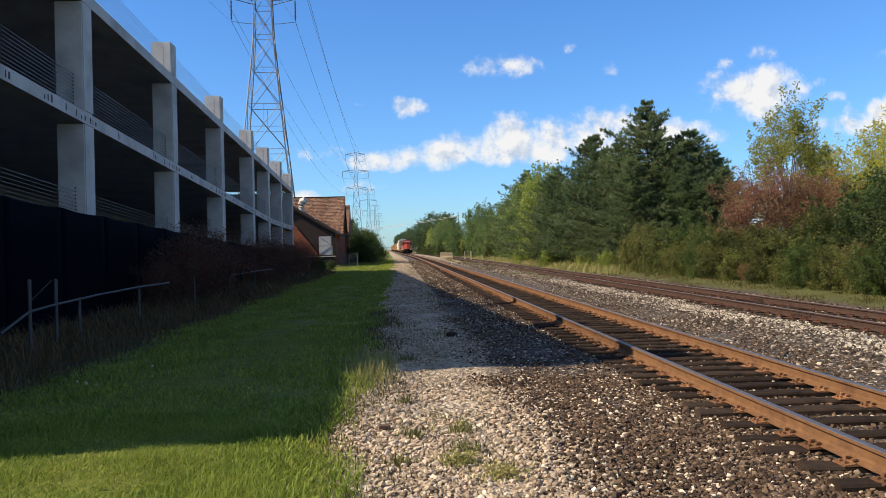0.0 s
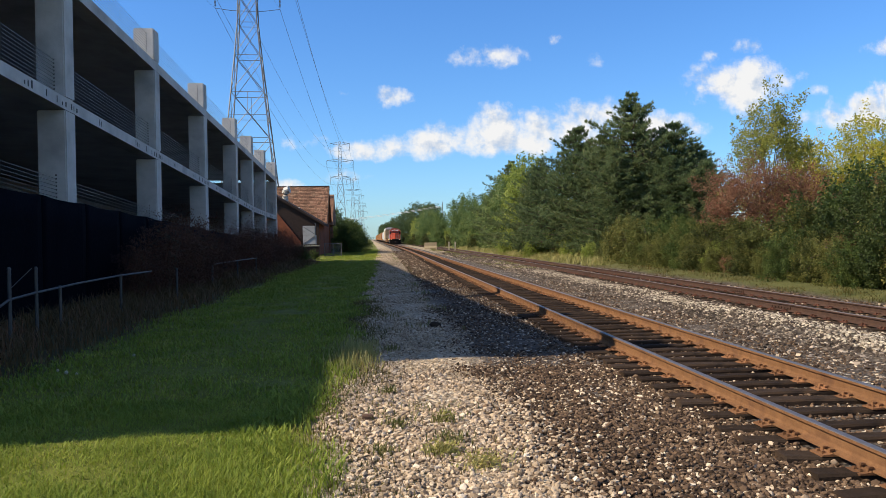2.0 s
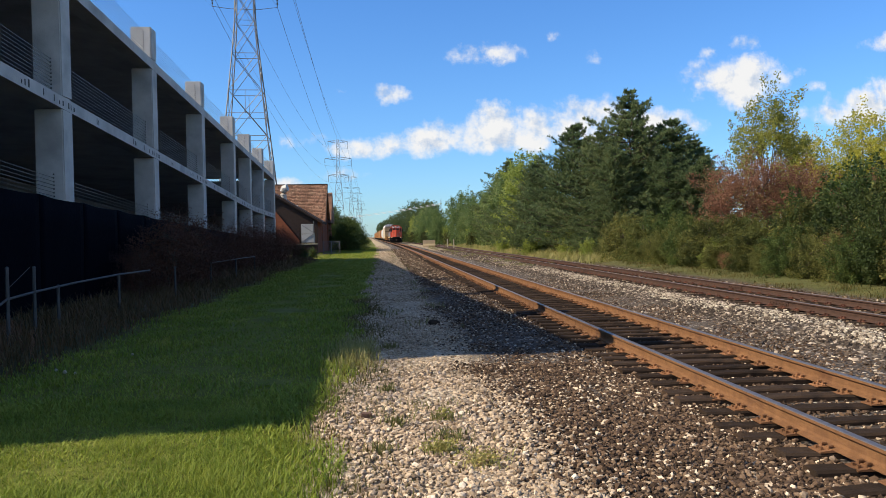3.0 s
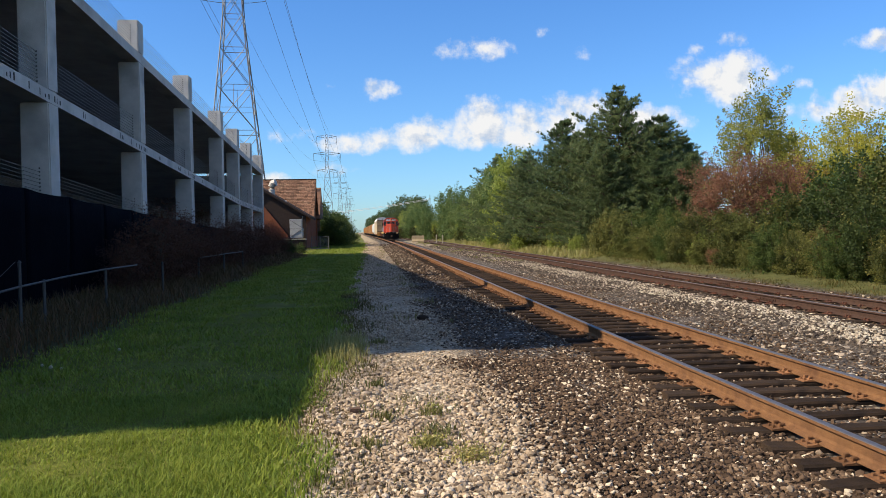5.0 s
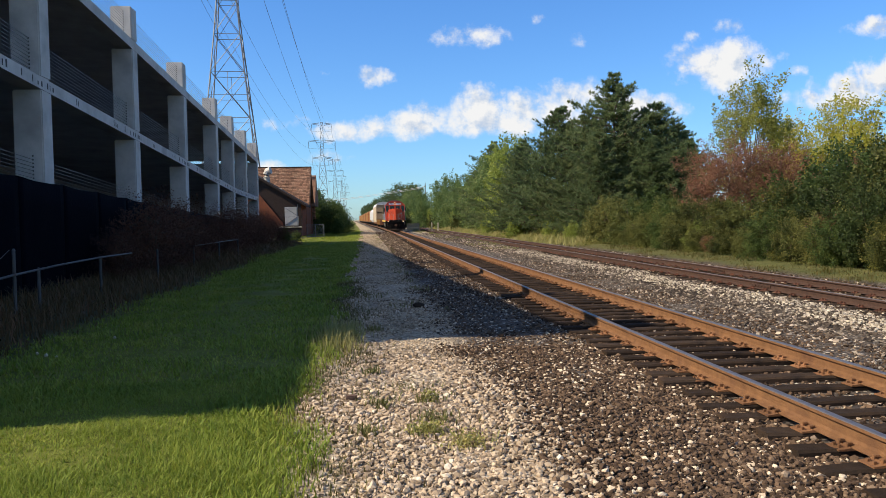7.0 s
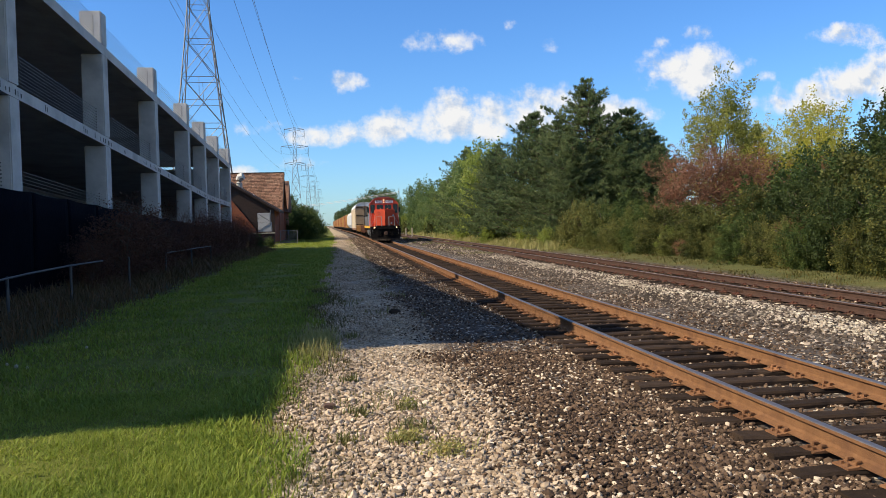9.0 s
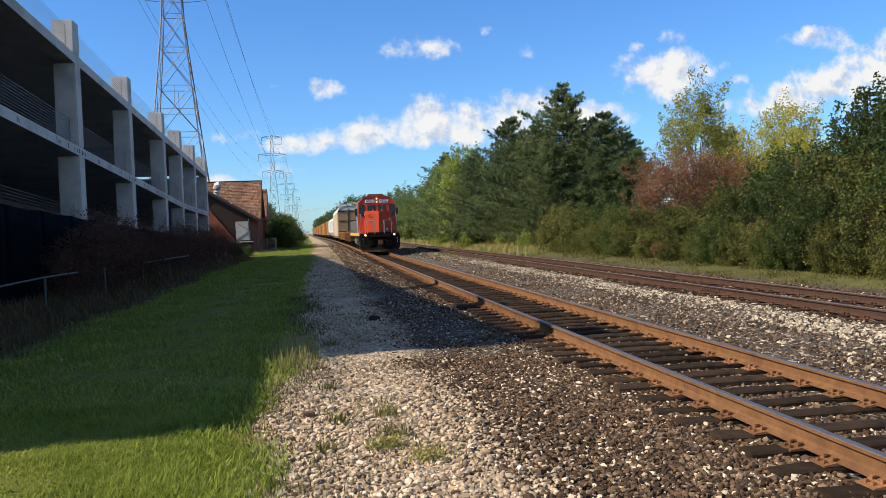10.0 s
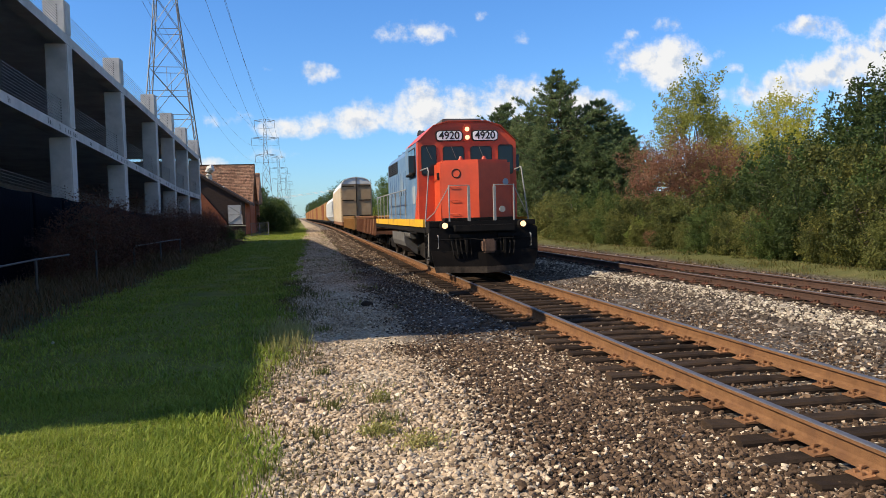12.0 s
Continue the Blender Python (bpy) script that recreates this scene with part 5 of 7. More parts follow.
RACK_DOOR = mat("brown_rack_doors", (0.33, 0.225, 0.125), (0.26, 0.175, 0.10), 1.3, 0.7, bump=0.15, dirt_or_sheen=(0.40, 0.31, 0.20))
RACK_ROOF = mat("galvanised_white_roof", (0.62, 0.62, 0.60), (0.52, 0.52, 0.50), 2, 0.55, bump=0.1)
GON_BROWN = mat("rust_brown_gondola", (0.20, 0.085, 0.045), (0.10, 0.05, 0.032), 2.2, 0.85, bump=0.3, dirt_or_sheen=(0.30, 0.17, 0.065))
COUPLER = mat("grimy_brown_coupler", (0.13, 0.075, 0.052), (0.06, 0.038, 0.028), 6, 0.8, bump=0.3)
GON_TAN = mat("ochre_brown_flatcar", (0.34, 0.19, 0.06), (0.22, 0.11, 0.045), 1.8, 0.8, bump=0.3, dirt_or_sheen=(0.14, 0.075, 0.04))
CAR_WHITE = mat("white_hopper_paint", (0.72, 0.72, 0.70), (0.60, 0.60, 0.58), 1.5, 0.6, bump=0.1, dirt_or_sheen=(0.40, 0.38, 0.34))
CAR_ORANGE = mat("orange_boxcar_paint", (0.46, 0.27, 0.095), (0.37, 0.20, 0.07), 1.6, 0.65, bump=0.15, dirt_or_sheen=(0.28, 0.14, 0.06))
CAR_RUST = mat("rust_red_boxcar_paint", (0.34, 0.125, 0.05), (0.25, 0.09, 0.04), 1.6, 0.7, bump=0.15, dirt_or_sheen=(0.18, 0.09, 0.05))


def wheelset(parent, y, r=0.5):
    """Two flanged wheels on an axle, centred on the axle so that it can turn."""
    bm = bmesh.new()
    rod(bm, (-0.75, 0, 0), (0.75, 0, 0), 0.085, 10)
    for s in (-1, 1):
        rod(bm, (s * 0.69, 0, 0), (s * 0.715, 0, 0), r + 0.028, 24)
        rod(bm, (s * 0.715, 0, 0), (s * 0.83, 0, 0), r, 24)
        rod(bm, (s * 0.83, 0, 0), (s * 0.845, 0, 0), r * 0.42, 12)
        for k in range(3):
            a = k * 2.094
            rod(bm, (s * 0.83, 0.3 * math.cos(a), 0.3 * math.sin(a)), (s * 0.84, 0.3 * math.cos(a), 0.3 * math.sin(a)), 0.05, 6)
    w = part("wheelset", bm, WHEEL, parent)
    w.location = (0, y, r)
    WHEELSETS.append((w, y, r))
    return w


WHEELSETS = []
TRAIN = []            # vehicle and its distance behind the front of the train


def truck(parent, y, wheelbase=1.8, r=0.42):
    bm = bmesh.new()
    for s in (-1, 1):
        x0, x1 = sorted((s * 0.93, s * 1.08))
        prism(bm, [(y - wheelbase / 2 - 0.35, r - 0.10), (y - wheelbase / 2 - 0.35, r + 0.14), (y - 0.45, r + 0.30), (y + 0.45, r + 0.30), (y + wheelbase / 2 + 0.35, r + 0.14),
                   (y + wheelbase / 2 + 0.35, r - 0.10), (y + 0.5, r - 0.20), (y - 0.5, r - 0.20)], "x", x0, x1)
        for yy in (y - wheelbase / 2, y + wheelbase / 2):
            rod(bm, (s * 1.08, yy, r), (s * 1.16, yy, r), 0.12, 10)
        for k in (-0.18, 0, 0.18):
            rod(bm, (s * 1.0, y + k, r - 0.12), (s * 1.0, y + k, r + 0.24), 0.065, 8)
    box(bm, -0.95, 0.95, y - 0.2, y + 0.2, r, r + 0.22, bevel=0.02)
    part("truck_frame", bm, LOCO_BLACK, parent)
    for yy in (y - wheelbase / 2, y + wheelbase / 2):
        wheelset(parent, yy, r)


def coupler(parent, y, way):
    bm = bmesh.new()
    box(bm, -0.11, 0.11, min(y, y + way * 0.55), max(y, y + way * 0.55), 0.72, 0.96, bevel=0.03)
    box(bm, -0.19, 0.17, min(y + way * 0.5, y + way * 0.78), max(y + way * 0.5, y + way * 0.78), 0.66, 1.02, bevel=0.05)
    part("coupler", bm, COUPLER, parent)


def window_pane(parent, name, outline, axis, lo, hi):
    """A glazed opening: black gasket with the pane proud in it."""
    cx, cy = sum(p[0] for p in outline) / len(outline), sum(p[1] for p in outline) / len(outline)
    grown = [(cx + (a - cx) * 1.10, cy + (b - cy) * 1.12) for a, b in outline]
    w = part(name, prism(bmesh.new(), grown, axis, lo, hi), GASKET, parent, "dark cab window")
    d = -0.006 if axis == "y" else (0.006 if hi > 0 else -0.006)
    part("pane", prism(bmesh.new(), outline, axis, (lo + d) if d < 0 else lo, hi if d < 0 else hi + d), WINDOW, w)
    return w


def rounded(x0, x1, z0, z1, r=0.07):
    out = []
    for cx, cz, a0 in ((x1 - r, z1 - r, 0), (x0 + r, z1 - r, 90), (x0 + r, z0 + r, 180), (x1 - r, z0 + r, 270)):
        for k in range(4):
            a = radians(a0 + 30 * k)
            out.append((cx + r * math.cos(a), cz + r * math.sin(a)))
    return out


def digits(text, parent, x, y, z, size):
    cu = bpy.data.curves.new("digits", "FONT")
    cu.body, cu.size, cu.extrude, cu.offset = text, size, 0.004, 0.006
    cu.align_x, cu.align_y = "CENTER", "CENTER"
    tmp = bpy.data.objects.new("digits", cu)
    scene.collection.objects.link(tmp)
    me = bpy.data.meshes.new_from_object(tmp.evaluated_get(bpy.context.evaluated_depsgraph_get()))
    bpy.data.objects.remove(tmp)
    me.materials.clear()
    me.materials.append(INK)
    ob = part("digits", me, None, parent, "black road number")
    ob.matrix_basis = pose(x, y, z, 90, 0, 0)
    return ob


def pipe(parent, name, pts, r=0.022, material=None, label=""):
    return part(name, tube(bmesh.new(), pts, r, 6), material or RAILING, parent, label)


def build_locomotive():
    g = thing("locomotive", "red-fronted blue diesel locomotive with lit headlights", "locomotive")
    DECK, CAB0, CAB1, HOOD1 = 1.52, 2.25, 5.25, 17.0
    # underframe and pilot
    bm = B(-1.52, 1.52, 0.35, 17.6, 1.18, DECK - 0.16, bevel=0.02)
    part("underframe", bm, LOCO_BLACK, g)
    for s in (-1, 1):
        x0, x1 = sorted((s * 1.50, s * 1.56))
        part("sill_stripe", B(x0, x1, 1.15, 17.0, DECK - 0.16, DECK + 0.06), SILL_YELLOW, g, "yellow sill stripe")
    part("walkway", B(-1.5, 1.5, 0.35, 17.6, DECK - 0.155, DECK - 0.01), LOCO_BLACK, g)
    bm = bmesh.new()
    prism(bm, [(-1.52, 0.42), (-1.52, 1.32), (1.52, 1.32), (1.52, 0.42)], "y", 0.22, 0.36)
    part("pilot_plate", bm, LOCO_BLACK, g)
    bm = bmesh.new()                                      # snow plough
    for s in (-1, 1):
        v = [bm.verts.new(p) for p in ((0, -0.06, 0.10), (s * 1.38, 0.12, 0.14), (s * 1.50, 0.16, 0.72), (0, 0.04, 0.66), (0, 0.02, 0.10), (s * 1.38, 0.20, 0.14), (s * 1.50, 0.24, 0.72), (0, 0.12, 0.66))]
        for f in ((0, 1, 2, 3), (5, 4, 7, 6), (0, 4, 5, 1), (3, 2, 6, 7), (1, 5, 6, 2)):
            bm.faces.new([v[i] for i in f])
    part("plough", bm, PLOUGH, g, "scuffed black snow plough")
    for s in (-1, 1):
        bm = bmesh.new()
        v = [bm.verts.new(q) for q in ((0, -0.075, 0.09), (s * 1.38, 0.105, 0.13), (s * 1.40, 0.112, 0.30), (0, -0.055, 0.26), (0, -0.05, 0.09), (s * 1.38, 0.13, 0.13), (s * 1.40, 0.137, 0.30), (0, -0.03, 0.26))]
        for f in ((0, 1, 2, 3), (5, 4, 7, 6), (0, 4, 5, 1), (3, 2, 6, 7), (1, 5, 6, 2), (0, 3, 7, 4)):
            bm.faces.new([v[i] for i in f])
        part("plough_edge", bm, PLOUGH_EDGE, g, "dusty worn plough edge")
        part("plough_bracket", B(*sorted((s * 0.50, s * 0.56)), 0.0, 0.22, 0.66, 1.0), LOCO_BLACK, g)
    part("anticlimber", B(-0.85, 0.85, 0.02, 0.36, 1.22, 1.40, bevel=0.02), LOCO_BLACK, g)
    coupler(g, 0.25, -1)
    coupler(g, 17.5, 1)
    for s in (-1, 1):                                      # steps at the corner
        for z in (0.45, 0.78, 1.1):
            x0, x1 = sorted((s * 1.15, s * 1.55))
            part("step", B(x0, x1, 0.55, 0.95, z, z + 0.04), LOCO_BLACK, g)
            part("step", B(x0, x1, 16.75, 17.15, z, z + 0.04), LOCO_BLACK, g)
        x0, x1 = sorted((s * 1.50, s * 1.54))
        part("step_side", B(x0, x1, 0.96, 1.02, 0.4, DECK - 0.16), LOCO_BLACK, g)
    # hoses and lift lever on the pilot
    for x in (-0.92, -0.80, -0.68, -0.55, -0.42, 0.42, 0.55, 0.68, 0.80):
        pipe(g, "brake_hose", [(x, 0.2, 1.1), (x * 1.02, 0.05, 0.9), (x * 0.97, 0.0, 0.62), (x * 0.9, 0.06, 0.50)], 0.022, LOCO_BLACK)
    for s in (-1, 1):
        part("hose_bracket", B(*sorted((s * 0.36, s * 0.98)), 0.12, 0.22, 1.06, 1.16, bevel=0.01), LOCO_BLACK, g)
        part("pilot_handle", tube(bmesh.new(), [(s * 1.30, 0.20, 0.78), (s * 1.30, 0.10, 0.80), (s * 1.30, 0.10, 1.12), (s * 1.30, 0.20, 1.14)], 0.016, 6), RAILING, g)
        part("step_edge", B(*sorted((s * 1.13, s * 1.57)), 0.54, 0.56, 0.455, 0.485), RAILING, g, "worn white step edge")
    pipe(g, "uncoupling_lever", [(-1.4, 0.12, 1.02), (-0.3, 0.05, 1.02), (0, -0.1, 0.98), (0.3, 0.05, 1.02), (1.4, 0.12, 1.02)], 0.016, LOCO_BLACK)
    # nose with a centre crease
    bm = bmesh.new()
    prism(bm, [(-1.02, CAB0 + 0.02), (-1.02, 1.16), (0, 0.74), (1.02, 1.16), (1.02, CAB0 + 0.02)], "z", DECK, 3.24)
    bmesh.ops.bevel(bm, geom=[e for e in bm.edges if abs(e.verts[0].co.z - e.verts[1].co.z) < 0.01 and e.verts[0].co.z > 3], offset=0.07, segments=2, affect="EDGES")
    nose = part("nose", bm, LOCO_RED, g, "vermilion low nose with a centre crease")
    for side in (-1,):
        bm = bmesh.new()
        n = 20
        pts = [(0.12 * math.cos(2 * math.pi * k / n), 0.12 * math.sin(2 * math.pi * k / n)) for k in range(n + 1)]
        for (a0, b0), (a1, b1) in zip(pts, pts[1:]):
            rod(bm, (a0, 0, b0), (a1, 0, b1), 0.013, 4)
        ring = part("lamp_ring", bm, GASKET, nose)
        ring.matrix_basis = pose(side * 0.60, 0.987 - 0.012, 2.86, 0, 0, side * 22.4)
    part("nose_latch", B(-1.07, -1.01, 1.35, 1.5, 2.7, 2.9), GASKET, nose)
    for x in (-0.38, 0.30):
        bm = rod(bmesh.new(), (x, 1.35, 3.23), (x, 1.35, 3.29), 0.085, 12, 0.075)
        rod(bm, (x, 1.35, 3.29), (x, 1.35, 3.36), 0.060, 12, 0.035)
        part("nose_beacon", bm, LOCO_RED, nose)
    for z in (1.72, 2.10, 2.48):
        pipe(nose, "grab_iron", [(-0.78, 1.075, z), (-0.78, 1.00, z), (-0.56, 0.91, z), (-0.56, 0.985, z)], 0.012, LOCO_RED)
    bm = rod(bmesh.new(), (0, 0, 0), (0, -0.012, 0), 0.10, 18)
    part("nose_plate", bm, PATCH, nose, "pale round plate").matrix_basis = pose(0.86, 1.092, 2.60, 0, 0, 22.4)
    for x, lean in ((-1.17, 0.16), (-0.42, 0.14), (0.42, 0.14)):
        pipe(g, "wiper", [(x - lean / 2, CAB0 - 0.05, 3.72), (x + lean / 2, CAB0 - 0.055, 3.36)], 0.010, TANK_GREY)
    part("nose_base", B(-1.0, 1.0, 0.70, 1.15, DECK - 0.01, DECK + 0.08, bevel=0.02), LOCO_BLACK, g)
    # cab
    prof = [(-1.50, DECK), (-1.50, 3.86), (-1.02, 4.33), (-0.58, 4.46), (0.58, 4.46), (1.02, 4.33), (1.50, 3.86), (1.50, DECK)]
    bm = bmesh.new()
    prism(bm, prof, "y", CAB0, CAB0 + 0.32)
    cab = part("cab_front", bm, LOCO_RED, g)
    body = part("cab_body", prism(bmesh.new(), prof, "y", CAB0 + 0.321, CAB1), LOCO_BLUE, g, "faded blue cab side")
    part("cab_roof_edge", prism(bmesh.new(), [(-1.49, 3.90), (-1.02, 4.36), (-0.58, 4.49), (0.58, 4.49), (1.02, 4.36), (1.49, 3.90), (1.02, 4.335), (0.58, 4.465), (-0.58, 4.465), (-1.02, 4.335)], "y", CAB0 - 0.06, CAB1 + 0.1), LOCO_RED, g)
    for s in (-1, 1):
        x0, x1 = sorted((s * 0.10, s * 0.70))
        window_pane(cab, "windscreen", rounded(x0 + 0.02 * s, x1 + 0.02 * s, 3.28, 3.70), "y", CAB0 - 0.02, CAB0 + 0.03)
        x0, x1 = sorted((s * 0.96, s * 1.38))
        window_pane(cab, "door_window", rounded(x0, x1, 2.92, 3.72), "y", CAB0 - 0.02, CAB0 + 0.03)
        x0, x1 = sorted((s * 0.17, s * 0.92))
        b = part("number_board", prism(bmesh.new(), rounded(x0, x1, 3.91, 4.17, 0.08), "y", CAB0 - 0.07, CAB0 + 0.02), BOARD, cab, "white number board")
        part("board_rim", prism(bmesh.new(), rounded(x0 - 0.03, x1 + 0.03, 3.88, 4.20, 0.09), "y", CAB0 - 0.05, CAB0 + 0.02), GASKET, b)
        digits("4920", b, s * 0.545, CAB0 - 0.072, 4.04, 0.31)
        # side windows
        sx = s * 1.50
        x0, x1 = sorted((sx, sx + s * 0.02))
        window_pane(body, "side_window", rounded(CAB0 + 0.55, CAB0 + 1.25, 3.02, 3.72, 0.05), "x", x0, x1)
        window_pane(body, "side_window", rounded(CAB0 + 1.35, CAB0 + 2.05, 3.02, 3.72, 0.05), "x", x0, x1)
        part("armrest", B(*sorted((sx, sx + s * 0.12)), CAB0 + 0.55, CAB0 + 2.1, 2.92, 3.0, bevel=0.02), LOCO_BLACK, body)
        part("wind_deflector", B(*sorted((sx + s * 0.02, sx + s * 0.22)), CAB0 + 0.48, CAB0 + 0.51, 3.0, 3.5), WINDOW, body, "small framed mirror")
        part("emblem_patch", prism(bmesh.new(), rounded(CAB0 + 0.7, CAB0 + 1.4, 2.05, 2.6, 0.12), "x", *sorted((sx, sx + s * 0.008))), PATCH, body, "pale worn emblem patch")
        bm = bmesh.new()
        tri = [(CAB0 + 0.325, DECK + 0.02), (CAB0 + 1.0, DECK + 0.02), (CAB0 + 0.325, 2.5)]
        part("red_flash", prism(bm, tri, "x", *sorted((sx, sx + s * 0.006))), LOCO_RED, body)
    lamp_box = part("headlight_housing", prism(bmesh.new(), rounded(-0.115, 0.115, 3.86, 4.38, 0.10), "y", CAB0 - 0.06, CAB0 + 0.02), LOCO_RED, cab)
    for z in (3.99, 4.23):
        part("headlight", rod(bmesh.new(), (0, CAB0 - 0.075, z), (0, CAB0 - 0.05, z), 0.068, 16), LAMP, lamp_box, "lit warm headlight")
    for s in (-1, 1):
        d = part("ditch_light", rod(bmesh.new(), (s * 1.10, 0.16, 1.40), (s * 1.10, 0.42, 1.40), 0.125, 16), LOCO_BLACK, g)
        part("lens", rod(bmesh.new(), (s * 1.10, 0.145, 1.40), (s * 1.10, 0.17, 1.40), 0.080, 16), LAMP, d, "lit ditch light lens")
    # roof gear
    part("roof_box", B(-0.62, 0.62, CAB0 + 0.7, CAB0 + 2.0, 4.46, 4.64, bevel=0.03), TANK_GREY, g, "grey cab roof cooler")
    bm = bmesh.new()
    for k, x in enumerate((-1.18, -1.05, -0.92)):
        rod(bm, (x + 0.3, CAB1 + 1.3, 4.50), (x + 0.3, CAB1 + 0.75 + 0.1 * k, 4.54), 0.03, 8, 0.085)
    rod(bm, (-0.75, CAB1 + 1.3, 4.20), (-0.75, CAB1 + 1.3, 4.52), 0.03)
    part("air_horn", bm, TANK_GREY, g)
    # long hood
    hood_prof = [(-0.92, DECK), (-0.92, 4.05), (-0.72, 4.30), (0.72, 4.30), (0.92, 4.05), (0.92, DECK)]
    hood = part("long_hood", prism(bmesh.new(), hood_prof, "y", CAB1 + 0.001, HOOD1), LOCO_BLUE, g, "blue long hood with hinged doors")
    for s in (-1, 1):
        for k in range(13):
            y = CAB1 + 0.35 + 0.85 * k
            door = part("hood_door", B(*sorted((s * 0.92, s * 0.945)), y, y + 0.78, 1.75, 3.45, bevel=0.01), LOCO_BLUE, hood)
            part("latch", B(*sorted((s * 0.945, s * 0.965)), y + 0.66, y + 0.70, 2.5, 2.66), GASKET, door)
        for y0, y1 in ((CAB1 + 0.2, CAB1 + 1.5), (HOOD1 - 4.2, HOOD1 - 2.5), (HOOD1 - 2.4, HOOD1 - 0.7)):
            gr = part("grille", B(*sorted((s * 0.921, s * 0.95)), y0, y1, 3.52, 4.02), GASKET, hood, "black air intake grille")
            for k in range(6):
                part("slat", B(*sorted((s * 0.95, s * 0.958)), y0, y1, 3.54 + 0.08 * k, 3.56 + 0.08 * k), LOCO_BLACK, gr)
    for y in (8.5, 12.2, 13.7, 15.2):
        f = part("radiator_fan", rod(bmesh.new(), (0, y, 4.295), (0, y, 4.48), 0.60, 24), LOCO_BLUE, hood)
        part("grid", rod(bmesh.new(), (0, y, 4.48), (0, y, 4.49), 0.54, 24), GASKET, f)
    part("exhaust_stack", B(-0.3, 0.3, 9.8, 10.3, 4.30, 4.52, bevel=0.02), LOCO_BLACK, hood)
    # handrails
    for s in (-1, 1):
        for k in range(8):
            y = 5.6 + 1.55 * k
            pipe(g, "stanchion", [(s * 1.50, y, DECK), (s * 1.50, y, DECK + 1.05)], 0.018)
        pipe(g, "handrail", [(s * 1.50, 5.3, DECK + 1.05), (s * 1.50, 16.6, DECK + 1.05), (s * 1.46, 17.1, DECK + 0.8)], 0.022)
        pipe(g, "corner_handrail", [(s * 1.50, 1.02, 0.6), (s * 1.50, 1.05, DECK), (s * 1.36, 1.14, DECK + 1.40), (s * 1.37, 1.25, DECK + 1.52), (s * 1.44, CAB0 - 0.01, DECK + 1.50)], 0.019)
        pipe(g, "corner_handrail", [(s * 1.50, 0.50, 0.55), (s * 1.50, 0.48, 1.32)], 0.020)
        pipe(g, "cab_grab_iron", [(s * 0.95, CAB0 - 0.01, 2.0), (s * 0.95, CAB0 - 0.09, 2.1), (s * 0.95, CAB0 - 0.09, 2.85), (s * 0.95, CAB0 - 0.01, 2.9)], 0.014)
        # front platform rail: two posts and a top bar
        pipe(g, "platform_rail", [(s * 0.36, 0.42, DECK - 0.1), (s * 0.36, 0.42, DECK + 0.98), (s * 0.92, 0.42, DECK + 0.98), (s * 0.92, 0.42, DECK - 0.1)], 0.026)
        part("rail_bracket", B(*sorted((s * 0.33, s * 0.40)), 0.38, 0.46, DECK - 0.2, DECK + 0.95), RAILING, g)
        pipe(g, "platform_chain", [(s * 0.92, 0.42, DECK + 0.95), (s * 1.30, 0.60, DECK + 0.25), (s * 1.48, 0.9, DECK + 0.05)], 0.014)
    part("brake_wheel", rod(bmesh.new(), (0.62, 0.55, DECK + 0.30), (0.62, 0.60, DECK + 0.30), 0.085, 14), RAILING, g)
    # tank, trucks
    bm = bmesh.new()
    prism(bm, [(-1.38, 0.62), (-1.45, 0.80), (-1.45, 1.10), (1.45, 1.10), (1.45, 0.80), (1.38, 0.62), (1.0, 0.32), (-1.0, 0.32)], "y", 6.6, 10.6)
    part("fuel_tank", bm, TANK_GREY, g, "grey fuel tank under the frame")
    for s in (-1, 1):
        part("air_reservoir", rod(bmesh.new(), (s * 1.28, 5.2, 1.06), (s * 1.28, 8.6, 1.06), 0.15, 14), TANK_GREY, g)
        part("battery_box", B(*sorted((s * 1.1, s * 1.5)), 3.0, 4.9, 1.12, 1.36, bevel=0.02), LOCO_BLACK, g)
    truck(g, 4.0, 2.75, 0.51)
    truck(g, 13.6, 2.75, 0.51)
    return g


def ribs(parent, name, paint, x, y0, y1, n, z0, z1, depth=0.06, w=0.12):
    me = finish(B(-depth / 2, depth / 2, 0, w, z0, z1), paint, name)
    for k in range(n):
        for s in (-1, 1):
            part(name, me, None, parent).location = (s * (x + depth / 2), y0 + (y1 - y0 - w) * k / (n - 1), 0)


def build_gondola(length, paint, label, top):
    g = thing("gondola_car", label, "freight car")
    bm = bmesh.new()
    for s in (-1, 1):
        box(bm, *sorted((s * 1.38, s * 1.44)), 0.6, length - 0.6, 0.75, top)
    box(bm, -1.38, 1.38, 0.6, length - 0.6, 0.95, 1.05)
    box(bm, -1.38, 1.38, 0.6, 0.68, 0.75, top), box(bm, -1.38, 1.38, length - 0.68, length - 0.6, 0.75, top)
    part("body", bm, paint, g)
    ribs(g, "side_rib", paint, 1.441, 0.7, length - 0.7, int(length / 1.15), 0.7, top - 0.08)
    for s in (-1, 1):
        part("top_chord", B(*sorted((s * 1.36, s * 1.52)), 0.58, length - 0.58, top, top + 0.10, bevel=0.015), paint, g)
    part("centre_sill", B(-0.35, 0.35, 0.1, length - 0.1, 0.55, 0.94), LOCO_BLACK, g)
    coupler(g, 0.35, -1)
    truck(g, 2.2)
    truck(g, length - 2.2)
    return g


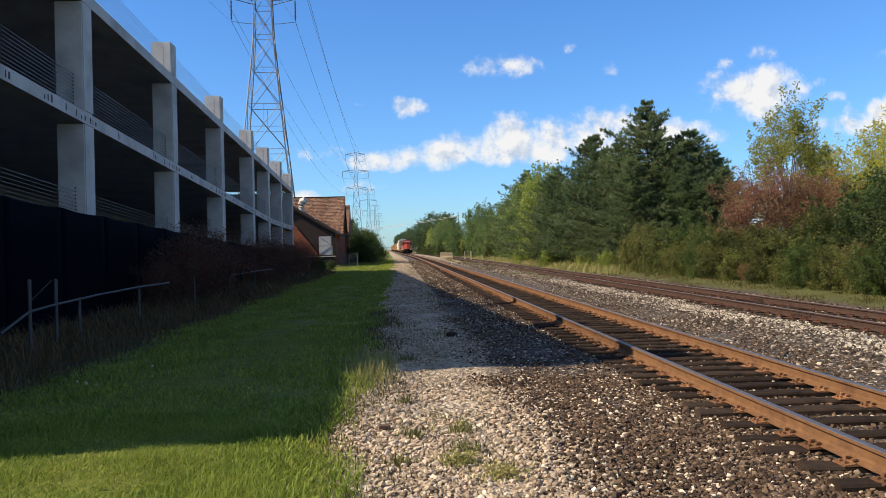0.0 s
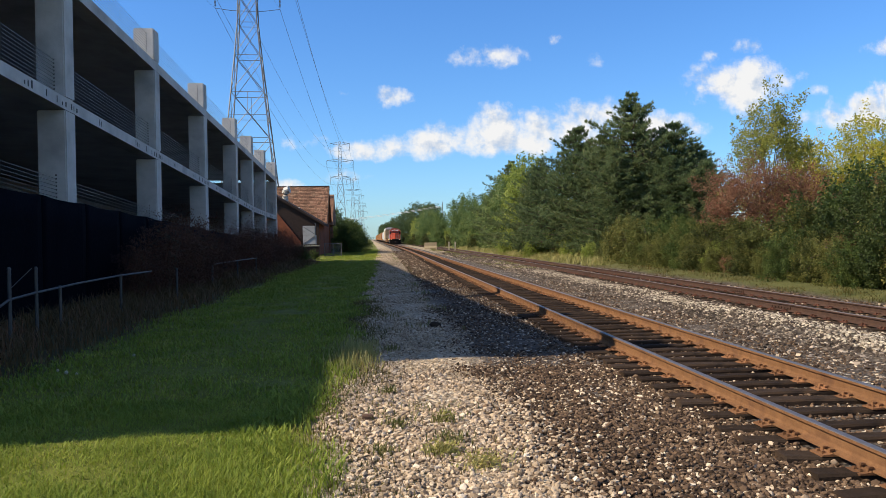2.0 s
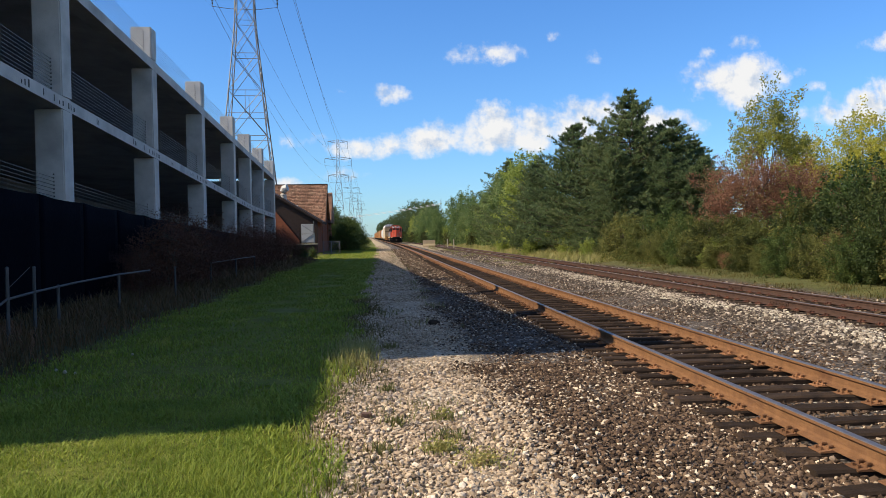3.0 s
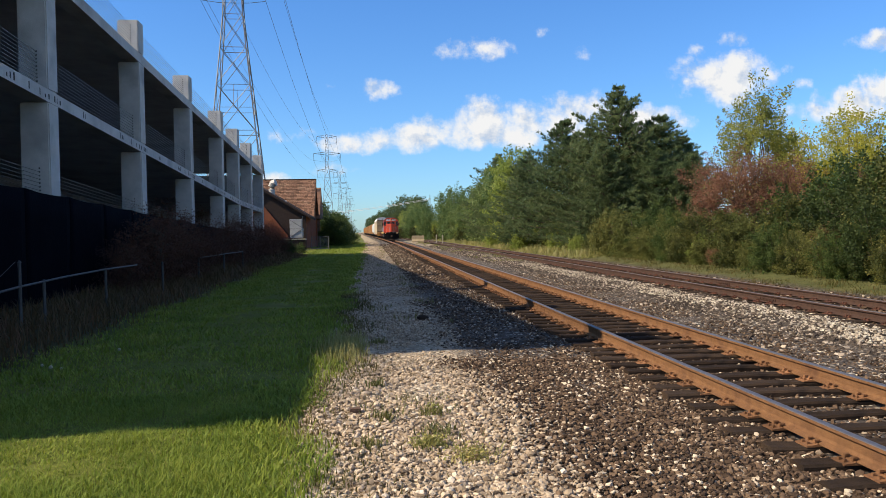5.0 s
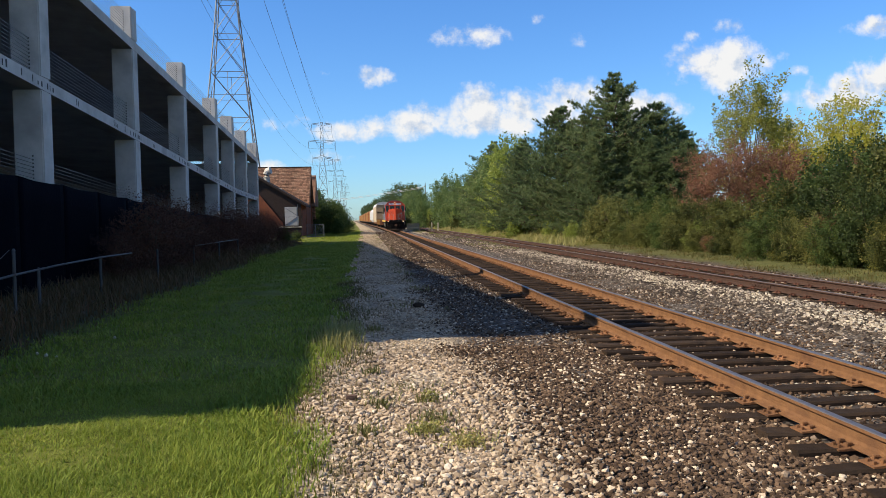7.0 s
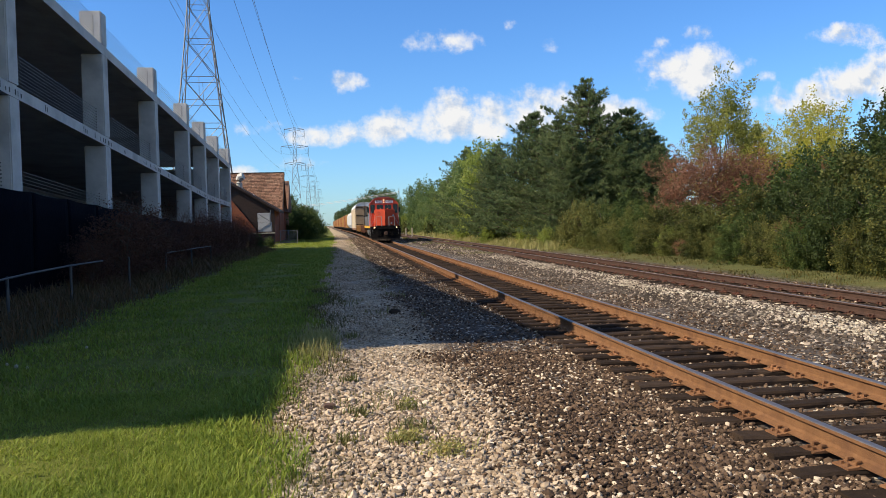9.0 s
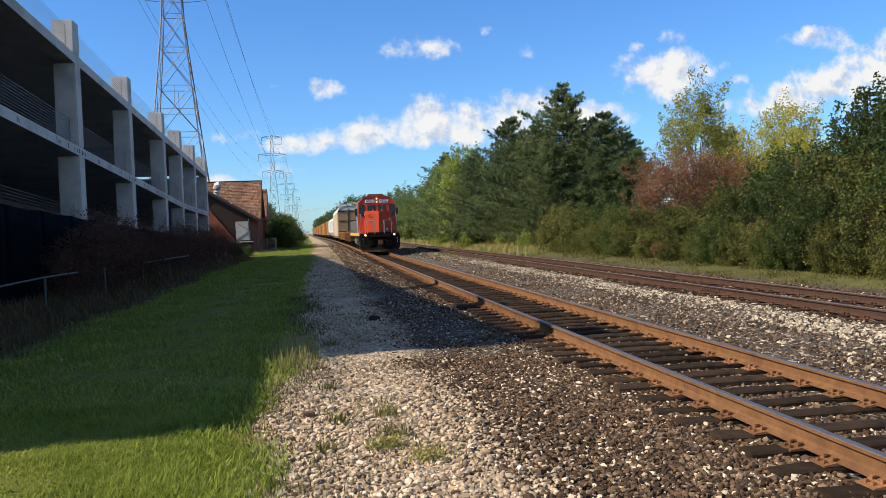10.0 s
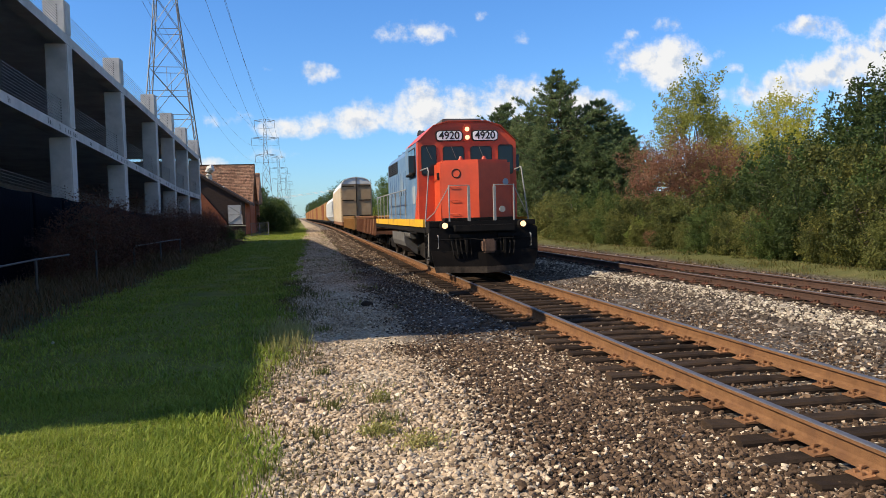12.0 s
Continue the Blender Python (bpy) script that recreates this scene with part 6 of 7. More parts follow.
def build_autorack(length=27.5):
    g = thing("autorack_car", "tall tan enclosed autorack with white rounded roof", "freight car")
    prof = [(-1.55, 1.15), (-1.55, 4.62), (-1.46, 5.02), (-1.22, 5.36), (-0.82, 5.56), (0, 5.68), (0.82, 5.56), (1.22, 5.36), (1.46, 5.02), (1.55, 4.62), (1.55, 1.15)]
    part("body", prism(bmesh.new(), prof, "y", 0.35, length - 0.35), RACK_TAN, g)
    roof = [(a * 1.01, b + 0.02) for a, b in prof[1:-1]] + [(a * 0.98, b - 0.06) for a, b in prof[1:-1][::-1]]
    part("roof", prism(bmesh.new(), roof, "y", 0.20, length - 0.20), RACK_ROOF, g, "white galvanised roof")
    for s in (-1, 1):
        d = part("end_door", B(*sorted((s * 0.03, s * 1.46)), 0.28, 0.36, 1.25, 4.95, bevel=0.012), RACK_DOOR, g, "brown end door")
        up = part("end_door_top", prism(bmesh.new(), [(s * 0.03, 4.97), (s * 1.42, 4.97), (s * 1.16, 5.30), (s * 0.78, 5.48), (s * 0.03, 5.60)], "y", 0.26, 0.36), RACK_ROOF, g)
        for z in (1.75, 3.3, 4.72):
            part("hinge_bar", B(*sorted((s * 0.25, s * 1.42)), 0.22, 0.28, z, z + 0.09), LOCO_BLACK, d)
        for r in range(3):
            for k in range(14):
                y = 0.9 + (length - 1.8) * k / 14
                part("side_panel", B(*sorted((s * 1.551, s * 1.58)), y, y + (length - 1.8) / 14 - 0.07, 1.3 + 1.15 * r, 2.38 + 1.15 * r), RACK_TAN, g)
    part("door_post", B(-0.028, 0.028, 0.20, 0.30, 1.2, 5.66), LOCO_BLACK, g)
    part("deck", B(-1.5, 1.5, 0.1, length - 0.1, 0.80, 1.149), GON_BROWN, g)
    bm = bmesh.new()
    for s in (-1, 1):
        for k in range(12):
            box(bm, *sorted((s * 1.50, s * 1.56)), 0.2, 0.26, 1.4 + 0.3 * k, 1.43 + 0.3 * k)
    part("ladder", bm, LOCO_BLACK, g)
    coupler(g, 0.2, -1)
    truck(g, 3.2)
    truck(g, length - 3.2)
    return g


def build_boxcar(paint, label, length=17.5, height=4.6, roof=None):
    g = thing("boxcar", label, "freight car")
    prof = [(-1.45, 1.05), (-1.45, height - 0.25), (0, height), (1.45, height - 0.25), (1.45, 1.05)]
    part("body", prism(bmesh.new(), prof, "y", 0.5, length - 0.5), paint, g)
    ribs(g, "side_post", paint, 1.451, 0.6, length - 0.6, 15, 1.1, height - 0.35, 0.05, 0.10)
    for s in (-1, 1):
        part("sliding_door", B(*sorted((s * 1.50, s * 1.56)), length / 2 - 1.5, length / 2 + 1.5, 1.15, height - 0.45, bevel=0.02), paint, g)
    bm = bmesh.new()
    for k in range(12):
        y = 0.55 + (length - 1.2) * k / 11
        prism(bm, [(-1.47, height - 0.25), (0, height + 0.005), (1.47, height - 0.25), (1.47, height - 0.20), (0, height + 0.06), (-1.47, height - 0.20)], "y", y, y + 0.08)
    part("roof_ribs", bm, roof or paint, g)
    part("sill", B(-1.3, 1.3, 0.2, length - 0.2, 0.72, 1.049), LOCO_BLACK, g)
    coupler(g, 0.4, -1)
    truck(g, 2.4)
    truck(g, length - 2.4)
    return g


def build_hopper(paint, label, length=17.0):
    g = thing("hopper_car", label, "freight car")
    prof = [(-1.55, 1.7), (-1.55, 3.9), (-1.25, 4.45), (0, 4.65), (1.25, 4.45), (1.55, 3.9), (1.55, 1.7), (0.9, 1.0), (-0.9, 1.0)]
    part("body", prism(bmesh.new(), prof, "y", 1.2, length - 1.2), paint, g)
    ribs(g, "side_rib", paint, 1.551, 1.3, length - 1.3, 9, 1.72, 3.9, 0.05, 0.10)
    for k in range(3):
        y = 2.8 + k * (length - 5.6) / 2
        bm = bmesh.new()
        v = [bm.verts.new(p) for p in ((-0.9, y - 1.7, 1.0), (0.9, y - 1.7, 1.0), (0.9, y + 1.7, 1.0), (-0.9, y + 1.7, 1.0), (-0.4, y - 0.4, 0.45), (0.4, y - 0.4, 0.45), (0.4, y + 0.4, 0.45), (-0.4, y + 0.4, 0.45))]
        for f in ((4, 5, 6, 7), (0, 1, 5, 4), (1, 2, 6, 5), (2, 3, 7, 6), (3, 0, 4, 7)):
            bm.faces.new([v[i] for i in f])
        part("discharge_hopper", bm, paint, g)
    part("running_board", B(-0.4, 0.4, 1.0, length - 1.0, 4.68, 4.72), GALV, g)
    part("end_platform", B(-1.4, 1.4, 0.2, length - 0.2, 0.85, 0.99), LOCO_BLACK, g)
    coupler(g, 0.4, -1)
    truck(g, 1.9)
    truck(g, length - 1.9)
    return g


def build_train():
    TRAIN.append((build_locomotive(), 0.0))
    TRAIN.append((build_gondola(16.6, GON_BROWN, "rust-brown low gondola with ribbed sides", 1.62), 18.4))
    TRAIN.append((build_gondola(19.2, GON_TAN, "ochre-brown low flat gondola, weathered", 1.62), 37.2))
    rack = build_autorack()
    TRAIN.append((rack, 58.4))
    white = build_hopper(CAR_WHITE, "white covered hopper with sloped bays")
    TRAIN.append((white, 86.8))
    TRAIN.append((copy_thing(white, pose(0, 0, 0)), 104.6))
    white["group"] = TRAIN[-1][0]["group"] = "hopper cars"
    orange = build_boxcar(CAR_ORANGE, "orange boxcar with ribbed steel sides")
    rust = build_boxcar(CAR_RUST, "rust-red boxcar with ribbed steel sides")
    orange["group"] = rust["group"] = "boxcars"
    y = 123.6
    TRAIN.append((orange, y))
    TRAIN.append((rust, y + 18.2))
    for k in range(2, 20):
        src = rust if k % 3 == 1 else orange
        TRAIN.append((copy_thing(src, pose(0, 0, 0)), y + 18.2 * k))


build_train()

# ---------------- fence, station, towers ----------------


def build_fence():
    f = thing("pipe_fence", "bent galvanised chain-link fence frame without its mesh", "fence")
    x = -6.72
    for y, h in ((14.68, 1.46), (15.78, 1.43), (16.9, 1.0), (20.7, 1.07), (26.2, 1.03), (31.6, 1.0), (37.0, 1.0), (42.4, 0.98)):
        p = part("post", rod(bmesh.new(), (x, y, -0.3), (x, y, h), 0.034, 8), FENCE_PIPE, f)
        part("cap", rod(bmesh.new(), (x, y, h), (x, y, h + 0.04), 0.042, 8, 0.02), FENCE_PIPE, p)
    part("top_rail", tube(bmesh.new(), [(x, 13.6, 0.62), (x, 14.65, 0.91), (x, 15.75, 0.965), (x, 18, 1.03), (x, 20.7, 1.07), (x, 23.4, 1.065)], 0.024, 6), FENCE_PIPE, f)
    part("top_rail", tube(bmesh.new(), [(x, 31.6, 1.0), (x, 35, 1.0), (x, 38.6, 1.0), (x, 42.4, 0.98)], 0.024, 6), FENCE_PIPE, f)
    part("tie_wire", rod(bmesh.new(), (x, 14.75, 1.12), (x, 15.6, 1.45), 0.006, 5), FENCE_PIPE, f)
    return f


build_fence()
SHINGLE = mat("brown_roof_shingle", (0.20, 0.108, 0.070), (0.135, 0.074, 0.05), 3, 0.9, bump=0.4, fine=30, island="island", dirt_or_sheen=(0.24, 0.15, 0.10))
BRICK = mat("orange_red_brickwork", (0.26, 0.085, 0.04), (0.19, 0.065, 0.035), 2, 0.9, bump=0.3, fine=20, dirt_or_sheen=(0.15, 0.06, 0.035))
DARK_WOOD = mat("dark_stained_trim", (0.045, 0.028, 0.022), (0.03, 0.02, 0.016), 4, 0.8, bump=0.2)
DUCT = mat("sheet_metal", (0.44, 0.42, 0.39), (0.34, 0.325, 0.30), 3, 0.6, 0.25, bump=0.05)
LIMESTONE = mat("weathered_concrete_block", (0.42, 0.38, 0.28), (0.34, 0.31, 0.24), 2, 0.9, bump=0.3)


def shingle_roof(parent, x0, x1, y_eave, z_eave, y_ridge, z_ridge, rows=26):
    """Courses of lapped shingles on a board, one mesh a course so that they can be told apart."""
    part("roof_board", prism(bmesh.new(), [(y_eave, z_eave - 0.12), (y_ridge, z_ridge - 0.12), (y_ridge, z_ridge), (y_eave, z_eave)], "x", x0, x1), DARK_WOOD, parent)
    rnd = random.Random(5)
    for r in range(rows):
        a, b = r / rows, (r + 1.12) / rows
        bm = bmesh.new()
        x = x0 - rnd.uniform(0, 0.3)
        while x < x1:
            w = rnd.uniform(0.22, 0.42)
            xa, xb = max(x, x0), min(x + w - 0.015, x1)
            if xb > xa + 0.02:
                p = lambda f: (y_eave + (y_ridge - y_eave) * f, z_eave + (z_ridge - z_eave) * f)
                (ya, za), (yb, zb) = p(a), p(min(b, 1.0))
                t = rnd.uniform(0.03, 0.055)
                v = [bm.verts.new(q) for q in ((xa, ya - t * .6, za + t), (xb, ya - t * .6, za + t), (xb, yb, zb + 0.012), (xa, yb, zb + 0.012), (xa, ya, za), (xb, ya, za))]
                bm.faces.new((v[0], v[1], v[2], v[3])), bm.faces.new((v[4], v[5], v[1], v[0]))
            x += w
        tagged(part("shingle_course", bm, SHINGLE, parent), kind="stuff")


def build_station():
    g = thing("station_building", "old brick station with steep brown shingle roof", "building")
    y0 = 100.0
    # main block: ridge across, near slope towards the viewer
    part("wall", B(-22.0, -7.3, y0, y0 + 9, -0.3, 4.2), BRICK, g)
    gable = [(y0, 4.2), (y0 + 9, 4.2), (y0 + 4.5, 8.7)]
    part("gable_wall", prism(bmesh.new(), gable, "x", -7.6, -7.3), BRICK, g)
    shingle_roof(g, -22.4, -6.9, y0 - 0.5, 3.85, y0 + 4.5, 8.95)
    part("roof", prism(bmesh.new(), [(y0 + 4.5, 8.8), (y0 + 9.6, 3.7), (y0 + 9.6, 3.85), (y0 + 4.5, 8.95)], "x", -22.4, -6.9), SHINGLE, g)
    part("ridge_cap", B(-22.4, -6.9, y0 + 4.38, y0 + 4.62, 8.93, 9.03), DARK_WOOD, g)
    part("barge_board", prism(bmesh.new(), [(y0 - 0.55, 3.55), (y0 + 4.5, 8.65), (y0 + 4.5, 9.0), (y0 - 0.55, 3.9)], "x", -6.9, -6.82), DARK_WOOD, g)
    # second gable further back
    part("rear_wall", B(-14.0, -7.2, y0 + 9.02, y0 + 17, -0.3, 4.0), BRICK, g)
    part("rear_roof", prism(bmesh.new(), [(y0 + 8.6, 3.9), (y0 + 13, 8.35), (y0 + 17.4, 3.9)], "x", -14.4, -6.75), SHINGLE, g)
    # lean-to wing in front with its falling dark roof line
    wing = [(-20.0, -0.3), (-20.0, 4.3), (-14.0, 7.95), (-7.3, 3.9), (-7.3, -0.3)]
    part("wing_wall", prism(bmesh.new(), wing, "y", y0 - 8, y0 - 7.7), DARK_WOOD, g)
    part("wing_body", prism(bmesh.new(), [(a, b - 0.1) for a, b in wing], "y", y0 - 7.69, y0 - 0.6), BRICK, g)
    part("wing_brick", prism(bmesh.new(), [(-19.9, -0.3), (-19.9, 4.2), (-14.5, 6.9), (-12.0, 5.0), (-9.4, 1.65), (-9.4, -0.3)], "y", y0 - 8.12, y0 - 8.01), BRICK, g, "orange brick wall")
    part("wing_fascia", prism(bmesh.new(), [(-20.6, 3.95), (-14.0, 7.96), (-6.7, 3.55), (-6.7, 3.80), (-14.0, 8.26), (-20.6, 4.25)], "y", y0 - 8.5, y0 - 0.55), DARK_WOOD, g)
    part("window", B(-9.2, -8.3, y0 - 8.06, y0 - 8.0, 1.2, 2.6), WINDOW, g)
    # tall roof vents
    v = part("roof_vent", rod(bmesh.new(), (-11.6, y0 - 4.0, 5.9), (-11.6, y0 - 4.0, 7.2), 0.36, 14), DUCT, g, "sheet-metal roof vent")
    part("cowl", tube(bmesh.new(), [(-11.6, y0 - 4, 7.2), (-11.6, y0 - 4, 7.6), (-11.45, y0 - 4.1, 7.95), (-11.1, y0 - 4.2, 8.05)], 0.44, 12), DUCT, v)
    v = part("roof_vent", rod(bmesh.new(), (-10.3, y0 - 4.0, 4.8), (-10.3, y0 - 4.0, 5.6), 0.25, 12), DUCT, g)
    part("cowl", rod(bmesh.new(), (-10.7, y0 - 4, 5.65), (-9.9, y0 - 4, 5.65), 0.26, 12), DUCT, v)
    return g


build_station()


def build_yard():
    u = thing("ventilation_unit", "silver sheet-metal ventilation unit on the station yard", "machine", at=(-8.0, 90.0, 0))
    part("cabinet", B(-0.9, 0.5, -0.7, 0.7, 1.4, 2.45, bevel=0.02), DUCT, u)
    part("upper_duct", B(-0.95, 0.4, -0.5, 0.6, 2.47, 3.5, bevel=0.02), DUCT, u)
    part("base_frame", B(-0.95, 0.55, -0.75, 0.75, -0.1, 1.39), DARK_WOOD, u)
    part("mast", rod(bmesh.new(), (0.45, 0, 2.4), (0.45, 0, 3.8), 0.03), GALV, u)
    for a, b in (((-0.9, -0.72, 1.45), (0.5, -0.72, 2.4)), ((-0.95, -0.52, 3.45), (0.4, -0.52, 2.55))):
        part("brace", rod(bmesh.new(), a, b, 0.03, 5), GALV, u)
    w = thing("low_wall", "low dark retaining wall in front of the station", "wall")
    part("wall_body", B(-12.5, -6.9, 86.0, 86.4, -0.3, 1.2, bevel=0.03), DARK_WOOD, w)
    part("coping", B(-12.6, -6.8, 85.92, 86.48, 1.2, 1.31, bevel=0.02), LIMESTONE, w)
    f = thing("yard_gate", "small galvanised chain-link gate panel", "gate", at=(-5.6, 90.0, 0))
    for x in (-0.95, 0.0, 0.95):
        part("post", rod(bmesh.new(), (x, 0, -0.2), (x, 0, 1.5), 0.04, 8), GALV, f)
    for z in (0.12, 1.45):
        part("rail", rod(bmesh.new(), (-0.95, 0, z), (0.95, 0, z), 0.03, 6), GALV, f)
    bm = bmesh.new()
    for k in range(-14, 27):
        x = -0.95 + 0.1 * k
        for s in (1, -1):
            x0, x1 = (x, x + 1.3) if s > 0 else (x + 1.3, x)
            p, q = Vector((x0, 0, 0.15)), Vector((x1, 0, 1.45))
            d = q - p
            ts = [t for t in ((-0.95 - p.x) / d.x, (0.95 - p.x) / d.x)]
            lo, hi = max(min(ts), 0), min(max(ts), 1)
            if hi > lo + 0.02:
                rod(bm, p + d * lo, p + d * hi, 0.004, 3)
    part("mesh_infill", bm, GALV, f)
    BARRIER = mat("tan_weathered_concrete", (0.42, 0.33, 0.20), (0.33, 0.255, 0.16), 2.5, 0.9, bump=0.3, dirt_or_sheen=(0.2, 0.16, 0.11))
    b = thing("concrete_barrier", "tan weathered concrete barrier block beside the track", "barrier", at=(8.15, 134.0, 0))
    prof = [(-0.35, -0.2), (-0.35, 0.25), (-0.18, 0.5), (-0.14, 1.15), (0.14, 1.15), (0.18, 0.5), (0.35, 0.25), (0.35, -0.2)]
    part("block", prism(bmesh.new(), prof, "x", -0.95, 0.85), BARRIER, b)
    part("end_block", prism(bmesh.new(), [(p[0] * 1.1, p[1] * 1.03) for p in prof], "x", 0.852, 1.15), BARRIER, b)
    for x, y in ((10.4, 122.0), (11.0, 118.0)):
        m = thing("marker_post", "short pale wooden marker post", "post", at=(x, y, 0))
        part("stake", B(-0.09, 0.09, -0.09, 0.09, -0.2, 1.3, bevel=0.01), LIMESTONE, m)
    s = thing("box_outlet", "small rusty metal box lying in the gravel", "box", at=(-0.18, 8.25, 0.0))
    part("shell", B(-0.06, 0.06, -0.05, 0.05, -0.02, 0.06, bevel=0.010), COUPLER, s)
    for x, y, r in ((-4.55, 11.6, 0.03), (-4.35, 11.45, 0.022), (-4.1, 13.2, 0.028), (-4.75, 11.8, 0.022), (-6.3, 9.9, 0.03)):
        lump = thing("pale_stone", "small pale stone lying in the grass", "stone", "stones in the grass", at=(x, y, 0.06))
        bm = bmesh.new()
        bmesh.ops.create_icosphere(bm, subdivisions=1, radius=r)
        for v in bm.verts:
            v.co *= 1 + 0.35 * noise.noise(v.co * 20 + Vector((x, y, 0)))
        part("stone_body", bm, LIMESTONE, lump)
    s = thing("dark_rock", "dark lump of rock on the shaded gravel", "rock", at=(1.1, 16.8, 0))
    bm = bmesh.new()
    bmesh.ops.create_icosphere(bm, subdivisions=2, radius=0.13)
    for v in bm.verts:
        v.co *= 1 + 0.3 * noise.noise(v.co * 6)
        v.co.z = v.co.z * 0.55 + 0.04
    part("rock_body", bm, TIE, s)


build_yard()


def build_tower(arms, girth=1.0):
    """Lattice transmission tower, three cross arms a side, base at the origin."""
    t = thing("transmission_tower", "grey steel lattice transmission tower with three cross arms", "tower")
    levels = [(0, 3.9), (7.5, 3.15), (14, 2.5), (19.5, 1.95), (24.0, 1.5), (28.0, 1.15), (31.5, 1.05), (35.0, 0.95), (38.6, 0.85), (41.2, 0.75)]
    levels = [(z, w * (girth if z < 25 else 0.5 + girth / 2 if girth == 1 else 0.62)) for z, w in levels]
    for sx in (-1, 1):
        for sy in (-1, 1):
            part("leg", tube(bmesh.new(), [(sx * w, sy * w, z - (0.3 if z == 0 else 0)) for z, w in levels], 0.085, 5, 0.06), STEEL, t)
    for k, ((z0, w0), (z1, w1)) in enumerate(zip(levels, levels[1:])):
        r = 0.038 if k < 4 else 0.034
        for s in (-1, 1):
            for a, b in (((-w0, s * w0, z0), (w1, s * w1, z1)), ((w0, s * w0, z0), (-w1, s * w1, z1)), ((s * w0, -w0, z0), (s * w1, w1, z1)), ((s * w0, w0, z0), (s * w1, -w1, z1)),
                         ((-w1, s * w1, z1), (w1, s * w1, z1)), ((s * w1, -w1, z1), (s * w1, w1, z1))):
                part("brace", rod(bmesh.new(), a, b, r, 4), STEEL, t)
            if k < 3:
                zm, wm = (z0 + z1) / 2, (w0 + w1) / 2
                for a, b in (((-wm, s * wm, zm), (wm, s * wm, zm)), ((0, s * wm, zm), (0, s * w1, z1)), ((s * wm, -wm, zm), (s * wm, wm, zm))):
                    part("brace", rod(bmesh.new(), a, b, r * 0.7, 4), STEEL, t)
    for z, reach in arms:
        for s in (-1, 1):
            bm = bmesh.new()
            w = 0.95
            for sy in (-1, 1):
                rod(bm, (s * w, sy * w, z + 0.9), (s * reach, 0, z + 0.55), 0.05, 4)
                rod(bm, (s * w, sy * w, z), (s * reach, 0, z + 0.5), 0.05, 4)
                for k in (0.33, 0.66):
                    rod(bm, (s * (w + (reach - w) * k), sy * w * (1 - k), z + 0.9 - 0.35 * k), (s * (w + (reach - w) * k), sy * w * (1 - k), z + 0.5 * k), 0.03, 4)
            arm = part("cross_arm", bm, STEEL, t)
            bm = bmesh.new()
            rod(bm, (s * reach, 0, z + 0.5), (s * reach, 0, z - 2.3), 0.03, 5)
            for k in range(14):
                rod(bm, (s * reach, 0, z + 0.2 - 0.165 * k), (s * reach, 0, z + 0.12 - 0.165 * k), 0.13, 8, 0.07)
            part("insulator_string", bm, PORCELAIN, arm)
        part("jumper_bar", tube(bmesh.new(), [(-reach, 0, z - 2.3), (-reach * 0.5, 0, z - 2.55), (0, 0, z - 2.6), (reach * 0.5, 0, z - 2.55), (reach, 0, z - 2.3)], 0.035, 5), STEEL, t)
    return t


NEAR_ARMS = [(32.2, 3.85), (36.4, 5.2), (40.4, 3.9)]
ARMS = [(26.5, 4.0), (33.2, 5.3), (40.0, 3.9)]
TOWERS = [(-17.6, 108.0, 1.113), (-16.4, 318.0, 1.0), (-17.0, 470.0, 0.93), (-18.5, 660.0, 0.95), (-20.5, 860, 0.95)]


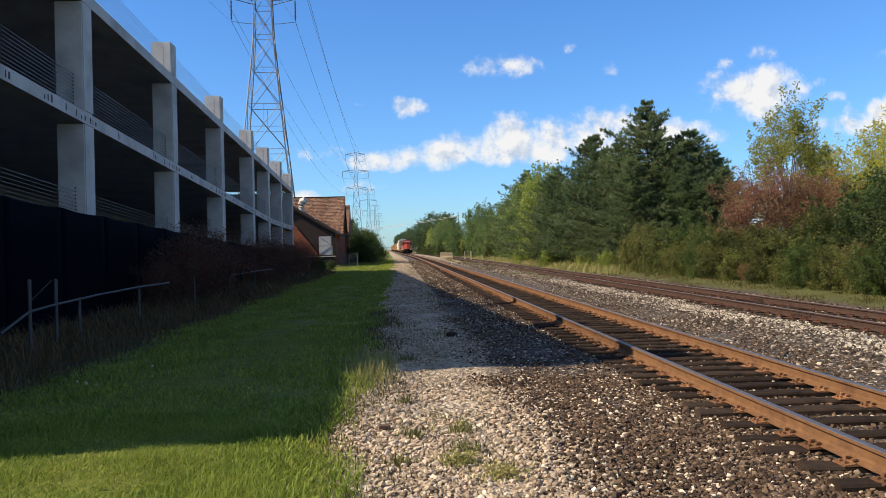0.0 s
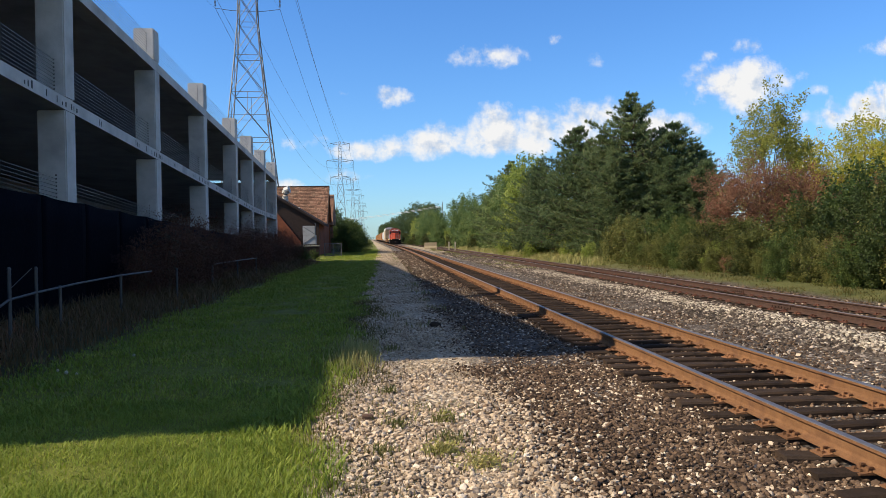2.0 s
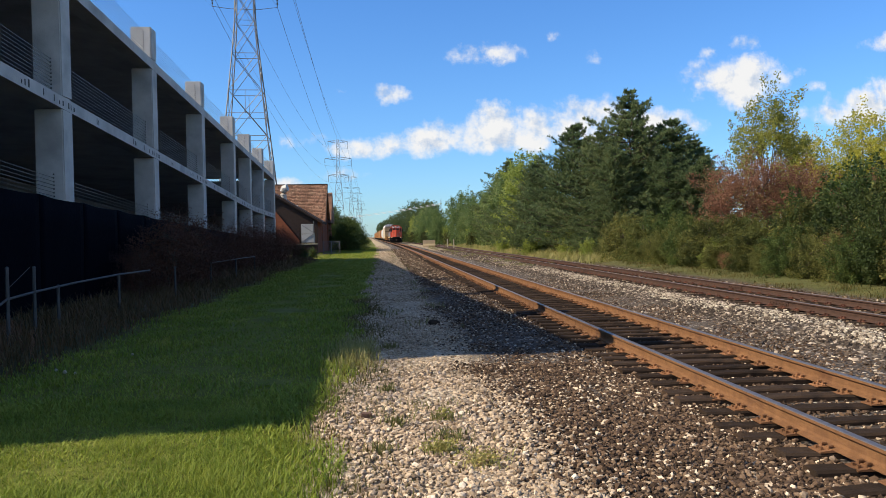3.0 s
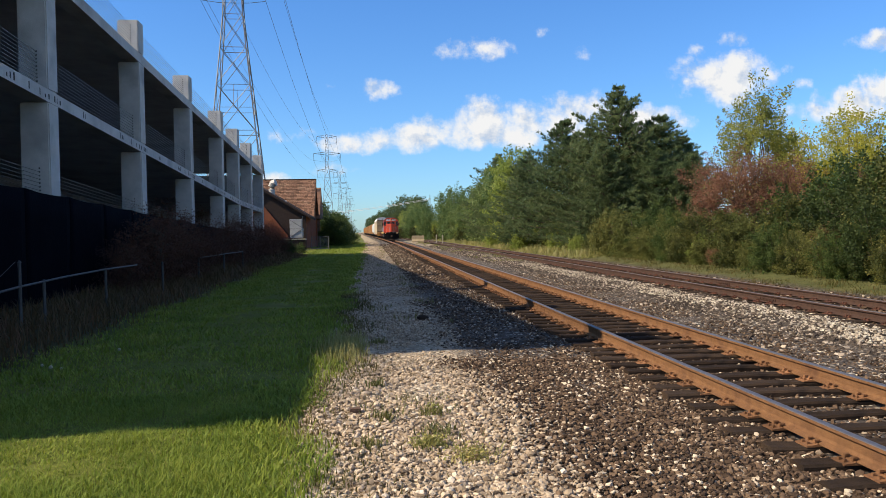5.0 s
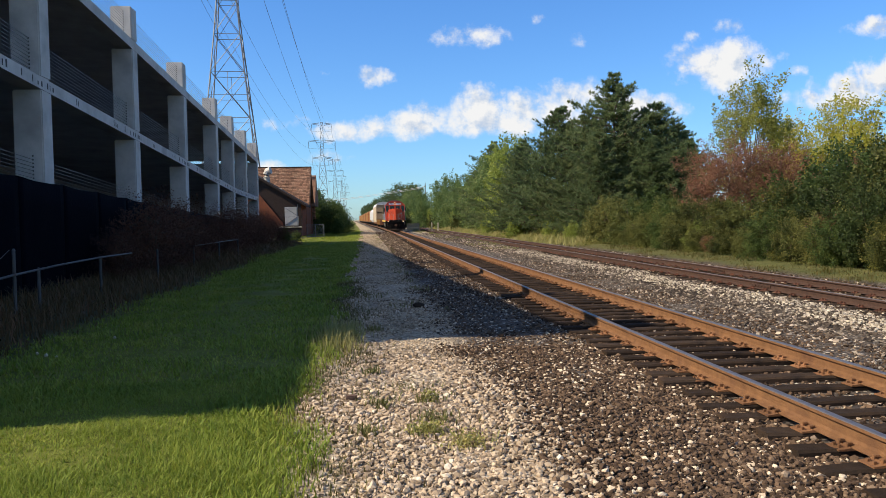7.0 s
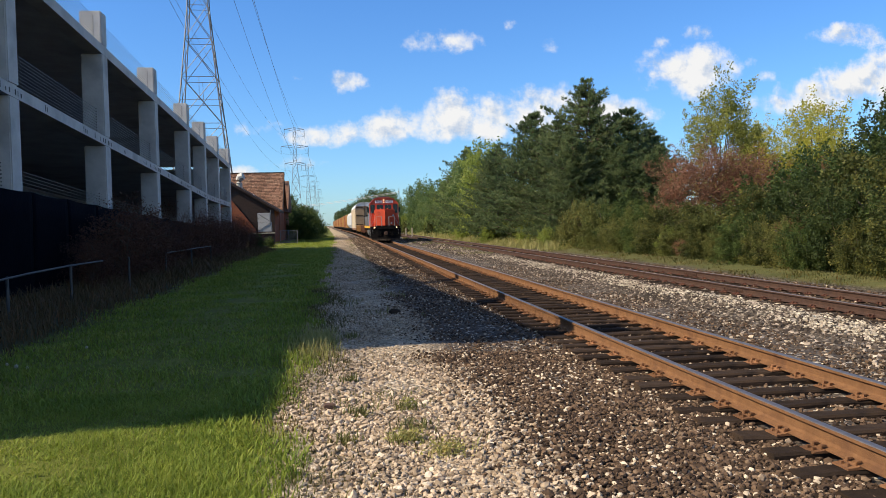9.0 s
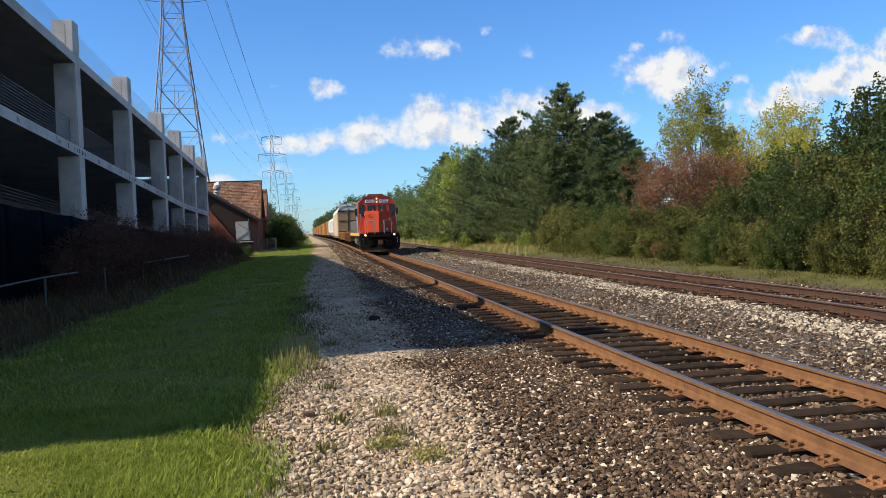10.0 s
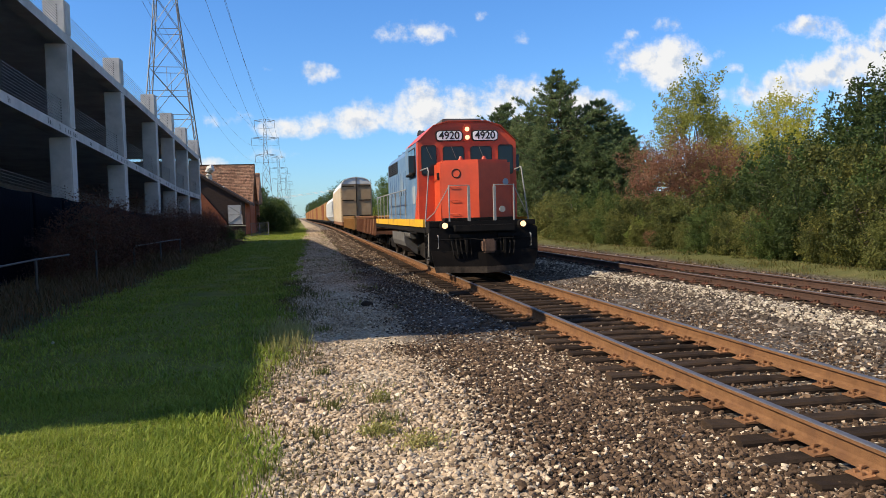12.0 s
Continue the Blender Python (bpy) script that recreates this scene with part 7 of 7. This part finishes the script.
def build_towers():
    for k, (x, y, s) in enumerate(TOWERS):
        if k < 2:
            t = build_tower(ARMS, 0.70) if k else build_tower(NEAR_ARMS)
        ob = place(t, x, y, 0, 3, s, k < 2)
        ob["group"] = "transmission towers"
    spans = [(-15.4, -125.0, 1.0)] + TOWERS[:4]
    for (xa, ya, sa), (xb, yb, sb) in zip(spans, spans[1:]):
        for (z, reach), (z2, reach2) in zip(NEAR_ARMS if ya < 120 else ARMS, NEAR_ARMS if yb < 120 else ARMS):
            for s in (-1, 1):
                p, q = Vector((xa + s * reach * sa, ya, (z - 2.3) * sa)), Vector((xb + s * reach2 * sb, yb, (z2 - 2.3) * sb))
                sag = 0.00011 * (q - p).length ** 2
                pts = [p.lerp(q, f) - Vector((0, 0, 4 * sag * f * (1 - f))) for f in [i / 28 for i in range(29)]]
                tagged(new("conductor", finish(tube(bmesh.new(), pts, 0.014 if ya < 90 else 0.026, 4), WIRE, "conductor")), "thin grey overhead power line between the towers", "power line", "power lines")
    # pole line crossing far off
    pole = thing("utility_pole", "wooden utility pole among the far trees", "pole", at=(20.4, 262.0, -1.5))
    part("shaft", rod(bmesh.new(), (0, 0, -0.5), (0, 0, 15.5), 0.13, 8, 0.09), BARK, pole)
    for z, dz in ((14.3, 3.5), (13.9, 3.8)):
        pts = [Vector((20.4, 262, z - 1.5)).lerp(Vector((-60, 268, z - 7.0)), f) - Vector((0, 0, 2.0 * 4 * f * (1 - f))) for f in [i / 20 for i in range(21)]]
        tagged(new("service_cable", finish(tube(bmesh.new(), pts, 0.05, 4), RACK_ROOF, "service_cable")), "pale cable crossing high over the railway", "power line", "power lines")
    lamp = thing("lamp_post", "dark steel lamp post behind the trees", "lamp post", at=(36.2, 47.0, 0.3))
    part("shaft", rod(bmesh.new(), (0, 0, -0.3), (0, 0, 9.6), 0.16, 10, 0.14), LOCO_BLACK, lamp)
    part("lamp_head", B(0.1, 0.9, -0.2, 0.2, 9.3, 9.55, bevel=0.03), LOCO_BLACK, lamp)


build_towers()

# ---------------- what moves ----------------
SPEED, FRONT_AT_END = 19.3, 20.9


def motions():
    """The train runs along the line towards the viewer; each vehicle follows the bend."""
    for ob, behind in TRAIN:
        rows = []
        for k in range(25):
            t = 0.5 * k
            y = FRONT_AT_END + SPEED * (12.0 - t) + behind
            lean = math.degrees(math.atan2(bend(y + 8) - bend(y), 8))
            rows.append((t, pose(MAIN_X + 0.06 + bend(y), y, RAIL_Z, 0, 0, -lean)))
        walk(ob, rows)
    for ob, y, r in WHEELSETS[:16]:
        turn = math.degrees(SPEED / r / FPS)
        steps = math.ceil(turn / 80)
        if steps > 1:
            turn = 80.0
        walk(ob, [(k / FPS, pose(0, y, r, turn * k % 360, 0, 0)) for k in range(361)])


motions()
